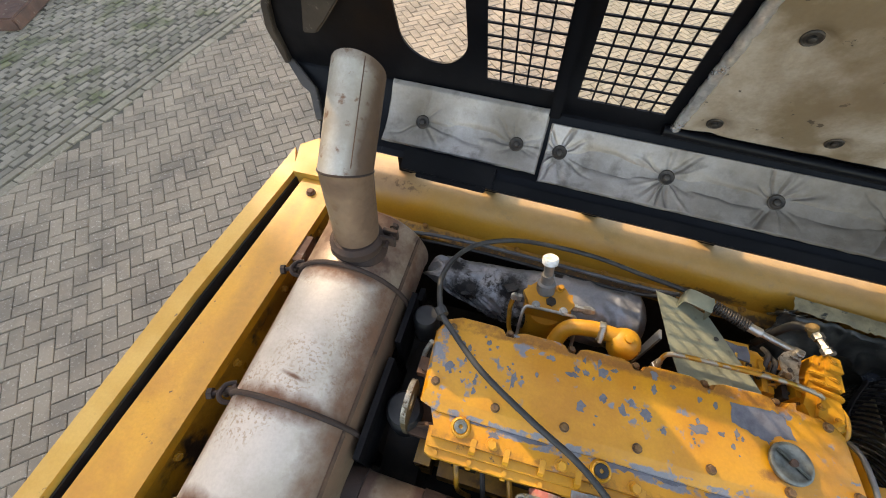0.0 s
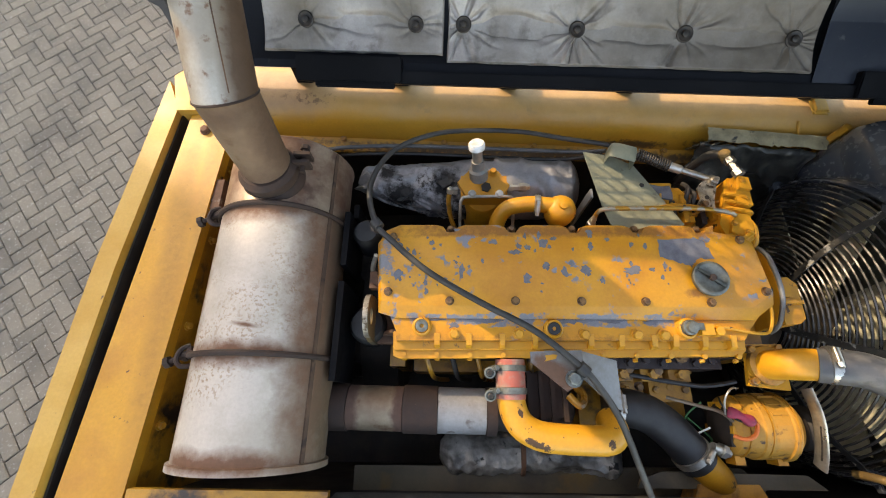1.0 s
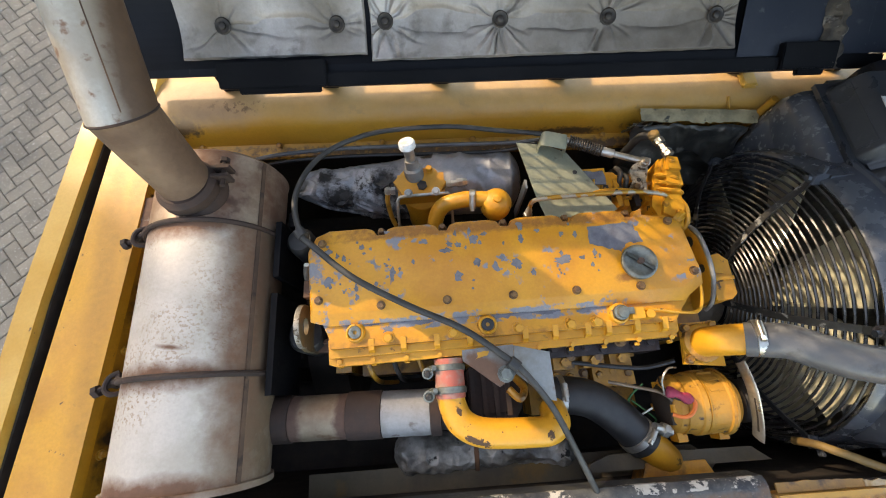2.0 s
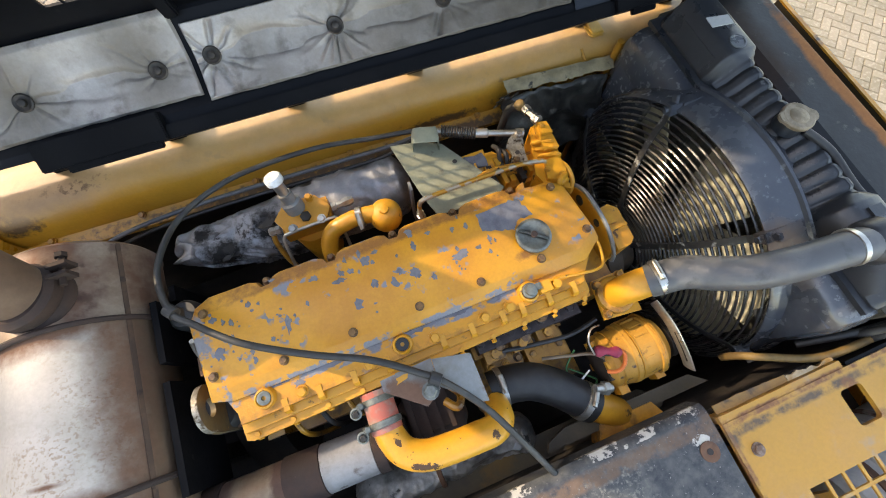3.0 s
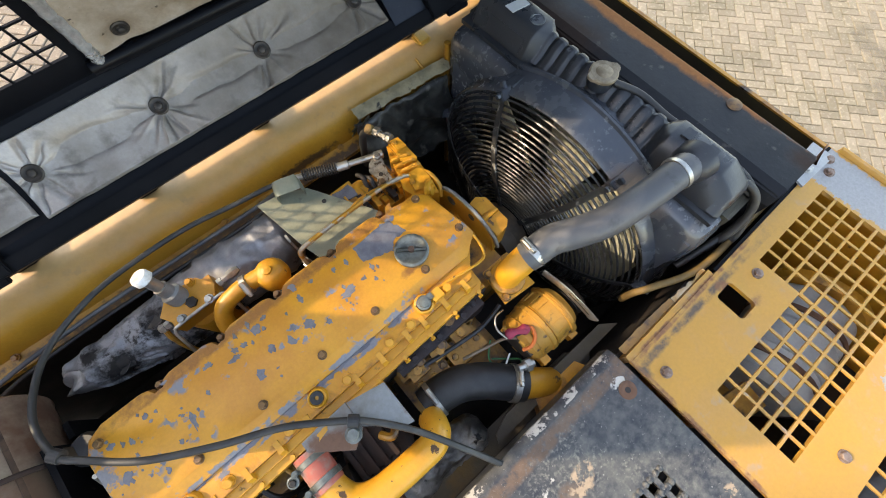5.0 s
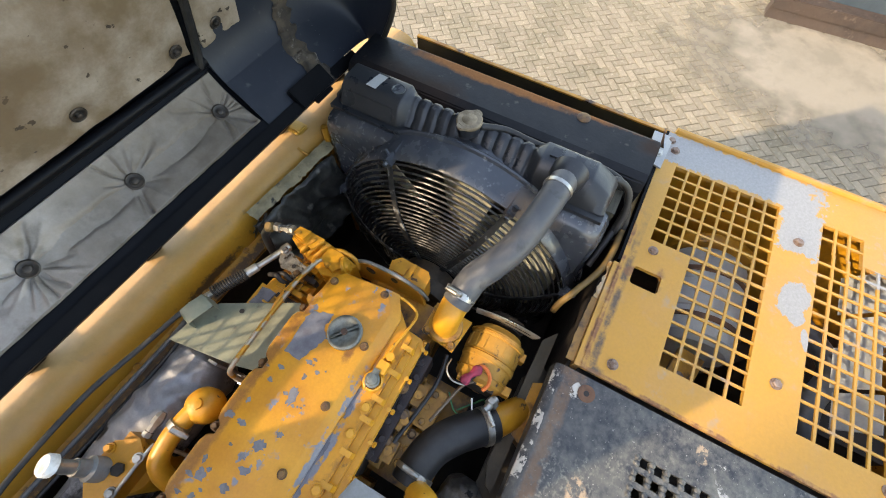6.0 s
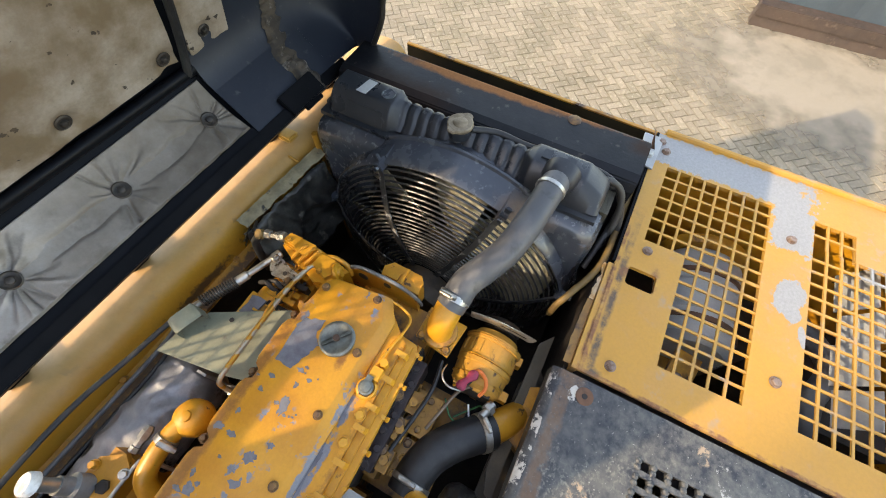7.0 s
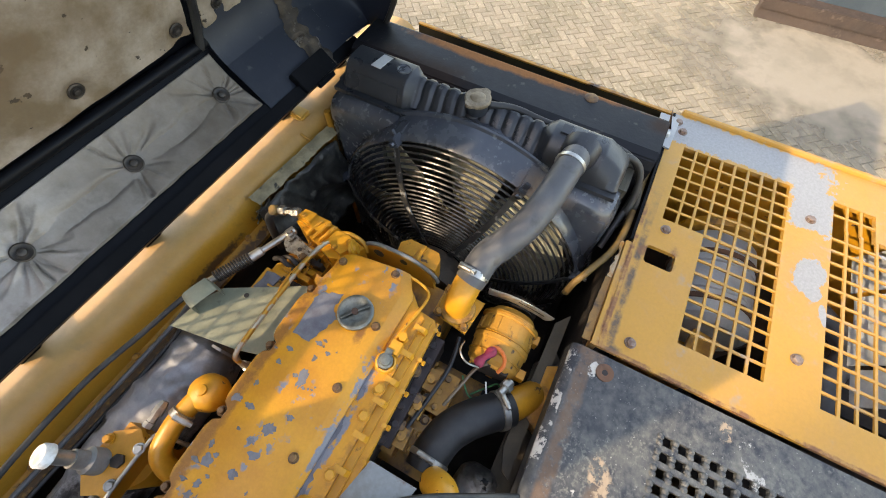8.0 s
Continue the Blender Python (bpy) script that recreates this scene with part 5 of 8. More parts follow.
def pipe_ring(base, d, r):
    """A ring round a straight pipe, started on the side that both pipes share."""
    up = d.cross(side).normalized()
    return [base + (side * math.cos(2 * math.pi * i / SN) + up * math.sin(2 * math.pi * i / SN)) * r for i in range(SN)]


joint = [p - d1 * ((p - P0).dot(half_way) / d1.dot(half_way)) for p in pipe_ring(P0, d1, SR)]
bm = B()
skin(bm, [[bm.verts.new(p) for p in ring] for ring in (pipe_ring(foot, d1, SR - 0.005), pipe_ring(foot + d1 * 0.08, d1, SR - 0.004), pipe_ring(foot + d1 * 0.15, d1, SR - 0.002), joint)], False)
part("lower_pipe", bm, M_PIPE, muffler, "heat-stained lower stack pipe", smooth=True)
bm = B()
mouth = [p + d2 * (0.215 - 0.02 * math.sin(2 * math.pi * i / SN)) for i, p in enumerate(pipe_ring(P0, d2, SR))]
lip = [p + d2 * (0.213 - 0.02 * math.sin(2 * math.pi * i / SN)) for i, p in enumerate(pipe_ring(P0, d2, SR - 0.003))]
skin(bm, [[bm.verts.new(p) for p in ring] for ring in (joint, pipe_ring(P0 + d2 * 0.07, d2, SR), pipe_ring(P0 + d2 * 0.14, d2, SR), mouth, lip, pipe_ring(P0 + d2 * 0.06, d2, SR - 0.003))], False)
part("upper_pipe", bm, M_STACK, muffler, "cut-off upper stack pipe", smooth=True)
bm = B()
tube(bm, joint, 0.0026, 6, 1, False, True)
part("weld_bead", bm, M_RUST_DEEP, muffler, "dark weld round the stack's joint", smooth=True)
bm = B()
up2 = d2.cross(side).normalized()
lie = side * math.cos(radians(-57)) + up2 * math.sin(radians(-57))
tube(bm, [P0 + d2 * s + lie * SR for s in (0.0, 0.05, 0.10, 0.15, 0.20, 0.226)], 0.0013, 6, 2)
part("seam", bm, M_RUST, muffler, "rusty lengthwise seam of the stack", smooth=True)
for x, y0, y1, z0, z1 in ((-0.548, -0.165, 0.06, 1.66, 1.83), (-0.548, 0.10, 0.24, 1.66, 1.83), (-0.548, 0.26, 0.30, 1.6, 1.75)):
    bm = B()
    box(bm, x, x + 0.014, y0, y1, z0, z1)
    part("mounting_bracket", bm, M_BLACK, muffler, "black mounting bracket", bevel=0.003)
for y in (-0.1, 0.2):
    bm = B()
    box(bm, MX - 0.1, MX + 0.1, y - 0.02, y + 0.02, 1.08, MZ - MR + 0.01)
    part("cradle", bm, M_DARK, muffler)

# ---- engine ----
engine = thing("diesel_engine", (0, 0.05, 1.08), "yellow six-cylinder diesel engine with flaking paint", "engine")
bm = B()
prism(bm, [(-0.42, -0.06), (0.40, -0.06), (0.40, 0.15), (-0.42, 0.15)], 1.08, 1.60)
part("cylinder_block", bm, M_YELLOW_DIRTY, engine, bevel=0.01)
bm = B()
box(bm, -0.40, 0.375, -0.075, 0.16, 1.60, 1.79)
for i in range(6):
    x = -0.35 + 0.133 * i
    box(bm, x, x + 0.06, -0.105, -0.074, 1.66, 1.77)
part("cylinder_head", bm, M_DARK, engine, "dark oily cylinder head", bevel=0.006)
# cover base with ribs, bosses and rim
bm = B()
prism(bm, [(-0.402, -0.06), (-0.40, -0.082), (0.345, -0.076), (0.365, -0.05), (0.392, -0.02), (0.40, 0.15), (0.38, 0.17), (-0.42, 0.172), (-0.43, 0.0)], 1.785, 1.862)
base = part("cover_base", bm, M_LID, engine, "yellow cover base with flaking paint", bevel=0.006, smooth=True)
bm = B()
prism(bm, [(-0.412, -0.06), (-0.408, -0.112), (-0.395, -0.117), (0.345, -0.106), (0.36, -0.095), (0.365, -0.05)], 1.812, 1.836)
part("rim", bm, M_YELLOW, base, bevel=0.004)
bm = B()
prism(bm, [(-0.408, -0.06), (-0.405, -0.10), (0.35, -0.092), (0.355, -0.06)], 1.837, 1.846)
part("gasket_lip", bm, M_YELLOW, base, bevel=0.002)
for i, x in enumerate((-0.312, -0.243, -0.171, -0.10, 0.02, 0.085, 0.155, 0.20, 0.262, 0.322)):
    bm = B()
    prism(bm, [(-0.095, 1.838), (-0.095, 1.850), (-0.090, 1.860), (-0.066, 1.865), (-0.06, 1.84)], x - 0.006, x + 0.006, "x")
    part("rib", bm, M_YELLOW, base, bevel=0.004, smooth=True)
for i in range(11):
    x = -0.385 + 0.0725 * i
    bm = B()
    cyl(bm, (x, -0.107, 1.836), (x, -0.108, 1.841), 0.0055, n=8)
    lathe(bm, (x, -0.113, 1.824), (0, -1, 0.2), [(0, 0.006), (0.006, 0.006)], 6)
    part("rim_bolt", bm, M_YELLOW, base)
for x, y, cap in ((-0.345, -0.051, 0), (-0.06, -0.055, 1), (0.226, -0.051, 2)):
    bm = B()
    k = 0.84 if cap == 2 else 0.75
    lathe(bm, (x, y, 1.860), (0, -0.12, 1), [(0, 0.03 * k), (0.006, 0.027 * k), (0.012, 0.025 * k), (0.014, 0.021 * k), (0.010, 0.018 * k)], 28)
    boss = part("boss", bm, M_YELLOW, base, smooth=True)
    bm = B()
    if cap == 2:
        lathe(bm, (x, y, 1.87), (0, -0.12, 1), [(0, 0.016), (0.012, 0.016), (0.013, 0.012), (0.022, 0.011), (0.024, 0.004)], 20)
        box(bm, x - 0.004, x + 0.024, y - 0.007, y + 0.007, 1.878, 1.888)
    else:
        lathe(bm, (x, y, 1.868), (0, -0.12, 1), [(0, 0.0135), (0.005, 0.0135), (0.006, 0.010), (0.0055, 0.006), (0.0055, 0.0045), (0.0, 0.004)], 20)
    part("plug", bm, (M_CAPZINC, M_RUBBER, M_CAPZINC)[cap], boss, ("bare steel plug", "black rubber plug", "zinc sender")[cap], smooth=True)
for x in (-0.275, -0.135, 0.006, 0.118, 0.175):
    bolt(base, (x, -0.066, 1.862), (0, -0.2, 1), 0.0105, 0.012, M_YELLOW)
# valve cover: a plateau with sloped flanks and notches at the rear bolts
BX = (-0.42, -0.283, -0.141, 0.0, 0.144, 0.286)
outline = [(-0.396, -0.012), (0.365, -0.012), (0.415, 0.022), (0.400, 0.135), (0.386, 0.152), (0.315, 0.166)]
for x in reversed(BX[1:]):
    outline += [(x + 0.032, 0.181), (x + 0.017, 0.176), (x + 0.009, 0.163), (x - 0.009, 0.163), (x - 0.017, 0.176), (x - 0.032, 0.181)]
outline += [(-0.40, 0.181), (-0.430, 0.168), (-0.447, 0.135), (-0.436, 0.0)]
cx, cy = -0.01, 0.08


def ringed(bm, grow, z, front=0.0):
    out = []
    for x, y in outline:
        gx = grow if x > cx else -grow
        gy = (grow + front) if y < cy - 0.04 else (grow * 0.6 if y > cy + 0.04 else 0)
        out.append(bm.verts.new((x + (gx if abs(x - cx) > 0.37 else 0), y + (-gy if y < cy else gy), z)))
    return out


bm = B()
skin(bm, [ringed(bm, 0.006, 1.8635, 0.016), ringed(bm, 0.006, 1.868, 0.016), ringed(bm, 0.0, 1.8835, 0.0), ringed(bm, -0.003, 1.8862, -0.001)])
cover = part("valve_cover", bm, M_LID, engine, "long yellow valve cover with flaking paint", smooth=True)
for x in BX[1:]:
    bolt(cover, (x, 0.176, 1.868), (0, 0.1, 1), 0.0075, 0.010, M_BOLT)
for x, y in ((-0.285, 0.0), (-0.1425, 0.001), (0.0, 0.001), (0.137, 0.001), (0.276, 0.0), (-0.42, 0.02), (0.398, 0.025), (-0.415, 0.15), (0.37, 0.145)):
    bolt(cover, (x, y, 1.8862), r=0.0076, h=0.009, mat=M_BOLT)
bm = B()
lathe(bm, (0.280, 0.051, 1.8866), (0, 0, 1), [(0, 0.031), (0.003, 0.032), (0.004, 0.0375), (0.008, 0.039), (0.013, 0.0385), (0.0155, 0.035), (0.0155, 0.031), (0.0142, 0.029), (0.0142, 0.016), (0.0135, 0.004)], 40)
cap = part("filler_cap", bm, M_CAPZINC, engine, "zinc-plated oil filler cap", smooth=True)
bm = B()
box(bm, -0.034, 0.034, -0.005, 0.005, 1.8995, 1.9055, Matrix.Translation((0.280, 0.051, 0)) @ Matrix.Rotation(radians(-38), 4, "Z"))
part("grip_bar", bm, M_CAPZINC, cap, bevel=0.003)
bm = B()
cyl(bm, (0.280, 0.051, 1.900), (0.280, 0.051, 1.908), 0.007, n=10)
part("rivet", bm, M_RUST, cap)
blot(engine, [(0.187, 0.148), (0.289, 0.148), (0.301, 0.103), (0.262, 0.097), (0.252, 0.080), (0.22, 0.092), (0.182, 0.105)], 1.8864, M_DECAL, "worn_decal", "worn grey decal", 0.004)
chips = []
for cx2, cy2, w, h in ((0.034, 0.160, 0.012, 0.014), (0.033, 0.126, 0.009, 0.016), (0.017, 0.070, 0.016, 0.016), (-0.031, 0.066, 0.013, 0.016), (-0.07, 0.08, 0.010, 0.013), (-0.073, 0.135, 0.014, 0.02), (-0.109, 0.125, 0.010, 0.010), (0.052, 0.048, 0.008, 0.010), (0.121, 0.071, 0.026, 0.014),
                       (0.163, 0.074, 0.009, 0.008), (0.073, 0.145, 0.008, 0.006), (-0.013, 0.088, 0.007, 0.012), (-0.007, 0.121, 0.005, 0.006), (-0.05, 0.147, 0.010, 0.006), (-0.129, 0.128, 0.009, 0.011), (-0.26, 0.066, 0.008, 0.026), (-0.40, 0.06, 0.014, 0.020), (-0.115, 0.05, 0.014, 0.018),
                       (-0.40, 0.13, 0.012, 0.008), (-0.185, 0.138, 0.015, 0.008), (-0.42, 0.02, 0.009, 0.006), (-0.135, 0.114, 0.020, 0.008), (-0.27, 0.168, 0.010, 0.004)):
    chips.append((cx2, cy2, 0.85 * w, 0.85 * h))
for i in range(70):
    x, y = rnd.uniform(-0.42, 0.22), rnd.uniform(0.02, 0.16)
    if noise.noise((x * 7, y * 7, 2)) > -0.12:
        w = rnd.uniform(0.002, 0.006)
        chips.append((x, y, w, w * rnd.uniform(0.6, 1.8)))
for k, (cx2, cy2, w, h) in enumerate(chips):
    poly = [(cx2 + w * rnd.uniform(0.45, 1.2) * math.cos(t), cy2 + h * rnd.uniform(0.45, 1.2) * math.sin(t)) for t in [2 * math.pi * i / 16 for i in range(16)]]
    bm = B()
    prism(bm, poly, 1.8860, 1.8866 + 0.00001 * k)
    part("paint_chip", bm, M_DECAL, cover, "bare metal under flaked paint")
for x, y, w, h in ((-0.33, -0.034, 0.05, 0.006), (-0.20, -0.036, 0.045, 0.008), (-0.02, -0.035, 0.05, 0.009), (0.07, -0.036, 0.035, 0.006), (-0.275, -0.05, 0.012, 0.009), (-0.135, -0.06, 0.014, 0.01), (0.15, -0.04, 0.02, 0.005)):
    poly = [(x + w * rnd.uniform(0.5, 1.2) * math.cos(t), y + h * rnd.uniform(0.5, 1.2) * math.sin(t)) for t in [2 * math.pi * i / 22 for i in range(22)]]
    part("paint_chip", prism(B(), poly, 1.8622, 1.8626), M_DECAL, base, "bare metal under flaked paint")
# lifting eyes
bm = B()
EY, EZ, ER = -0.024, 1.834, 0.048
bore = [(EY + 0.019 * math.cos(2 * math.pi * i / 40), EZ + 0.019 * math.sin(2 * math.pi * i / 40)) for i in range(40)]
edge = []
for i in range(40):
    c, s = math.cos(2 * math.pi * i / 40), math.sin(2 * math.pi * i / 40)
    edge.append((EY + ER * c, EZ + ER * s) if s >= 0 else (EY + 0.052 * max(-1.0, min(1.0, c * 1.3)), EZ - 0.135 * min(1.0, -s * 1.3)))
skin(bm, [[bm.verts.new((x - 0.02 * (EZ - z), y, z)) for y, z in q] for x, q in ((-0.474, bore), (-0.474, edge), (-0.463, edge), (-0.463, bore))], False, True)
eye_plate = part("lifting_eye", bm, M_EYE, engine, "dirty brown steel lifting eye", bevel=0.0012)
bm = B()
arc = [(math.cos(math.pi * i / 20 - 0.1), math.sin(math.pi * i / 20 - 0.1)) for i in range(23)]
skin(bm, [[bm.verts.new((x, EY + r * c, EZ + r * sn)) for x, r in ((-0.4742, ER - 0.002), (-0.4742, ER + 0.0007), (-0.4628, ER + 0.0007), (-0.4628, ER - 0.002))] for c, sn in arc])
part("worn_edge", bm, M_LEVER, eye_plate, "bare worn steel edge", smooth=True)
bm = B()
box(bm, -0.463, -0.40, -0.073, 0.024, 1.71, 1.74)
prism(bm, [(-0.4625, 1.735), (-0.405, 1.735), (-0.405, 1.80), (-0.42, 1.795)], -0.055, -0.047, "y")
part("eye_foot", bm, M_RUST, engine, "rusty foot of the lifting eye", bevel=0.003)
bm = B()
bm = B()
prism(bm, [(-0.040, 1.74), (0.168, 1.70), (0.168, 1.77), (0.155, 1.805), (0.12, 1.832), (0.06, 1.842), (0.015, 1.838), (-0.03, 1.81)], 0.462, 0.470, "x")
box(bm, 0.40, 0.465, 0.02, 0.10, 1.74, 1.752)
lug = part("lifting_bracket", bm, M_YELLOW, engine, "yellow lifting bracket plate", bevel=0.002)
for y, z, r in ((0.118, 1.80, 0.014), (0.045, 1.818, 0.010)):
    part("bracket_hole", lathe(B(), (0.4612, y, z), (-1, 0, 0), [(0, r), (0.002, r)], 18), M_RUBBER, lug)
bm = B()
tube(bm, [(0.466, 0.170, 1.74), (0.466, 0.170, 1.775), (0.466, 0.156, 1.808), (0.466, 0.12, 1.835), (0.466, 0.06, 1.845), (0.466, 0.014, 1.840), (0.468, -0.032, 1.81), (0.470, -0.045, 1.775)], 0.0052, 10)
part("bent_rod", bm, M_BRACKET, lug, "bent grey steel rod along the plate's edge", smooth=True)
bm = B()
prism(bm, [(0.472, 0.072), (0.505, 0.078), (0.524, 0.06), (0.522, -0.02), (0.508, -0.032), (0.474, -0.035)], 1.73, 1.822)
box(bm, 0.476, 0.520, 0.012, 0.020, 1.822, 1.832)
box(bm, 0.480, 0.500, 0.028, 0.060, 1.822, 1.829)
part("front_casting", bm, M_YELLOW, engine, "yellow casting behind the lifting plate", bevel=0.007, seg=3, smooth=True)
bm = B()
tube(bm, [(0.400, 0.03, 1.872), (0.411, 0.014, 1.868), (0.416, -0.015, 1.864), (0.408, -0.048, 1.862), (0.392, -0.061, 1.862), (0.35, -0.058, 1.866), (0.30, -0.05, 1.872), (0.26, -0.050, 1.876)], 0.0034, 8)
part("sender_pipe", bm, M_YELLOW, engine, smooth=True)
bm = B()
box(bm, 0.245, 0.272, -0.068, -0.045, 1.862, 1.885)
cyl(bm, (0.285, -0.06, 1.862), (0.285, -0.06, 1.884), 0.010, n=6)
part("sender_fitting", bm, M_YELLOW, engine, bevel=0.002)
bm = B()
lathe(bm, (-0.485, -0.03, 1.66), (0, 0, 1), [(0, 0.045), (0.10, 0.045), (0.11, 0.038), (0.112, 0.01)], 24)
part("rear_canister", bm, M_RUBBER, engine, smooth=True)
bm = B()
lathe(bm, (-0.50, 0.20, 1.70), (0, 0, 1), [(0, 0.035), (0.09, 0.035), (0.10, 0.028), (0.10, 0.01)], 20)
part("rear_mount", bm, M_RUBBER, engine, smooth=True)
bm = B()
lathe(bm, (-0.43, 0.04, 1.40), (-1, 0, 0), [(0, 0.24), (0.05, 0.25), (0.10, 0.24), (0.11, 0.10)], 40)
part("flywheel_housing", bm, M_DARK, engine, smooth=True)
bm = B()
tube(bm, [(-0.455, 0.11, 1.87), (-0.47, 0.09, 1.82), (-0.465, 0.07, 1.76), (-0.455, 0.06, 1.70)], 0.006, 8)
part("drain_pipe", bm, M_ZINC, engine, smooth=True)
bm = B()
box(bm, -0.475, -0.435, 0.045, 0.085, 1.80, 1.825)
cyl(bm, (-0.455, 0.06, 1.79), (-0.455, 0.06, 1.84), 0.012, n=6)
part("pipe_union", bm, M_RUST, engine, bevel=0.002)

# exhaust and intake side
EX = [(-0.575, -0.522, 0.0535, M_RUST_DEEP), (-0.522, -0.392, 0.0505, M_PIPE), (-0.392, -0.312, 0.054, M_RUST_DEEP), (-0.312, -0.20, 0.0515, M_EXHAUST), (-0.20, -0.175, 0.054, M_RUST_DEEP), (-0.175, -0.12, 0.042, M_DARK)]
exhaust = thing("exhaust_pipe", (-0.35, -0.19, 1.66), "rusty exhaust pipe from the engine to the muffler", "pipe")
for x0, x1, r, m in EX:
    bm = B()
    lathe(bm, (x0, -0.218 - 0.02 * (x0 + 0.575), 1.72), (1, -0.02, -0.01), [(0, r - 0.004), (0.001, r), (x1 - x0 - 0.001, r), (x1 - x0, r - 0.004)], 32)
    part("pipe_section" if m is not M_RUST_DEEP else "sleeve", bm, m, exhaust, smooth=True)
bm = B()
lathe(bm, (-0.13, -0.21, 1.66), (1, 0, 0), [(0, 0.05), (0.03, 0.07), (0.10, 0.072), (0.13, 0.06), (0.15, 0.03)], 28)
for x in (-0.105, -0.078, -0.051, -0.024):
    box(bm, x, x + 0.010, -0.245, -0.135, 1.64, 1.757)
box(bm, -0.11, -0.012, -0.238, -0.14, 1.64, 1.748)
part("turbo_housing", bm, M_RUST_DEEP, engine, "rusty turbocharger housing", smooth=True)
pipe_thing = thing("intake_pipe", (-0.03, -0.24, 1.76), "yellow bent intake pipe with a clamped red sleeve", "pipe")
bm = B()
tube(bm, [(-0.150, -0.18, 1.805), (-0.148, -0.212, 1.802), (-0.132, -0.248, 1.80), (-0.095, -0.270, 1.80), (-0.04, -0.277, 1.798), (0.02, -0.279, 1.796), (0.055, -0.278, 1.793), (0.075, -0.264, 1.78), (0.08, -0.24, 1.74)], 0.0305, 20, 8)
part("pipe", bm, M_UPIPE, pipe_thing, "chipped yellow pipe", smooth=True)
bm = B()
cyl(bm, (-0.150, -0.115, 1.81), (-0.150, -0.198, 1.805), 0.0325, n=24)
part("sleeve", bm, M_SLEEVE, pipe_thing, "red silicone sleeve", smooth=True)
for y in (-0.135, -0.182):
    clamp = worm_clamp(pipe_thing, (-0.150, y, 1.807), (0, 1, 0), 0.0325, 0.014, (-0.95, 0, 0.3), mat=M_CAPZINC)
    bm = B()
    lathe(bm, (-0.196, y - 0.006, 1.812), (-0.05, -0.25, 1), [(0, 0.010), (0.010, 0.0125), (0.017, 0.0125), (0.018, 0.009), (0.016, 0.0075)], 16)
    box(bm, -0.188, -0.176, y - 0.005, y + 0.005, 1.806, 1.830)
    screw = part("clamp_screw", bm, M_CAPZINC, clamp, "dirty clamp screw", smooth=True)
    part("screw_head", lathe(B(), (-0.1968, y - 0.010, 1.828), (-0.05, -0.25, 1), [(0, 0.0068), (0.004, 0.0068), (0.005, 0.005)], 6), M_RUST_DARK, screw)
bracket = thing("cable_bracket", (-0.03, -0.15, 1.84), "grey steel cable bracket bolted to the engine", "bracket")
bm = B()
for pts, z in (([(-0.121, -0.108), (-0.017, -0.104), (-0.019, -0.163), (-0.052, -0.184), (-0.121, -0.129)], 1.904), ([(-0.016, -0.106), (0.060, -0.122), (0.060, -0.192), (0.060, -0.218), (0.044, -0.214), (-0.018, -0.160)], 1.903)):
    vs = [(x, y, z - 0.30 * max(0.0, x + 0.016)) for x, y in pts]
    skin(bm, [[bm.verts.new((x, y, h - 0.004)) for x, y, h in vs], [bm.verts.new(p) for p in vs]])
part("plate", bm, M_BRACKET, bracket, bevel=0.001)
bm = B()
box(bm, -0.09, -0.03, -0.125, -0.105, 1.80, 1.900)
part("foot", bm, M_BRACKET, bracket)
bolt(bracket, (-0.038, -0.160, 1.905), r=0.013, h=0.012, mat=M_CAPZINC)
blot(bracket, [(-0.092, -0.114), (-0.068, -0.113), (-0.068, -0.124), (-0.092, -0.125)], 1.9043, M_YELLOW, "paint_spot", "yellow paint spot", 0.003, 3)
hose2 = thing("intake_hose", (0.2, -0.25, 1.6), "black rubber intake hose elbow with steel clamps", "hose")
HP = [(0.088, -0.212, 1.703), (0.13, -0.213, 1.707), (0.18, -0.226, 1.710), (0.225, -0.256, 1.705), (0.262, -0.292, 1.695), (0.298, -0.330, 1.680)]
bm = B()
tube(bm, HP, 0.0435, 28, 8)
part("hose", bm, M_RUBBER, hose2, smooth=True)
worm_clamp(hose2, (0.112, -0.2125, 1.705), (1, -0.05, 0), 0.0435, 0.014, (0, 0.2, 1))
worm_clamp(hose2, (0.280, -0.311, 1.688), (0.66, -0.70, -0.25), 0.0435, 0.018, (0.2, 0.2, 1))
bm = B()
c = Vector((0.305, -0.293, 1.735))
cyl(bm, c, c + Vector((0.04, -0.015, -0.012)), 0.010, n=10)
lathe(bm, c + Vector((0.018, -0.007, -0.005)), (1, -0.35, -0.3), [(0, 0.016), (0.014, 0.016)], 6)
part("clamp_bolt", bm, M_ZINC, hose2, "zinc clamp bolt", smooth=True)
bm = B()
tube(bm, [(0.285, -0.316, 1.685), (0.33, -0.352, 1.665), (0.365, -0.376, 1.635), (0.385, -0.39, 1.59)], lambda t: 0.041 - 0.012 * t, 20)
part("pipe_stub", bm, M_YELLOW, body, "yellow pipe stub", smooth=True)
bm = B()
prism(bm, [(0.30, -0.38), (0.44, -0.38), (0.46, -0.42), (0.28, -0.42)], 1.60, 1.66)
part("pipe_bracket", bm, M_YELLOW_DIRTY, body, bevel=0.004)

# block side details
bm = B()
for x in (0.10, 0.17, 0.235):
    box(bm, x, x + 0.05, -0.155, -0.07, 1.66, 1.735)
    cyl(bm, (x + 0.025, -0.14, 1.735), (x + 0.025, -0.14, 1.752), 0.011, n=6)
box(bm, 0.08, 0.31, -0.135, -0.07, 1.60, 1.70)
part("manifold", bm, M_CASTING, engine, "oily yellow manifold", bevel=0.004)
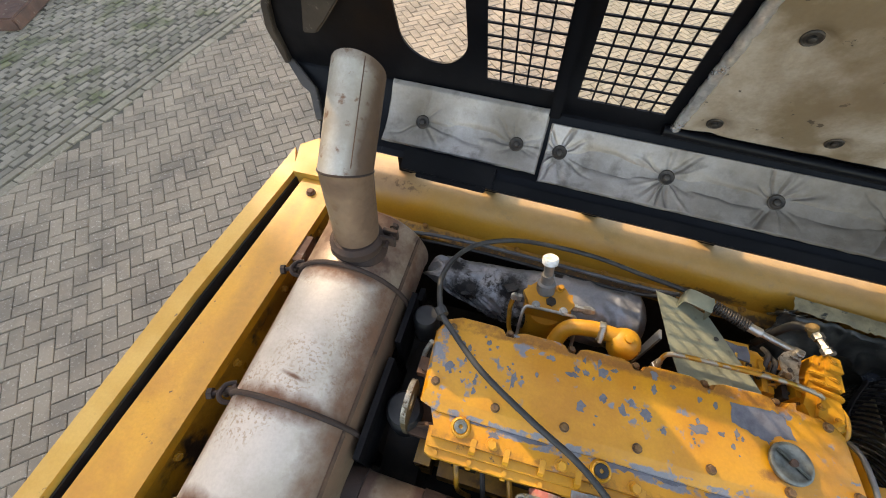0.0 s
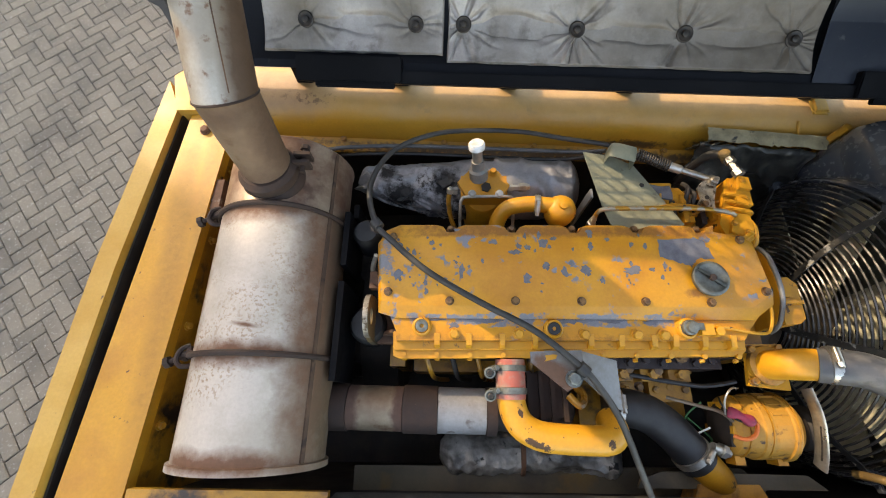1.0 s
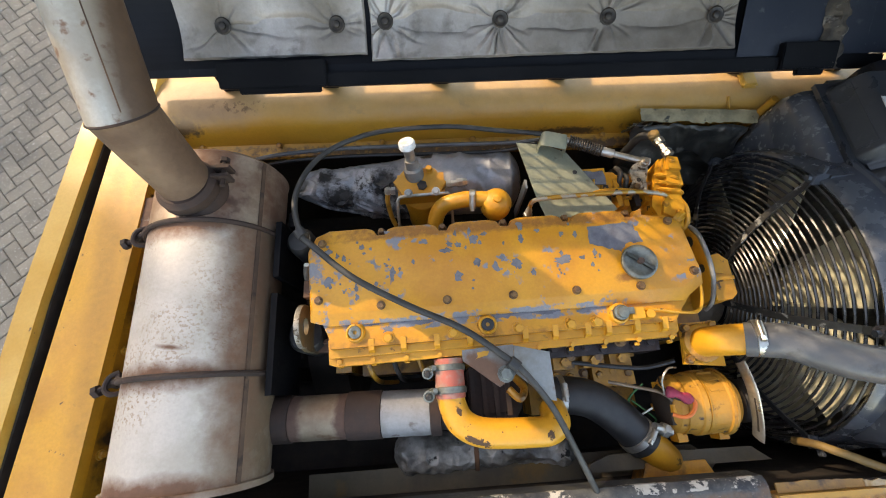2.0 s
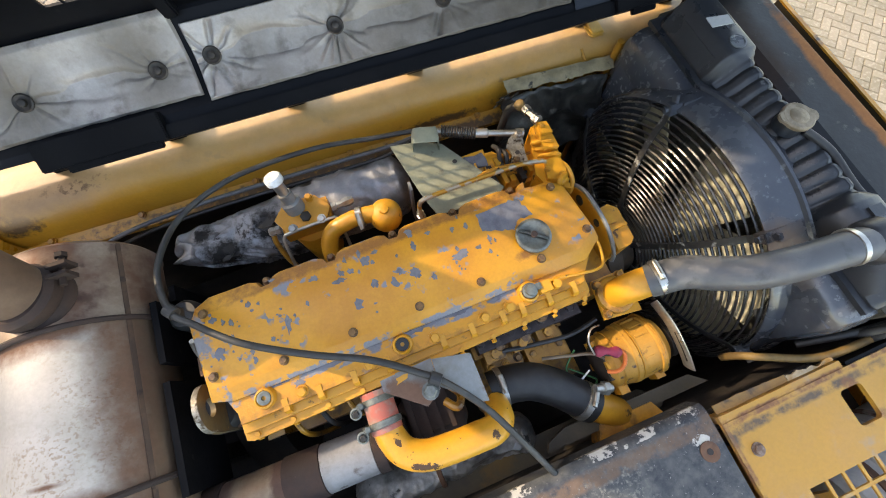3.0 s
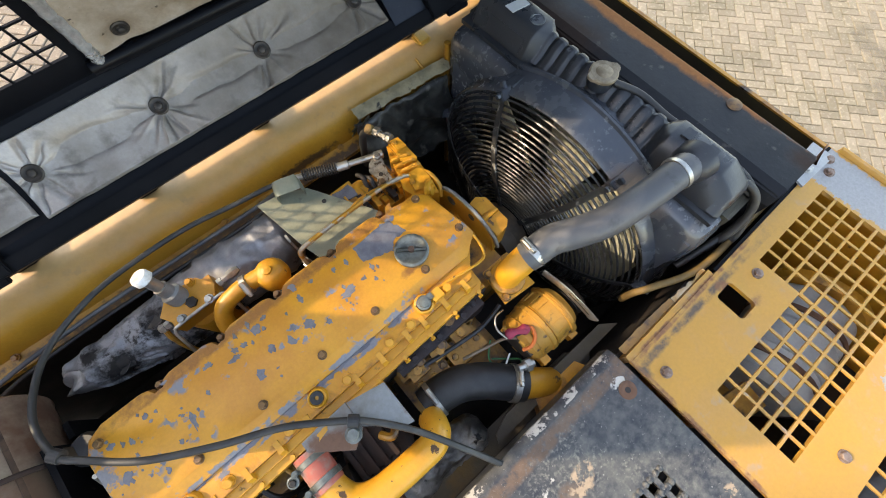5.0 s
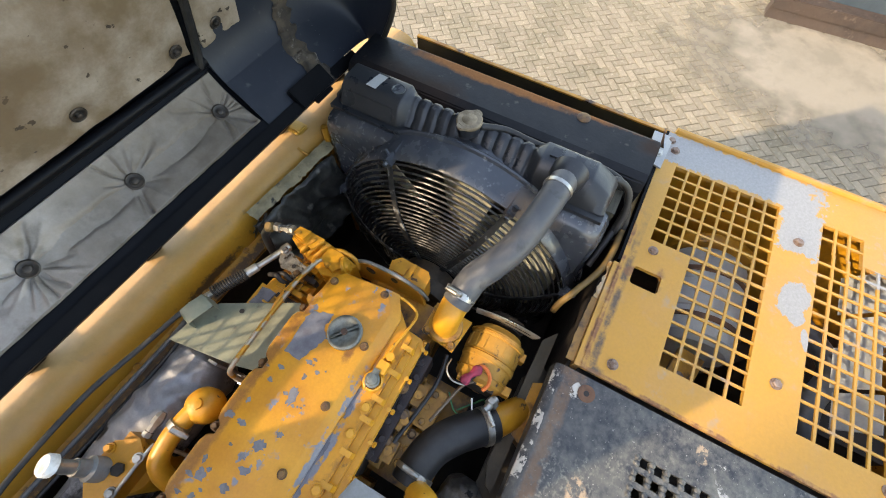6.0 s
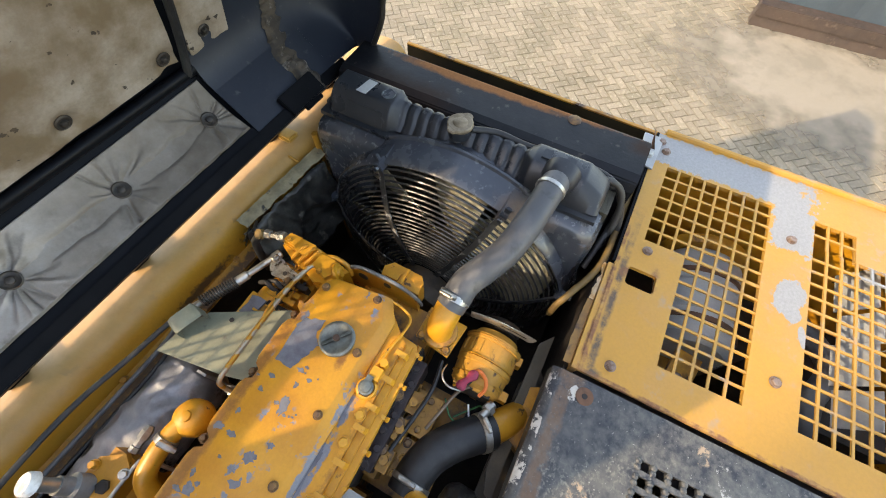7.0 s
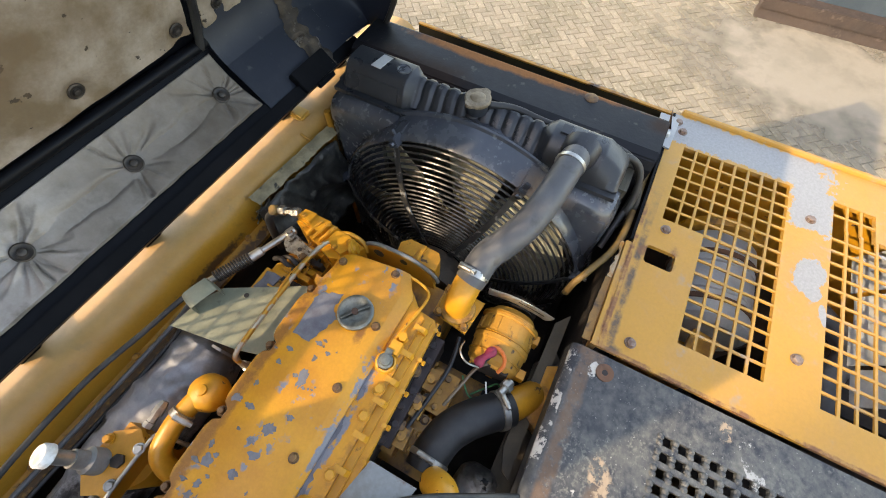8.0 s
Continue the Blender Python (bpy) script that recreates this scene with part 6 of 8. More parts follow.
for x, y, z in ((0.14, -0.125, 1.735), (0.255, -0.10, 1.77), (0.205, -0.13, 1.74)):
    bolt(engine, (x, y, z), (0, -0.2, 1), 0.012, 0.014, M_BOLT)
for pts, r in (([(0.23, -0.10, 1.80), (0.29, -0.09, 1.795), (0.33, -0.095, 1.80), (0.365, -0.10, 1.815)], 0.006), ([(-0.02, -0.19, 1.79), (0.0, -0.21, 1.80), (0.015, -0.19, 1.78), (0.0, -0.165, 1.76)], 0.009), ([(0.16, -0.17, 1.66), (0.22, -0.175, 1.66), (0.27, -0.20, 1.65)], 0.007)):
    part("oil_line", tube(B(), pts, r, 8), M_YELLOW_DIRTY, engine, smooth=True)
# alternator
alt = part("alternator", lathe(B(), (0.335, -0.245, 1.735), (1, -0.02, 0.03), [(0, 0.03), (0.0, 0.048), (0.010, 0.059), (0.05, 0.063), (0.052, 0.066), (0.062, 0.066), (0.064, 0.063), (0.105, 0.063), (0.107, 0.067), (0.118, 0.067), (0.12, 0.06), (0.135, 0.05), (0.137, 0.03)], 40), M_ALT, engine, "dusty yellow alternator", smooth=True)
for k in range(9):
    t = radians(20 + 40 * k)
    c = Vector((0.338, -0.245 + 0.042 * math.cos(t), 1.735 + 0.042 * math.sin(t)))
    bm = B()
    box(bm, c.x - 0.008, c.x + 0.004, c.y - 0.008, c.y + 0.008, c.z - 0.008, c.z + 0.008)
    part("terminal_block", bm, M_DARK if k % 2 else M_YELLOW, alt, bevel=0.002)
for k in range(16):
    t = 2 * math.pi * k / 16
    c, s = math.cos(t), math.sin(t)
    bm = B()
    box(bm, 0.072, 0.102, -0.0035, 0.0035, 0.060, 0.0665, Matrix.Translation((0.335, -0.245, 1.735)) @ Matrix.Rotation(t, 4, "X"))
    part("cooling_fin", bm, M_ALT, alt)
for x, r in ((0.358, 0.0625), (0.3995, 0.0655), (0.447, 0.068)):
    part("casing_seam", lathe(B(), (x, -0.245, 1.735 + 0.03 * (x - 0.335)), (1, -0.02, 0.03), [(0, r - 0.004), (0, r + 0.0008), (0.0018, r + 0.0008), (0.0018, r - 0.004)], 40), M_YELLOW_DIRTY, alt, "dirty casing seam")
for sx in (0.345, 0.43):
    bm = B()
    box(bm, sx, sx + 0.02, -0.322, -0.29, 1.71, 1.745)
    part("mounting_ear", bm, M_YELLOW, alt, bevel=0.004)
bm = B()
lathe(bm, (0.478, -0.248, 1.739), (1, -0.02, 0.03), [(0, 0.028), (0.002, 0.046), (0.008, 0.038), (0.014, 0.046), (0.022, 0.038), (0.028, 0.046), (0.03, 0.02)], 28)
part("pulley", bm, M_DARK, alt, smooth=True)
# added dark disc in place of the open end's shaded hollow
bm = B()
lathe(bm, (0.3345, -0.245, 1.735), (-1, 0, 0), [(0, 0.044), (0.004, 0.042), (0.008, 0.02), (0.010, 0.008)], 24)
part("end_cover", bm, M_DARK, alt, "dark disc standing in for the shaded hollow end", smooth=True)
bm = B()
arm = [(0.500, -0.17, 1.795), (0.508, -0.23, 1.795), (0.518, -0.295, 1.768), (0.525, -0.332, 1.742)]
tube(bm, arm, 0.017, 12, 6, squash=0.25, up=(0, 0, 1))
slider = part("adjusting_arm", bm, M_ZINC, engine, "bare steel slotted adjusting arm", smooth=True)
bm = B()
tube(bm, [(0.510, -0.245, 1.796), (0.516, -0.285, 1.778), (0.521, -0.315, 1.760)], 0.0045, 8, 4)
part("slot", bm, M_DARK, slider)
bm = B()
tube(bm, [(0.318, -0.217, 1.798), (0.332, -0.222, 1.806), (0.350, -0.232, 1.806), (0.362, -0.236, 1.80)], lambda t: 0.0095 + 0.0025 * math.sin(11 * t), 12)
part("wire_boot", bm, M_RED, alt, "red taped wire end", smooth=True)
bm = B()
tube(bm, [(0.322, -0.262, 1.795), (0.338, -0.268, 1.804), (0.356, -0.261, 1.806), (0.366, -0.244, 1.805), (0.362, -0.232, 1.803)], 0.0042, 8)
part("orange_wire", bm, M_ORANGE, alt, "orange wire", smooth=True)
for pts, m, nm in (([(0.33, -0.19, 1.78), (0.325, -0.205, 1.795), (0.34, -0.23, 1.80), (0.36, -0.24, 1.80), (0.38, -0.236, 1.805)], M_RUST_DARK, "grey_wire"),
                   ([(0.365, -0.17, 1.80), (0.335, -0.172, 1.822), (0.318, -0.195, 1.82), (0.325, -0.225, 1.80)], M_ZINC, "looped_wire"),
                   ([(0.30, -0.20, 1.76), (0.27, -0.23, 1.74), (0.275, -0.26, 1.72), (0.30, -0.28, 1.70)], M_GREENWIRE, "green_wire"),
                   ([(0.275, -0.235, 1.735), (0.31, -0.265, 1.73), (0.33, -0.285, 1.72), (0.315, -0.30, 1.70)], M_GREENWIRE, "green_wire"),
                   ([(0.315, -0.255, 1.75), (0.29, -0.27, 1.735), (0.285, -0.285, 1.71)], M_WHITE, "white_wire"),
                   ([(0.14, -0.14, 1.765), (0.22, -0.155, 1.775), (0.30, -0.165, 1.785), (0.37, -0.155, 1.79)], M_RUBBER, "wire_loom"),
                   ([(0.22, -0.19, 1.76), (0.27, -0.205, 1.78), (0.32, -0.22, 1.79), (0.345, -0.24, 1.79)], M_PIPE, "brown_cable"),
                   ([(0.30, -0.275, 1.70), (0.32, -0.315, 1.67), (0.35, -0.335, 1.65), (0.37, -0.32, 1.62)], M_RUBBER, "black_cable")):
    bm = B()
    tube(bm, [(x + 0.004, y, z - 0.033) for x, y, z in pts], 0.0052 if m is M_RUBBER else 0.004 if m is M_PIPE else 0.0022, 8)
    part(nm, bm, m, engine, smooth=True)
alt.matrix_basis = Matrix.Translation((0.426, -0.25, 1.70)) @ Matrix.Diagonal((1.12, 1.08, 1.08, 1)) @ Matrix.Translation((-0.40, 0.245, -1.735))
# crowded flank of the block under the cover's rim
for x0, x1, y0, y1, z0, z1, m in ((0.09, 0.35, -0.128, -0.085, 1.66, 1.757, M_MANIFOLD), (0.20, 0.30, -0.20, -0.13, 1.60, 1.70, M_CASTING), (0.10, 0.19, -0.185, -0.12, 1.62, 1.69, M_CASTING), (0.06, 0.34, -0.26, -0.06, 1.45, 1.58, M_YELLOW_DIRTY), (-0.38, 0.04, -0.13, -0.07, 1.50, 1.62, M_YELLOW_DIRTY), (-0.44, -0.40, -0.12, 0.02, 1.45, 1.66, M_YELLOW_DIRTY), (0.36, 0.47, -0.10, 0.12, 1.50, 1.74, M_YELLOW_DIRTY)):
    bm = B()
    box(bm, x0, x1, y0, y1, z0, z1)
    part("block_casting", bm, m, engine, bevel=0.012, seg=3, smooth=True)
for i in range(7):
    x = 0.10 + 0.038 * i
    bolt(engine, (x, -0.108 - 0.008 * (i % 2), 1.757), (0, -0.1, 1), 0.0095, 0.010, M_MANIFOLD)
for i in range(6):
    bolt(engine, (0.11 + 0.035 * i, -0.165 - 0.006 * (i % 2), 1.69 + 0.006 * (i % 2)), (0, -0.2, 1), 0.009, 0.012, (M_CASTING, M_CASTING, M_BOLT)[i % 3])
for i in range(6):
    x = -0.34 + 0.06 * i
    bm = B()
    tube(bm, [(x, -0.10, 1.76), (x + 0.01, -0.135, 1.74), (x + 0.02, -0.15, 1.68), (x + 0.05, -0.15, 1.60)], 0.006, 8)
    part("injector_pipe", bm, (M_YELLOW_DIRTY, M_DARK)[i % 2], engine, smooth=True)
# water outlet elbow
bm = B()
prism(bm, [(0.377, -0.165), (0.465, -0.175), (0.47, -0.075), (0.39, -0.075)], 1.785, 1.797)
part("outlet_flange", bm, M_YELLOW, engine, bevel=0.004)
bm = B()
tube(bm, [(0.424, -0.122, 1.79), (0.425, -0.122, 1.83), (0.434, -0.124, 1.858), (0.458, -0.126, 1.878), (0.49, -0.129, 1.892)], 0.032, 24)
part("outlet_elbow", bm, M_YELLOW, engine, "yellow coolant outlet elbow", smooth=True)
bm = B()
lathe(bm, (0.424, -0.122, 1.797), (0, 0, 1), [(0, 0.044), (0.010, 0.042), (0.014, 0.034)], 24)
part("outlet_ring", bm, M_YELLOW_DIRTY, engine, smooth=True)
for p in ((0.388, -0.155, 1.797), (0.396, -0.088, 1.797), (0.455, -0.085, 1.797)):
    bolt(engine, p, r=0.009, h=0.011, mat=M_YELLOW_DIRTY)
hose = thing("radiator_hose", (0.6, -0.15, 1.85), "grey rubber radiator hose with steel clamps", "hose")
bm = B()
tube(bm, [(0.462, -0.127, 1.883), (0.482, -0.131, 1.895), (0.52, -0.139, 1.916), (0.56, -0.162, 1.933), (0.61, -0.186, 1.946), (0.665, -0.200, 1.957), (0.73, -0.210, 1.965), (0.806, -0.218, 1.972), (0.85, -0.224, 1.972)], 0.0345, 26, 6)
part("hose", bm, M_HOSE, hose, smooth=True)
worm_clamp(hose, (0.482, -0.128, 1.894), (0.9, -0.05, 0.4), 0.0347, 0.017, (0, 0.3, 1))
worm_clamp(hose, (0.806, -0.217, 1.9705), (1, -0.14, 0.06), 0.0347, 0.012, (0, 0, -1))

# rear side: primer pump, filter, governor
pump = thing("fuel_primer_pump", (-0.19, 0.35, 1.6), "yellow fuel primer pump with a white plunger cap", "fuel pump")
bm = B()
box(bm, -0.255, -0.125, 0.33, 0.40, 1.69, 1.735)
prism(bm, [(-0.24, 0.325), (-0.14, 0.325), (-0.12, 0.36), (-0.15, 0.405), (-0.23, 0.41), (-0.265, 0.37)], 1.735, 1.752)
lathe(bm, (-0.19, 0.36, 1.52), (0, 0, 1), [(0, 0.05), (0.16, 0.055), (0.17, 0.05)], 24)
pbody = part("pump_body", bm, M_YELLOW, pump, bevel=0.005, smooth=True)
ax = Vector((-0.10, 0.36, 0.93)).normalized()
p0 = Vector((-0.205, 0.386, 1.745))
bm = B()
lathe(bm, p0, ax, [(0, 0.026), (0.03, 0.026), (0.034, 0.018), (0.06, 0.018)], 20)
part("plunger_socket", bm, M_BRACKET, pump, "dull steel plunger socket", smooth=True)
bm = B()
lathe(bm, p0 + ax * 0.055, ax, [(0, 0.014), (0.035, 0.014), (0.045, 0.017)], 20)
part("plunger", bm, M_ZINC, pump, smooth=True)
bm = B()
lathe(bm, p0 + ax * 0.098, ax, [(0, 0.019), (0.002, 0.022), (0.016, 0.022), (0.020, 0.019), (0.0205, 0.006)], 24)
part("plunger_cap", bm, M_WHITE, pump, "white plastic plunger cap", smooth=True)
bm = B()
lathe(bm, (-0.186, 0.352, 1.752), (0, -0.1, 1), [(0, 0.014), (0.008, 0.014), (0.009, 0.008)], 6)
part("plug", bm, M_DARK, pump)
for q, d, L1 in (((-0.265, 0.362, 1.715), (-1, 0, 0.1), 0.03), ((-0.12, 0.368, 1.722), (1, 0.02, 0.05), 0.06)):
    bm = B()
    lathe(bm, q, d, [(0, 0.012), (0.012, 0.012), (0.013, 0.009), (L1 * 0.5, 0.009), (L1 * 0.5, 0.013), (L1 * 0.8, 0.013), (L1, 0.008)], 6)
    part("union", bm, M_ZINC, pump)
bm = B()
tube(bm, [(-0.285, 0.36, 1.712), (-0.29, 0.34, 1.69), (-0.28, 0.30, 1.64), (-0.25, 0.26, 1.60)], 0.007, 8)
part("fuel_line", bm, M_YELLOW_DIRTY, pump, smooth=True)
bm = B()
tube(bm, [(-0.258, 0.22, 1.66), (-0.257, 0.30, 1.735), (-0.252, 0.318, 1.75), (-0.235, 0.323, 1.753), (-0.13, 0.326, 1.75), (-0.115, 0.322, 1.747), (-0.11, 0.305, 1.735), (-0.108, 0.22, 1.66)], 0.0045, 8, 3)
part("wire_bail", bm, M_ZINC, pump, "bent wire bail", smooth=True)
for x in (-0.225, -0.15):
    bolt(pbody, (x, 0.332, 1.753), (0, -0.3, 1), 0.009, 0.01, M_ZINC)
bolt(pbody, (-0.165, 0.40, 1.753), (0, 0, 1), 0.009, 0.014, M_YELLOW)
water = thing("water_fitting", (-0.03, 0.27, 1.65), "yellow coolant pipe with a clamped round housing", "pipe")
bm = B()
tube(bm, [(-0.155, 0.20, 1.68), (-0.158, 0.25, 1.725), (-0.135, 0.282, 1.76), (-0.085, 0.288, 1.778), (-0.045, 0.285, 1.783), (-0.01, 0.278, 1.787)], 0.0215, 16)
part("pipe", bm, M_YELLOW, water, smooth=True)
bm = B()
lathe(bm, (0.005, 0.272, 1.74), (0, -0.05, 1), [(0, 0.034), (0.02, 0.040), (0.045, 0.040), (0.06, 0.034), (0.070, 0.022), (0.072, 0.012), (0.078, 0.011), (0.080, 0.005)], 28)
part("housing", bm, M_YELLOW, water, smooth=True)
worm_clamp(water, (-0.055, 0.286, 1.782), (1, -0.1, 0.1), 0.0225, 0.016, (0, -0.6, 0.8))
plate3 = thing("green_shield", (0.18, 0.3, 1.75), "pale green steel heat shield plate", "shield")
bm = B()
for pts, m in (([(0.078, 0.440), (0.152, 0.425), (0.205, 0.395), (0.30, 0.215), (0.265, 0.196), (0.12, 0.205), (0.105, 0.262)], Matrix.Identity(4)),):
    vs = [(x, y, 1.795 + 0.02 * (0.44 - y) / 0.24) for x, y in pts]
    t = [bm.verts.new(p) for p in vs]
    b2 = [bm.verts.new((p[0], p[1], p[2] - 0.003)) for p in vs]
    skin(bm, [b2, t])
part("plate", bm, M_GREEN, plate3)
bm = B()
box(bm, 0.084, 0.090, 0.30, 0.325, 1.60, 1.795)
part("support_leg", bm, M_BRACKET, plate3, "grey support leg")
bm = B()
tube(bm, [(0.135, 0.42, 1.795), (0.135, 0.42, 1.83), (0.145, 0.415, 1.842), (0.185, 0.40, 1.845), (0.195, 0.398, 1.84), (0.197, 0.398, 1.80)], 0.021, 8, 3, squash=0.12, up=(0.3, 1, 0))
part("cable_clip", bm, M_GREEN, plate3, smooth=True)
bm = B()
lathe(bm, (0.215, 0.33, 1.806), (0, 0.05, 1), [(0, 0.006), (0.0012, 0.006)], 12)
part("hole", bm, M_RUBBER, plate3)
gov = thing("injection_pump", (0.33, 0.3, 1.6), "yellow fuel injection pump and governor with steel linkage", "fuel pump")
bm = B()
box(bm, 0.225, 0.41, 0.225, 0.335, 1.60, 1.765)
part("pump_body", bm, M_YELLOW_DIRTY, gov, bevel=0.008)
bm = B()
lathe(bm, (0.222, 0.312, 1.755), (1, -0.08, 0.04), [(0, 0.02), (0.003, 0.034), (0.03, 0.038), (0.034, 0.034), (0.06, 0.034), (0.064, 0.039), (0.10, 0.038), (0.115, 0.026)], 28)
box(bm, 0.235, 0.30, 0.318, 0.345, 1.765, 1.79)
part("governor_drum", bm, M_YELLOW, gov, smooth=True)
bm = B()
prism(bm, [(0.238, 0.292), (0.262, 0.296), (0.292, 0.292), (0.294, 0.312), (0.290, 0.333), (0.268, 0.330), (0.241, 0.336), (0.244, 0.312)], 1.795, 1.800)
part("name_plate", bm, M_DECAL, gov, "dark worn plate", bevel=0.001)
bm = B()
prism(bm, [(0.395, 0.185), (0.448, 0.150), (0.460, 0.20), (0.468, 0.255), (0.470, 0.305), (0.466, 0.340), (0.433, 0.346), (0.418, 0.315), (0.405, 0.27), (0.385, 0.215)], 1.70, 1.816)
housing = part("end_housing", bm, M_YELLOW, gov, "yellow ribbed end housing", bevel=0.006, seg=3, smooth=True)
bm = B()
prism(bm, [(0.428, 0.262), (0.466, 0.258), (0.467, 0.332), (0.436, 0.340)], 1.814, 1.834)
prism(bm, [(0.436, 0.300), (0.464, 0.296), (0.463, 0.330), (0.440, 0.336)], 1.832, 1.846)
part("top_block", bm, M_YELLOW, housing, bevel=0.005, seg=2, smooth=True)
for y in (0.288, 0.268, 0.248):
    bm = B()
    prism(bm, [(0.405, 1.815), (0.412, 1.828), (0.452, 1.842), (0.463, 1.836), (0.465, 1.815)], y - 0.005, y + 0.004, "y", Matrix.Translation((0.434, y, 0)) @ Matrix.Rotation(radians(-24), 4, "Z") @ Matrix.Translation((-0.434, -y, 0)))
    part("rib", bm, M_YELLOW, housing, bevel=0.002)
bm = B()
prism(bm, [(0.402, 0.190), (0.444, 0.162), (0.456, 0.200), (0.455, 0.236), (0.418, 0.240)], 1.814, 1.829)
lathe(bm, (0.430, 0.175, 1.822), (0.5, -0.8, 0.25), [(0, 0.024), (0.008, 0.024), (0.010, 0.017), (0.016, 0.015)], 18)
part("lower_block", bm, M_YELLOW, housing, bevel=0.004, smooth=True)
for p in ((0.446, 0.322, 1.846), (0.446, 0.246, 1.829), (0.412, 0.212, 1.829), (0.440, 0.188, 1.829)):
    bolt(housing, p, r=0.0062, h=0.006, mat=M_YELLOW_DIRTY)
bm = B()
tube(bm, [(0.088, 0.232, 1.765), (0.087, 0.246, 1.805), (0.098, 0.249, 1.828), (0.145, 0.248, 1.836), (0.25, 0.247, 1.840), (0.345, 0.243, 1.843), (0.398, 0.234, 1.843), (0.415, 0.230, 1.836)], 0.0058, 10)
part("fuel_line", bm, M_ZINC_YELLOW, gov, "worn grey and yellow fuel line", smooth=True)
part("lower_fuel_line", tube(B(), [(0.235, 0.262, 1.80), (0.28, 0.268, 1.812), (0.33, 0.262, 1.816), (0.385, 0.25, 1.815), (0.41, 0.245, 1.80)], 0.0062, 10), M_YELLOW, gov, smooth=True)
part("lower_fuel_line", tube(B(), [(0.452, 0.15, 1.79), (0.462, 0.165, 1.812), (0.463, 0.20, 1.822), (0.456, 0.23, 1.815)], 0.0065, 10), M_YELLOW, gov, smooth=True)
bm = B()
lathe(bm, (0.087, 0.236, 1.75), (0, 0.2, 1), [(0, 0.012), (0.02, 0.012), (0.021, 0.009), (0.035, 0.009)], 6)
part("union", bm, M_ZINC, gov)
for i in range(6):
    bm = B()
    x = 0.262 + 0.024 * i
    box(bm, x, x + 0.013, 0.226 + 0.008 * (i % 2), 0.285 + 0.010 * (i % 3), 1.76, 1.785 + 0.009 * ((i * 7) % 3))
    part("cam_block", bm, (M_YELLOW, M_DARK, M_YELLOW_DIRTY, M_YELLOW, M_DARK, M_YELLOW)[i], gov, bevel=0.003)
bm = B()
prism(bm, [(0.338, 0.262), (0.352, 0.255), (0.384, 0.257), (0.388, 0.285), (0.400, 0.318), (0.404, 0.340), (0.388, 0.346), (0.366, 0.335), (0.352, 0.318), (0.356, 0.29)], 1.808, 1.815)
lever = part("throttle_lever", bm, M_LEVER, gov, "pitted zinc throttle lever", bevel=0.002)
part("lever_bore", lathe(B(), (0.370, 0.290, 1.8152), (0, 0, 1), [(0, 0.006), (0.0006, 0.006)], 12), M_DARK, lever)
part("lever_pin", lathe(B(), (0.393, 0.335, 1.80), (0, 0, 1), [(0, 0.010), (0.026, 0.010), (0.028, 0.007), (0.034, 0.006)], 10), M_LEVER, lever, smooth=True)
part("lever_shaft", lathe(B(), (0.357, 0.268, 1.77), (0, 0, 1), [(0, 0.012), (0.044, 0.012), (0.046, 0.008), (0.056, 0.008)], 8), M_BOLT, lever)
for x, y in ((0.325, 0.318), (0.338, 0.300)):
    part("detent_chain", tube(B(), [(x, y + 0.02, 1.80), (x + 0.004, y, 1.812), (x, y - 0.02, 1.806), (x + 0.003, y - 0.035, 1.79)], 0.006, 8), M_DARK, gov, "dark oily link", smooth=True)
bm = B()
d = Vector((-0.22, 0.9, -0.12)).normalized()
lathe(bm, (0.447, 0.338, 1.842), d, [(0, 0.0135), (0.018, 0.0135), (0.019, 0.0095), (0.040, 0.0095), (0.041, 0.013), (0.056, 0.013), (0.058, 0.009), (0.068, 0.009)], 6)
part("hydraulic_fitting", bm, M_ZINC, gov, "steel hydraulic fitting")
bm = B()
lathe(bm, (0.434, 0.400, 1.825), (-0.5, 0.2, 0.7), [(-0.012, 0.010), (0.008, 0.011), (0.010, 0.014), (0.022, 0.014), (0.024, 0.008)], 8)
part("elbow_union", bm, M_STAY, gov, "brass elbow union")
part("black_hose", tube(B(), [(0.425, 0.41, 1.825), (0.412, 0.425, 1.80), (0.405, 0.43, 1.74), (0.40, 0.43, 1.66)], 0.011, 10), M_RUBBER, gov, smooth=True)

for i in range(22):
    x, y = 0.245 + 0.15 * rnd.random(), 0.225 + 0.09 * rnd.random()
    z = 1.775 + 0.025 * rnd.random()
    m = rnd.choice((M_ZINC, M_YELLOW, M_YELLOW_DIRTY, M_DARK, M_BOLT, M_DARK))
    d = rnd.choice(((0, 0, 1), (1, 0, 0.2), (0, 1, 0.3)))
    r = rnd.uniform(0.004, 0.009)
    L1 = rnd.uniform(0.012, 0.035)
    part("linkage_pin" if i % 2 else "small_union", lathe(B(), (x, y, z), d, [(0, r), (L1 * 0.4, r), (L1 * 0.42, r * 0.65), (L1, r * 0.65)], 6 if i % 3 else 10), m, gov)
# throttle cable
cable = thing("throttle_cable", (-0.2, 0.1, 1.8), "black sheathed throttle cable looped over the engine", "cable")
bm = B()
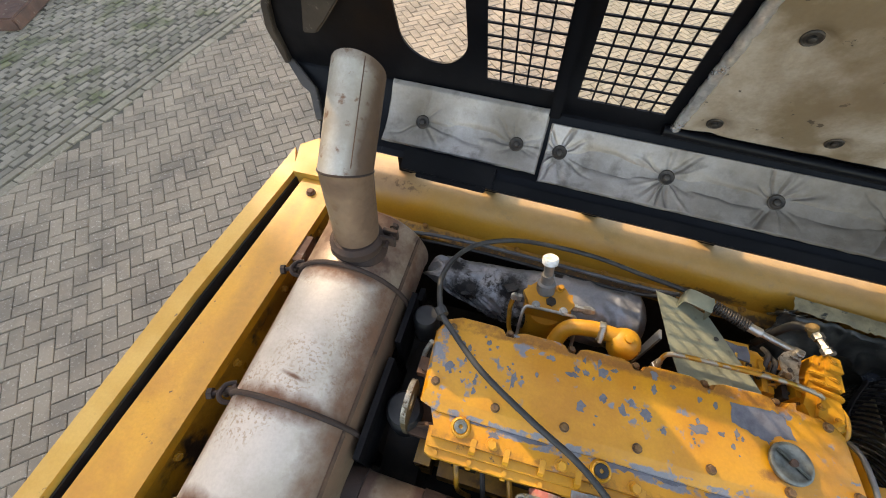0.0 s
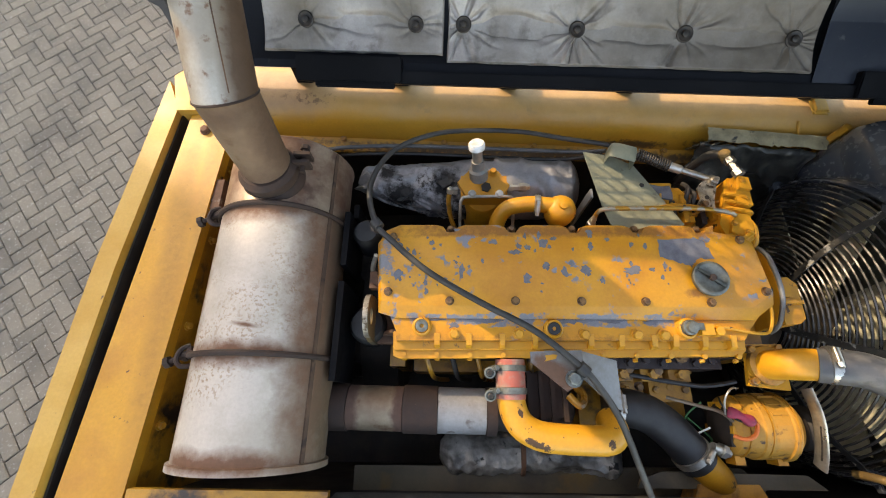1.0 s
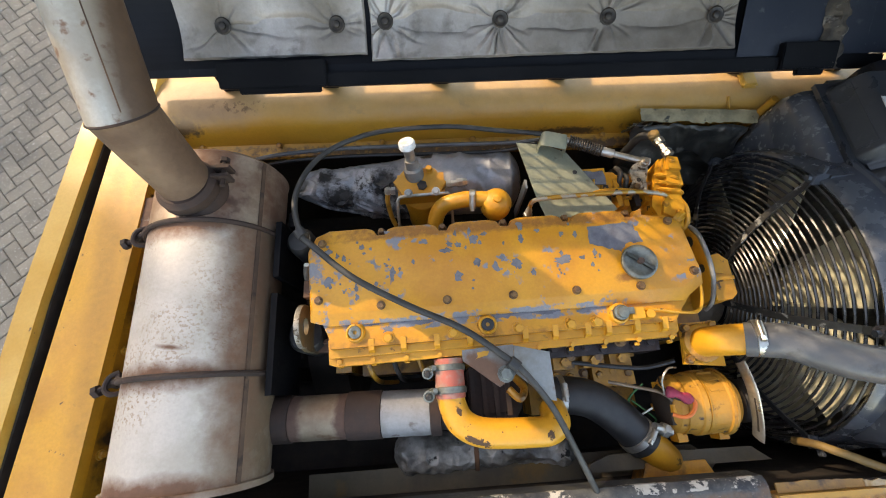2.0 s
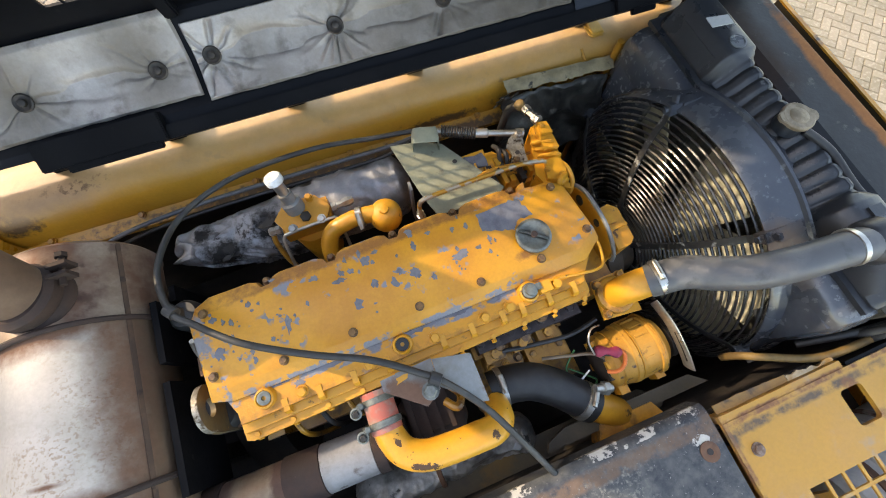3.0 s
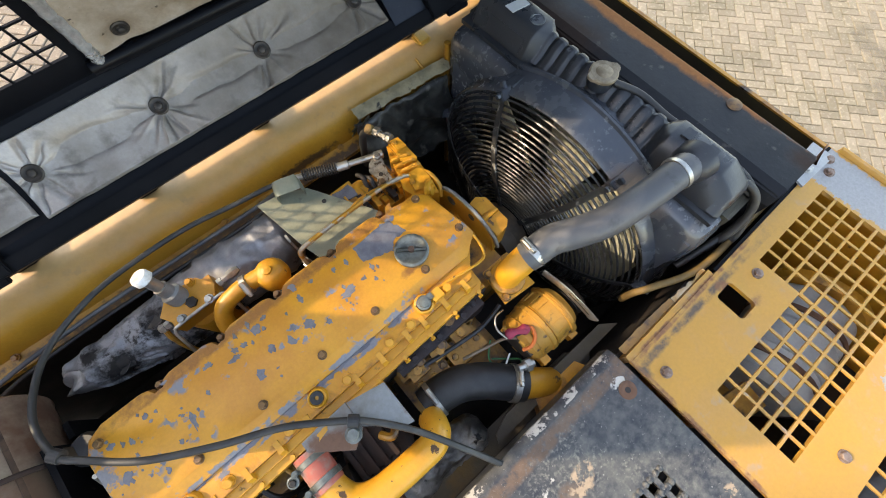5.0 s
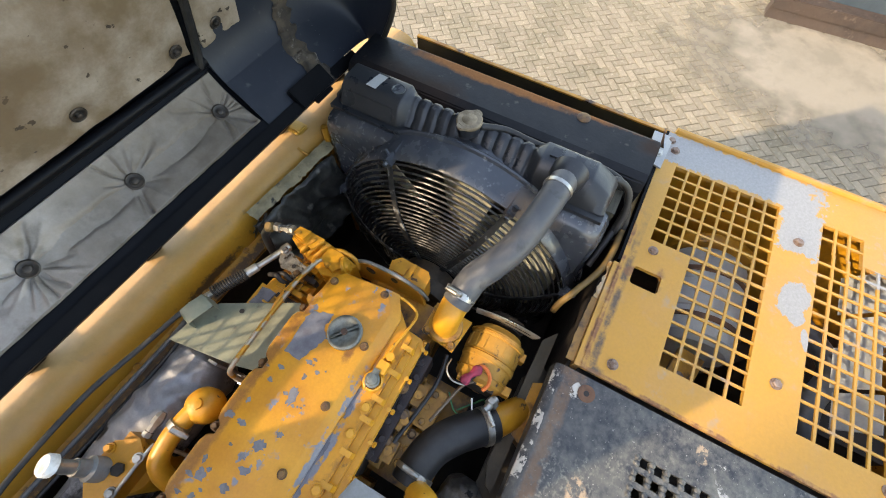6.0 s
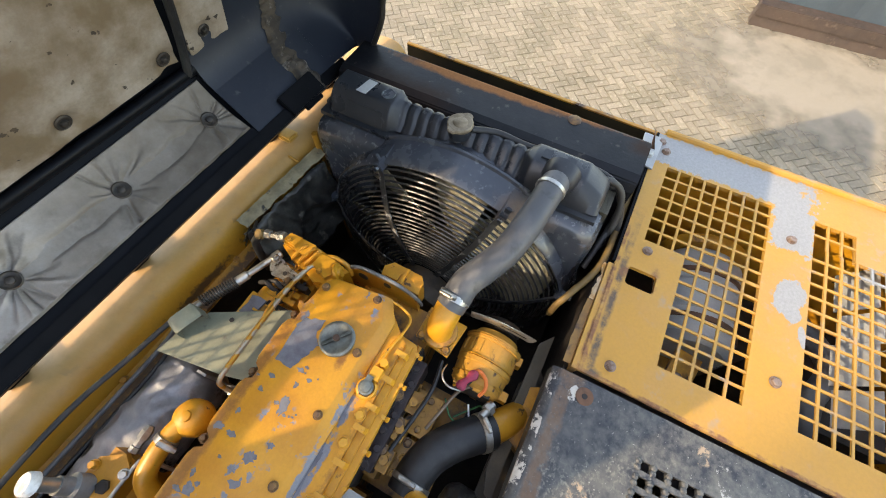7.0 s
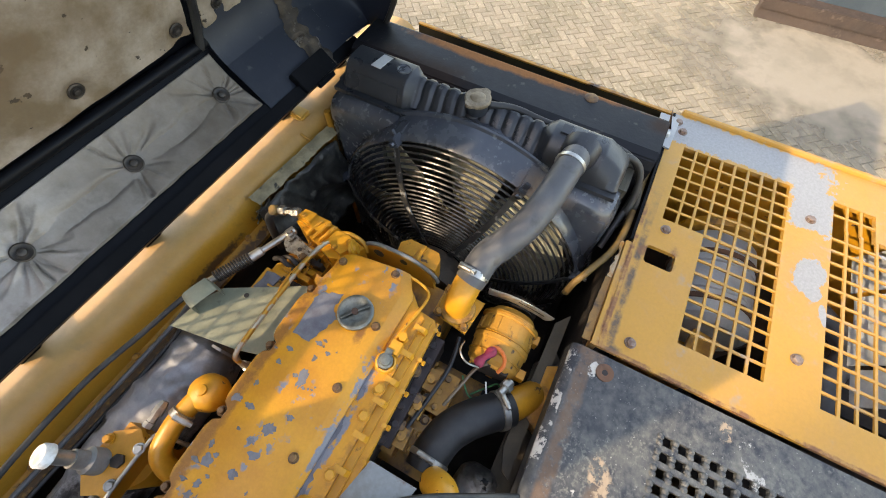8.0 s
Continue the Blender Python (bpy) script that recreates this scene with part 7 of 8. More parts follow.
tube(bm, [(0.135, -0.402, 1.790), (0.10, -0.328, 1.828), (0.05, -0.231, 1.882), (-0.005, -0.158, 1.914), (-0.045, -0.123, 1.924), (-0.12, -0.069, 1.941), (-0.22, -0.019, 1.951), (-0.33, 0.047, 1.951), (-0.41, 0.118, 1.944), (-0.446, 0.158, 1.941), (-0.472, 0.246, 1.917), (-0.462, 0.33, 1.89), (-0.426, 0.40, 1.865), (-0.36, 0.455, 1.84), (-0.27, 0.488, 1.822), (-0.10, 0.503, 1.80), (0.04, 0.485, 1.79), (0.12, 0.464, 1.80), (0.17, 0.447, 1.807)], 0.0067, 12, 8)
part("sheath", bm, M_CABLE, cable, smooth=True)
bm = B()
pts = []
A, E2 = Vector((0.218, 0.427, 1.805)), Vector((0.300, 0.388, 1.803))
d, u, v = axes(E2 - A)
for i in range(14 * 10 + 1):
    t = i / 140
    w = 2 * math.pi * i / 10
    pts.append(A + (E2 - A) * t + (u * math.cos(w) + v * math.sin(w)) * 0.0135)
tube(bm, pts, 0.0026, 6, 1, False)
part("spring", bm, M_RUST_DARK, cable, "steel return spring", smooth=True)
bm = B()
cyl(bm, (0.165, 0.449, 1.807), (0.31, 0.384, 1.803), 0.0085, n=10)
lathe(bm, (0.298, 0.389, 1.803), (0.92, -0.36, 0.0), [(0, 0.012), (0.03, 0.012), (0.034, 0.008), (0.10, 0.009), (0.105, 0.012), (0.125, 0.012), (0.128, 0.004)], 14)
part("end_rod", bm, M_ZINC, cable, "zinc cable end rod", smooth=True)
for p, d in (((-0.445, 0.157, 1.941), (-0.4, 0.5, 0)), ((-0.022, -0.143, 1.919), (-0.75, 0.65, 0.15))):
    bm = B()
    lathe(bm, Vector(p) - Vector(d).normalized() * 0.011, d, [(0, 0.0085), (0.001, 0.0125), (0.021, 0.0125), (0.022, 0.0085)], 16)
    box(bm, p[0] - 0.008, p[0] + 0.008, p[1] - 0.01, p[1] + 0.01, p[2] - 0.030, p[2] - 0.008)
    part("p_clip", bm, M_RUBBER, cable, "black rubber cable clip")
second = thing("control_cable", (-0.2, 0.52, 1.66), "thin dark control cable along the rear rail", "cable")
bm = B()
tube(bm, [(-0.82, 0.43, 1.70), (-0.68, 0.50, 1.71), (-0.45, 0.525, 1.70), (-0.10, 0.515, 1.695), (0.08, 0.49, 1.72), (0.15, 0.46, 1.77)], 0.006, 10)
part("sheath", bm, M_HOSE, second, "dull grey cable sheath", smooth=True)
bm = B()
tube(bm, [(-0.80, 0.44, 1.675), (-0.66, 0.495, 1.685), (-0.44, 0.512, 1.678), (-0.10, 0.50, 1.672), (0.06, 0.478, 1.70), (0.14, 0.452, 1.765)], 0.0055, 10)
part("second_sheath", bm, M_RUBBER, second, smooth=True)


# heat blankets
def lump(name, mat, parent, p0, p1, r, label, amp=0.018, seed=0, n=44, m=36, squash=1.0, freq=9, torn=0.0):
    """A soft wrapped roll with creases and dents."""
    d, u, v = axes(Vector(p1) - Vector(p0))
    if abs(u.z) > abs(v.z):
        u, v = v, u
    bm = B()
    loops = []
    for i in range(n + 1):
        t = i / n
        end = min(1.0, (min(t, 1 - t) / 0.06 + 0.15)) ** 0.5 if min(t, 1 - t) < 0.051 else 1.0
        rag = torn * max(0.0, 1 - t / 0.55)
        end *= 1 - 0.10 * rag
        row = []
        for k in range(m):
            w = 2 * math.pi * k / m
            q = Vector(p0).lerp(Vector(p1), t)
            dirv = u * math.cos(w) + v * math.sin(w) * squash
            z = (q + dirv * r) * freq + Vector((seed, 0, 0))
            crease = abs(noise.noise(z * 1.7)) * 0.8 + 0.5 * noise.noise(z * 0.7) + 0.3 * abs(noise.noise(z * 3.7))
            q = q + d * (rag * 0.20 * max(0.0, -0.75 * dirv.y - 0.65 * dirv.z) + 0.045 * rag * rag * noise.noise(Vector((4.0 * math.cos(w), 4.0 * math.sin(w), 3))) + 0.02 * rag * noise.noise(z * 3.0))
            row.append(bm.verts.new(q + dirv * (r * end - amp * crease * (1 + 0.7 * rag) - 0.022 * rag * abs(noise.noise(z * 2.9)))))
        loops.append(row)
    skin(bm, loops)
    return part(name, mat and bm, mat, parent, label, smooth=True)


wrap = thing("heat_blanket", (-0.2, 0.42, 1.5), "torn grey heat blanket wrapped round a pipe", "heat blanket")
lump("wrapping", M_BLANKET, wrap, (-0.56, 0.425, 1.60), (0.11, 0.425, 1.615), 0.098, "torn grey wrapping", 0.016, 2, 130, 72, freq=9, torn=1.0)
for c, r in (((-0.30, 0.40, 1.695), 0.03), ((-0.42, 0.36, 1.67), 0.022)):
    bm = B()
    pts = []
    for i in range(14):
        t = 2 * math.pi * i / 14
        k = r * rnd.uniform(0.5, 1.2)
        pts.append(Vector(c) + Vector((k * math.cos(t), 0.7 * k * math.sin(t), -0.5 * k * math.sin(t) * 0.0 + rnd.uniform(-0.004, 0.012))))
    top = [bm.verts.new(p) for p in pts]
    mid = [bm.verts.new(p - Vector((0, 0, 0.012))) for p in pts]
    skin(bm, [mid, top])
    part("torn_flap", bm, M_RUBBER, wrap, "charred torn flap")
wrap2 = thing("foil_wrap", (-0.05, -0.33, 1.5), "dirty foil wrap round a low pipe", "heat blanket")
lump("wrapping", M_FOILWRAP, wrap2, (-0.31, -0.325, 1.545), (0.165, -0.335, 1.550), 0.060, "charred foil wrapping", 0.026, 5, 150, 84, freq=12, squash=0.74)
for x in (-0.10,):
    bm = B()
    lathe(bm, (x, -0.331, 1.555), (1, -0.02, 0.04), [(0, 0.050), (0.001, 0.054), (0.011, 0.054), (0.012, 0.050)], 28)
    part("tie_band", bm, M_RUST, wrap2, "rusty tie band round the foil", smooth=True)
tarp = thing("foil_sheet", (0.62, 0.54, 1.5), "crumpled dirty foil sheet against the rear wall", "insulation")
bm = B()
grid = []
for j in range(31):
    row = []
    for i in range(61):
        s, t = i / 60, j / 30
        x = 0.425 + 0.33 * s + (0.03 * noise.noise((7, t * 7, 0)) if i == 0 else 0)
        z = 1.50 + (0.262 - 0.012 * s) * t
        crush = abs(noise.noise((x * 7 + z * 5, z * 8, 3))) + 0.35 * abs(noise.noise((x * 17, z * 15 + x * 9, 5)))
        y = 0.498 - 0.06 * (1 - t) ** 0.6 - 0.022 * s + 0.05 * (crush - 0.25)
        row.append(bm.verts.new((x, min(y, 0.55), z)))
    grid.append(row)
for j in range(30):
    for i in range(60):
        bm.faces.new((grid[j][i], grid[j][i + 1], grid[j + 1][i + 1], grid[j + 1][i]))
ob = part("sheet", bm, M_TARP, tarp, smooth=True)
ob.modifiers.new("thick", "SOLIDIFY").thickness = 0.003
bm = B()
grid = []
for i in range(33):
    s = i / 32
    row = []
    for q in range(6):
        t = q / 5
        ragged = 0.012 * noise.noise((s * 7, 1, 1)) + 0.006 * noise.noise((s * 26, 2, 1))
        x, y = 0.445 + 0.335 * s + 0.010 * noise.noise((t * 4, s * 9, 3)), 0.533 - 0.024 * s - (0.036 + ragged) * t
        row.append(bm.verts.new((x, y, 1.779 - 0.012 * s - 0.012 * t * t + 0.005 * noise.noise((s * 11, t * 3, 8)))))
    grid.append(row)
for a, b in zip(grid, grid[1:]):
    for q in range(5):
        bm.faces.new((a[q], a[q + 1], b[q + 1], b[q]))
part("top_strip", bm, M_STRIP, tarp, "torn tan sheet edge", smooth=True)
for x, y, z, w in ((0.440, 0.495, 1.752, 0.03), (0.462, 0.484, 1.762, 0.022), (0.425, 0.500, 1.725, 0.026)):
    bm = B()
    pts = [Vector((x + w * rnd.uniform(0.4, 1.1) * math.cos(a), y + 0.4 * w * math.cos(a + 1), z + w * rnd.uniform(0.5, 1.2) * math.sin(a))) for a in [2 * math.pi * i / 9 for i in range(9)]]
    skin(bm, [[bm.verts.new(p) for p in pts], [bm.verts.new(p + Vector((0.002, 0.004, 0))) for p in pts]])
    part("torn_tip", bm, M_TARP, tarp, "curled torn foil tip")


# ---- radiator ----
FY, FZ, FR = 0.033, 1.533, 0.398
radiator = thing("radiator", (0.85, 0.05, 1.08), "dusty black radiator with fan shroud and ribbed top tank", "radiator")
bm = B()
box(bm, 0.87, 0.95, -0.372, 0.495, 1.08, 1.888)
part("core", bm, M_FINS, radiator, "dusty radiator core")
# shroud: a shallow box with rounded edges and a round sleeve that stands out of it
N = 96


def boxed(t, inset):
    """A point of the shroud's box in the direction t from the fan's centre, never inside the sleeve."""
    c, s = math.cos(t), math.sin(t)
    y0, y1, z0, z1 = -0.378 + inset, 0.497 - inset, 1.09 + inset, 1.899 - inset
    ky = (y1 - FY) / c if c > 1e-6 else (y0 - FY) / c if c < -1e-6 else 9
    kz = (z1 - FZ) / s if s > 1e-6 else (z0 - FZ) / s if s < -1e-6 else 9
    k = (ky ** -14 + kz ** -14) ** (-1 / 14)
    k = max(k, FR + 0.004)
    return FY + c * k, FZ + s * k


bm = B()
loops = []
for x, inset in ((0.868, 0.0), (0.812, 0.002), (0.793, 0.006), (0.781, 0.016), (0.775, 0.032), (0.772, 0.06)):
    loops.append([bm.verts.new((x + 0.004 * noise.noise((4 * math.cos(t), 4 * math.sin(t), x * 30)), *boxed(t, inset))) for t in [2 * math.pi * i / N for i in range(N)]])
loops.append([bm.verts.new((0.771, FY + (FR + 0.003) * math.cos(t), FZ + (FR + 0.003) * math.sin(t))) for t in [2 * math.pi * i / N for i in range(N)]])
skin(bm, loops, False)
part("shroud_box", bm, M_RAD, radiator, "dusty black box of the fan shroud", smooth=True)
bm = B()
loops = []
for x, r in ((0.86, -0.010), (0.76, -0.006), (0.742, -0.002), (0.735, 0.004), (0.733, 0.009), (0.737, 0.014), (0.752, 0.019), (0.79, 0.025), (0.812, 0.028), (0.816, 0.035), (0.821, 0.037), (0.826, 0.034), (0.829, 0.022), (0.84, 0.010)):
    loops.append([bm.verts.new((x, FY + (FR + r) * math.cos(t), FZ + (FR + r) * math.sin(t))) for t in [2 * math.pi * i / N for i in range(N)]])
skin(bm, loops, False)
part("shroud_sleeve", bm, M_RAD, radiator, "dusty black sleeve of the fan shroud with a raised crest", smooth=True)
for a0, a1 in ((60, 65), (113, 117)):
    bm = B()
    pts = [(r * math.cos(radians(a)), r * math.sin(radians(a))) for r, a in ((FR + 0.016, a0), (FR + 0.026, a0), (FR + 0.026, a1), (FR + 0.016, a1))]
    prism(bm, [(FY + y, FZ + z) for y, z in pts], 0.748, 0.806, "x")
    part("sleeve_rib", bm, M_RAD, radiator, bevel=0.002)
for y0, y1, z0, z1 in ((0.30, 0.455, 1.66, 1.80), (-0.355, -0.28, 1.70, 1.85)):
    bm = B()
    prism(bm, [(0.766, z0), (0.770, z1 - 0.02), (0.776, z1), (0.79, z1), (0.79, z0)], y0, y1, "y")
    part("shroud_pad", bm, M_RAD, radiator, "pressed flat field of the shroud", bevel=0.005, seg=3, smooth=True)
# fan behind the guard
bm = B()
lathe(bm, (0.56, FY, FZ), (1, 0, 0), [(-0.03, 0.02), (-0.028, 0.10), (-0.024, 0.112), (0.020, 0.114), (0.024, 0.09), (0.145, 0.086), (0.24, 0.088), (0.25, 0.03)], 36)
fan = part("fan_hub", bm, M_HUB, radiator, "rust-brown fan hub", smooth=True)
for k in range(7):
    a0 = 2 * math.pi * k / 7 + FAN_TURN
    bm = B()
    rows = []
    for i in range(9):
        r = 0.08 + 0.285 * i / 8
        w = 0.06 + 0.055 * i / 8
        row = []
        for q in (-1, -0.33, 0.33, 1):
            ang = a0 + q * w / r * 0.9
            row.append((0.795 - q * 0.035 - 0.006 * (1 - q * q), FY + r * math.cos(ang), FZ + r * math.sin(ang)))
        rows.append(row)
    top = [[bm.verts.new(p) for p in row] for row in rows]
    bot = [[bm.verts.new((p[0] + 0.004, p[1], p[2])) for p in row] for row in rows]
    for g in (top, bot):
        for i in range(8):
            for q in range(3):
                bm.faces.new((g[i][q], g[i][q + 1], g[i + 1][q + 1], g[i + 1][q]))
    rim = [(i, 0) for i in range(9)] + [(8, q) for q in (1, 2, 3)] + [(i, 3) for i in range(7, -1, -1)] + [(0, 2), (0, 1)]
    for (i, j), (i2, j2) in zip(rim, rim[1:] + rim[:1]):
        bm.faces.new((top[i][j], bot[i][j], bot[i2][j2], top[i2][j2]))
    part("fan_blade", bm, M_FAN, fan, "dusty olive fan blade", smooth=True)
# wire guard


def dome(r):
    return 0.632 + 0.098 * (r / FR) ** 3.4


guard = part("fan_guard", lathe(B(), (dome(0.09) - 0.002, FY, FZ), (1, 0, 0), [(0, 0.088), (0.004, 0.094), (0.008, 0.088), (0.004, 0.084)], 32, False), M_BLACK, radiator, "black wire fan guard", smooth=True)
for i in range(24):
    r = 0.100 + (FR - 0.102) * i / 23
    bm = B()
    tube(bm, [(dome(r), FY + r * math.cos(a), FZ + r * math.sin(a)) for a in [2 * math.pi * k / 72 for k in range(72)]], 0.0032, 6, 1, False, True)
    part("guard_ring", bm, M_GUARD, guard, smooth=True)
for k in range(7):
    a = radians(63 + 360 * k / 7)
    bm = B()
    c, s = math.cos(a), math.sin(a)
    prof = [(0.09 + (FR + 0.012 - 0.09) * i / 12) for i in range(13)]
    w = Vector((0, -s, c)) * 0.0085
    rows = [[Vector((dome(min(r, FR)) - 0.005 - dx, FY + r * c, FZ + r * s)) + w * sgn for sgn, dx in ((-1, 0), (1, 0), (1, 0.004), (-1, 0.004))] for r in prof]
    skin(bm, [[bm.verts.new(p) for p in row] for row in rows])
    part("guard_strut", bm, M_STRUT, guard, "flat strut of the guard with painted pale glints")
    bm = B()
    y, z = FY + (FR + 0.012) * c, FZ + (FR + 0.012) * s
    m = Matrix.Translation((0.726, y, z)) @ Matrix.Rotation(a, 4, "X")
    box(bm, -0.012, 0.022, -0.014, 0.016, -0.011, 0.011, m)
    box(bm, 0.002, 0.012, 0.012, 0.034, -0.008, 0.008, m)
    cyl(bm, m @ Vector((-0.012, 0.002, 0)), m @ Vector((-0.021, 0.002, 0)), 0.0075, n=6)
    part("guard_clip", bm, M_RAD, guard, "bolted clip of the guard", bevel=0.002)
# ribbed top tank
bm = B()
loops = []
y = 0.452
while y > -0.348:
    left, right = max(0.0, min(1.0, (y - 0.236) / 0.022)), max(0.0, min(1.0, (-0.125 - y) / 0.022))
    mid = 1 - max(left, right)
    gap = (y / 0.034) % 1.0 - 0.5
    rib = 1 - math.exp(-(gap / 0.16) ** 2)
    h = 0.072 - 0.008 * mid - 0.006 * mid * (1 - rib)
    x0 = 0.827 + 0.012 * mid + 0.002 * mid * (1 - rib)
    x1 = 0.936 - 0.010 * mid - 0.003 * mid * (1 - rib)
    end = min(1.0, (0.452 - y) / 0.014 + 0.25, (y + 0.348) / 0.014 + 0.25)
    h *= 0.55 + 0.45 * math.sqrt(end)
    h *= 0.42 + 0.58 * min(1.0, max(0.0, y + 0.348) / 0.066) ** 0.8
    x0, x1 = x0 + 0.010 * (1 - end), x1 - 0.010 * (1 - end)
    slope, b = 0.034 + 0.004 * mid, 0.012 + 0.014 * mid
    z = 1.905 + h
    loops.append([bm.verts.new((px, y, pz)) for px, pz in ((x0, 1.90), (x0, 1.915), (x0 + 0.6 * slope, z - 1.4 * b), (x0 + slope, z - 0.5 * b), (x0 + slope + 0.5 * b, z - 0.12 * b), (x0 + slope + 1.1 * b, z), (x1 - b, z), (x1 - 0.3 * b, z - 0.3 * b), (x1, z - 1.2 * b), (x1, 1.89))])
    y -= 0.0035
skin(bm, loops)
tank = part("top_tank", bm, M_TANK, radiator, "black ribbed plastic top tank", smooth=True)
bm = B()
box(bm, 0.812, 0.948, -0.348, 0.470, 1.897, 1.909)
part("tank_flange", bm, M_TANK, tank, bevel=0.004)
bm = B()
prism(bm, [(0.8260, 1.918), (0.8440, 1.956), (0.8470, 1.955), (0.8290, 1.917)], 0.275, 0.435, "y")
part("front_field", bm, M_TANK, tank, "flat field on the tank's front", bevel=0.001)
for y0 in (-0.175, -0.235):
    bm = B()
    box(bm, 0.884, 0.914, y0 - 0.012, y0 + 0.012, 1.972, 1.983)
    part("moulded_block", bm, M_TANK, tank, bevel=0.003, seg=3)
bm = B()
prism(bm, [(0.868, 0.372), (0.922, 0.362), (0.920, 0.334), (0.866, 0.342)], 1.9765, 1.9785)
part("sticker", bm, M_GREY, tank, "pale worn sticker")
part("moulded_ring", lathe(B(), (0.897, 0.285, 1.9765), (0, 0, 1), [(0, 0.02), (0.003, 0.0195), (0.003, 0.016), (0.0015, 0.015), (0.0015, 0.002)], 20), M_RAD, tank, smooth=True)
part("filler_neck", lathe(B(), (0.880, 0.060, 1.955), (0, 0, 1), [(0, 0.030), (0.020, 0.029), (0.024, 0.027), (0.032, 0.027)], 24), M_TANK, tank, smooth=True)
bm = B()
lathe(bm, (0.880, 0.060, 1.984), (0, 0, 1), [(0, 0.031), (0.001, 0.0345), (0.008, 0.0345), (0.011, 0.031), (0.0105, 0.020), (0.013, 0.017), (0.0135, 0.007), (0.0145, 0.004)], 28)
rcap = part("radiator_cap", bm, M_CAP, radiator, "worn beige steel radiator cap", smooth=True)
for a in (-15, 165):
    part("cap_ear", prism(B(), [(0.025, -0.020), (0.041, -0.009), (0.043, 0.0), (0.041, 0.009), (0.025, 0.020)], 1.986, 1.9945, "z", Matrix.Translation((0.880, 0.060, 0)) @ Matrix.Rotation(radians(a), 4, "Z")), M_CAP, rcap, bevel=0.002)
bm = B()
tube(bm, [(0.89, 0.03, 1.975), (0.92, -0.03, 1.965), (0.93, -0.12, 1.95), (0.95, -0.25, 1.94), (0.965, -0.36, 1.90), (0.93, -0.415, 1.82), (0.90, -0.43, 1.72)], 0.009, 10)
part("overflow_hose", bm, M_RUBBER, radiator, "black overflow hose", smooth=True)
bm = B()
lathe(bm, (0.845, -0.223, 1.966), (-1, 0.1, 0), [(-0.03, 0.048), (0.0, 0.044), (0.012, 0.038), (0.02, 0.030)], 26)
part("inlet_neck", bm, M_TANK, tank, smooth=True)
for pts, r in (([(0.92, -0.30, 1.93), (0.945, -0.345, 1.925), (0.95, -0.385, 1.89), (0.925, -0.405, 1.83), (0.90, -0.405, 1.77), (0.92, -0.40, 1.69)], 0.0095), ([(0.95, -0.33, 1.90), (0.965, -0.375, 1.88), (0.955, -0.408, 1.83), (0.93, -0.415, 1.78), (0.90, -0.41, 1.70)], 0.008), ([(0.80, -0.385, 1.72), (0.86, -0.395, 1.76), (0.93, -0.405, 1.79), (0.99, -0.41, 1.80)], 0.009)):
    part("side_hose", tube(B(), pts, r, 10), M_CABLE, radiator, "dusty black side hose", smooth=True)
bm = B()
cyl(bm, (0.79, 0.50, 1.2), (0.79, 0.503, 1.82), 0.010, n=10)
part("stay_rod", bm, M_YELLOW_DIRTY, radiator, smooth=True)
beam = thing("radiator_beam", (1.05, 0.06, 1.08), "black steel beam behind the radiator with a rusty top edge", "beam")
bm = B()
prism(bm, [(0.985, 1.08), (0.985, 1.866), (0.998, 1.892), (1.024, 1.902), (1.150, 1.901), (1.160, 1.898), (1.165, 1.889), (1.165, 1.08)], -0.415, 0.54, "y", Matrix.Translation((0, 0, 0)))
part("box", bm, M_BEAM, beam, "scuffed black box beam", bevel=0.004)
for y in (0.42, 0.05, -0.02, -0.34):
    bolt(beam, (0.984, y, 1.85), (-1, 0, 0.1), 0.010, 0.008, M_BLACK)
bm = B()
lathe(bm, (1.135, -0.19, 1.900), (0, 0, 1), [(0, 0.020), (0.003, 0.020), (0.007, 0.013), (0.008, 0.004)], 18)
part("dome_nut", bm, M_BOLT, beam, smooth=True)
bm = B()
prism(bm, [(1.16, -0.455), (1.30, -0.46), (1.30, -0.40), (1.17, -0.405)], 1.803, 1.809)
corner = part("corner_bracket", bm, M_GREY, grate, "grey corner bracket", bevel=0.002)
bolt(corner, (1.215, -0.43, 1.809), r=0.013, h=0.010, mat=M_ZINC)
bm = B()
prism(bm, [(-0.448, 1.80), (-0.442, 1.80), (-0.415, 1.87), (-0.43, 1.81)], 1.24, 1.262, "x")
part("bent_tongue", bm, M_RUST, grate)

# ---- yard: container, log, kerb ----
container = thing("container", (6.9, -3.8, 0), "blue-grey steel container on a rusty steel sill", "container")
CM = Matrix.Translation((5.69, -1.31, 0)) @ Matrix.Rotation(radians(3.0), 4, "Z")
bm = B()
prism(bm, [(0.0, 0.0), (0.02, 0.10), (0.0, 0.11), (0.0, 0.23), (0.16, 0.235), (0.16, 0.0)], -6.0, 0.0, "y", CM)
part("sill_beam", bm, M_RUST_BROWN, container, "rusty brown steel sill beam", bevel=0.008)
bm = B()
pts = [(0.16, 0.0)]
for i in range(60):
    y = -0.1 - 0.1 * i
    pts += [(0.20 if i % 2 else 0.165, y), (0.20 if i % 2 else 0.165, y - 0.09)]
prism(bm, [(0.163, 0.0)] + [(0.172 if (i // 2) % 2 else 0.165, -0.06 - 0.06 * i) for i in range(90)] + [(2.4, -5.4), (2.4, 0.0)], 0.22, 2.4, "z", CM)
part("wall", bm, M_BLUE, container, "ribbed blue-grey wall")
log = thing("steel_slab", (-7.4, 3.6, 0), "rusty red-brown steel slab lying on the setts", "slab")
bm = B()
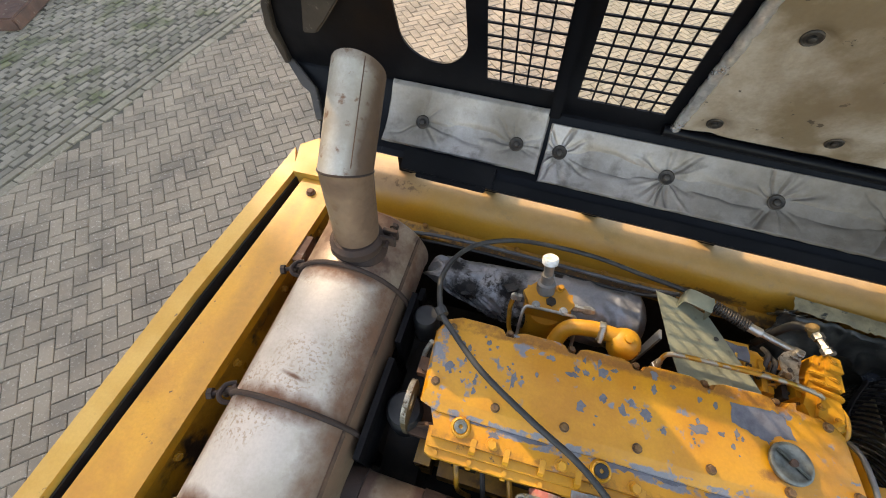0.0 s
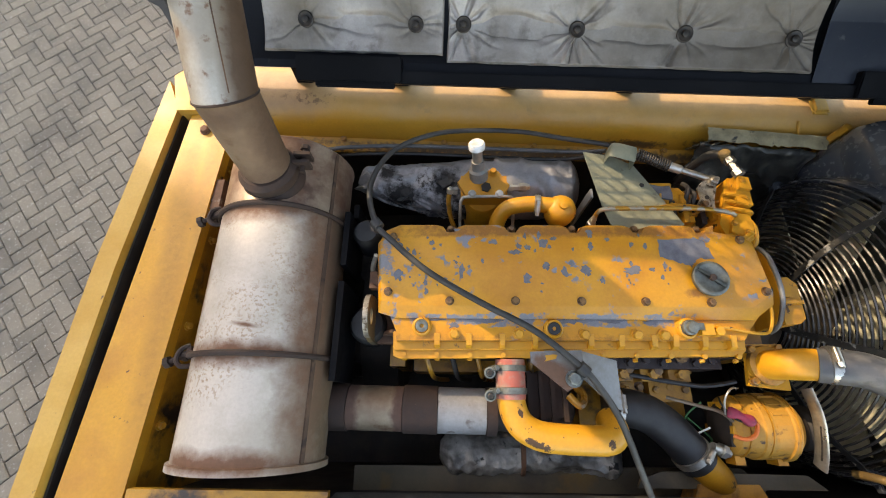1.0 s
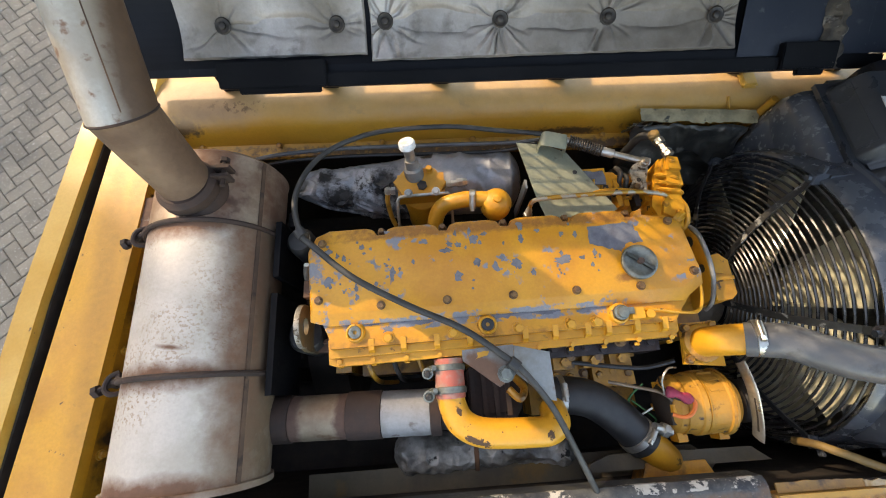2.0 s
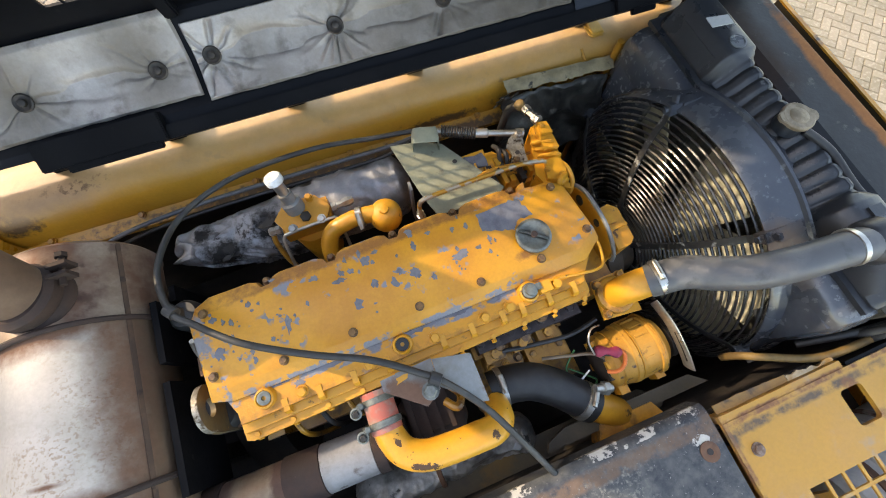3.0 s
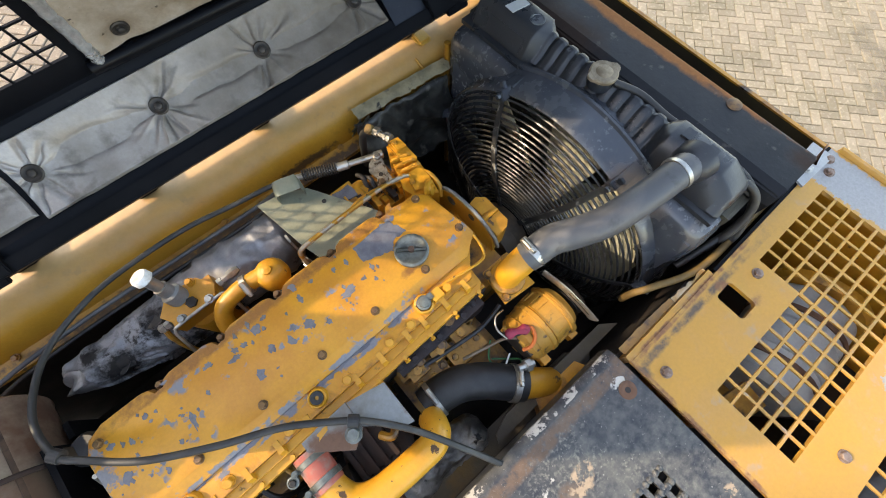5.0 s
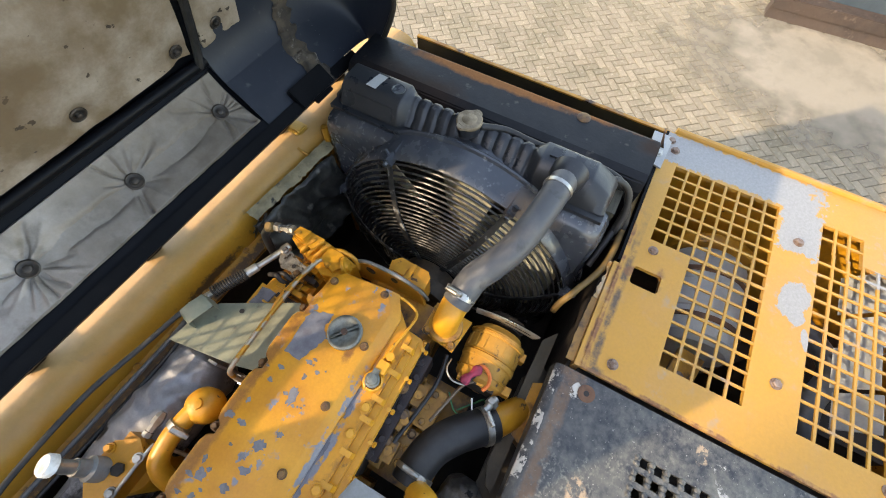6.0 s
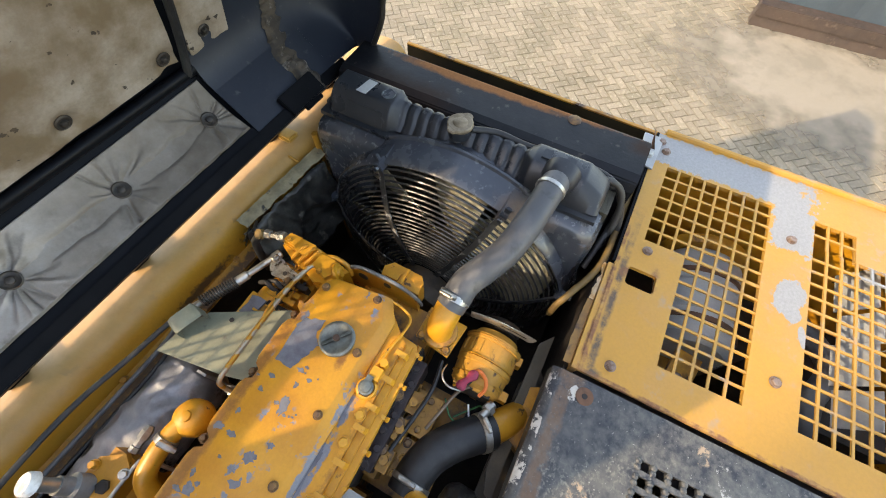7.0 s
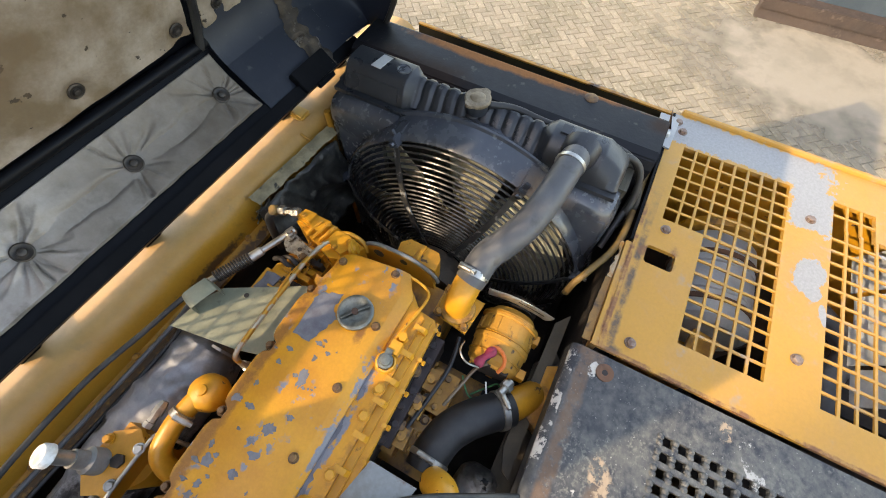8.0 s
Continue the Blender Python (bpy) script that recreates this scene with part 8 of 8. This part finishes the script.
box(bm, -1.9, 0.0, 0.0, 0.9, 0.0, 0.16, Matrix.Translation((-7.05, 3.4, 0)) @ Matrix.Rotation(radians(20), 4, "Z"))
part("slab", bm, M_SLAB, log, bevel=0.02)

# ---- paving ----
kerb = tagged(new("kerb"), "worn concrete kerb stones in a row", "kerb", kind="structure")
for i in range(15):
    y0 = -1.8 + 0.8 * i
    bm = B()
    x0, x1 = kerb_x(y0), kerb_x(y0 + 0.79)
    prism(bm, [(x0 - 0.032, y0), (x0 + 0.045, y0), (x1 + 0.045, y0 + 0.79), (x1 - 0.032, y0 + 0.79)], -0.05, 0.012 + 0.004 * rnd.random())
    part("kerb_stone", bm, M_KERB, kerb, bevel=0.008)
slabs = []
for i in range(62):
    for k in range(1):
        y = -1.9 + 0.19 * i
        slabs.append((kerb_x(y) + 0.115, y, math.pi / 2 + 0.0 - math.atan(0.136)))
joined("edge_bricks", slabs, 0.187, 0.1, 0.03, M_BRICK, ground, rng, 0.002, "row of edging bricks", z=0.007)
setts = []
ka = math.atan(0.136)
for i in range(54):
    off = 0.5 * (i % 2)
    for j in range(84):
        a, b = -0.12 - 0.094 * i + 0.012 * math.sin(j * 0.9 + i), -3.0 + (j + off) * 0.172
        x = kerb_x(0) + a * math.cos(ka) + b * math.sin(ka)
        y = -a * math.sin(ka) + b * math.cos(ka)
        setts.append((x + rng.uniform(-0.007, 0.007), y + rng.uniform(-0.014, 0.014), math.pi / 2 - ka + rng.uniform(-0.10, 0.10)))
joined("setts", setts, 0.165, 0.092, 0.03, M_SETT, ground, rng, 0.008, "old mossy setts", joint=0.016)
# dust spread over the bricks near the container
bm = B()
ring0 = []
for k, s in enumerate((1.0, 0.93, 0.7, 0.3)):
    row = []
    for i in range(72):
        a = 2 * math.pi * i / 72
        w = s * (1 + 0.28 * noise.noise((2.2 * math.cos(a), 2.2 * math.sin(a), 4)) + 0.10 * noise.noise((7 * math.cos(a), 7 * math.sin(a), 1)))
        row.append(bm.verts.new((5.0 + 1.2 * w * math.cos(a), -2.1 + 1.8 * w * math.sin(a), (-0.004, 0.005, 0.008, 0.010)[k])))
    ring0.append(row)
skin(bm, ring0, False)
bm.faces.new(ring0[-1])
part("dust_patch", bm, M_CONCRETE, ground, "pale sandy dust over the bricks", smooth=True)
# single bricks nearest to the machine
shared = []
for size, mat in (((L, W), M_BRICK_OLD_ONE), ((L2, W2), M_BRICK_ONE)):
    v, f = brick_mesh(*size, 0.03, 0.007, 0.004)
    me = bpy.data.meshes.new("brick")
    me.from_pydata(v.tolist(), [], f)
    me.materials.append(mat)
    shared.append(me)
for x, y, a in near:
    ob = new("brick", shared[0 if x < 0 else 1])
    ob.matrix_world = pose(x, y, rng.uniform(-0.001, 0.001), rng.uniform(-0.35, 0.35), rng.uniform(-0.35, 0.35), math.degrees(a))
    ob.parent = ground
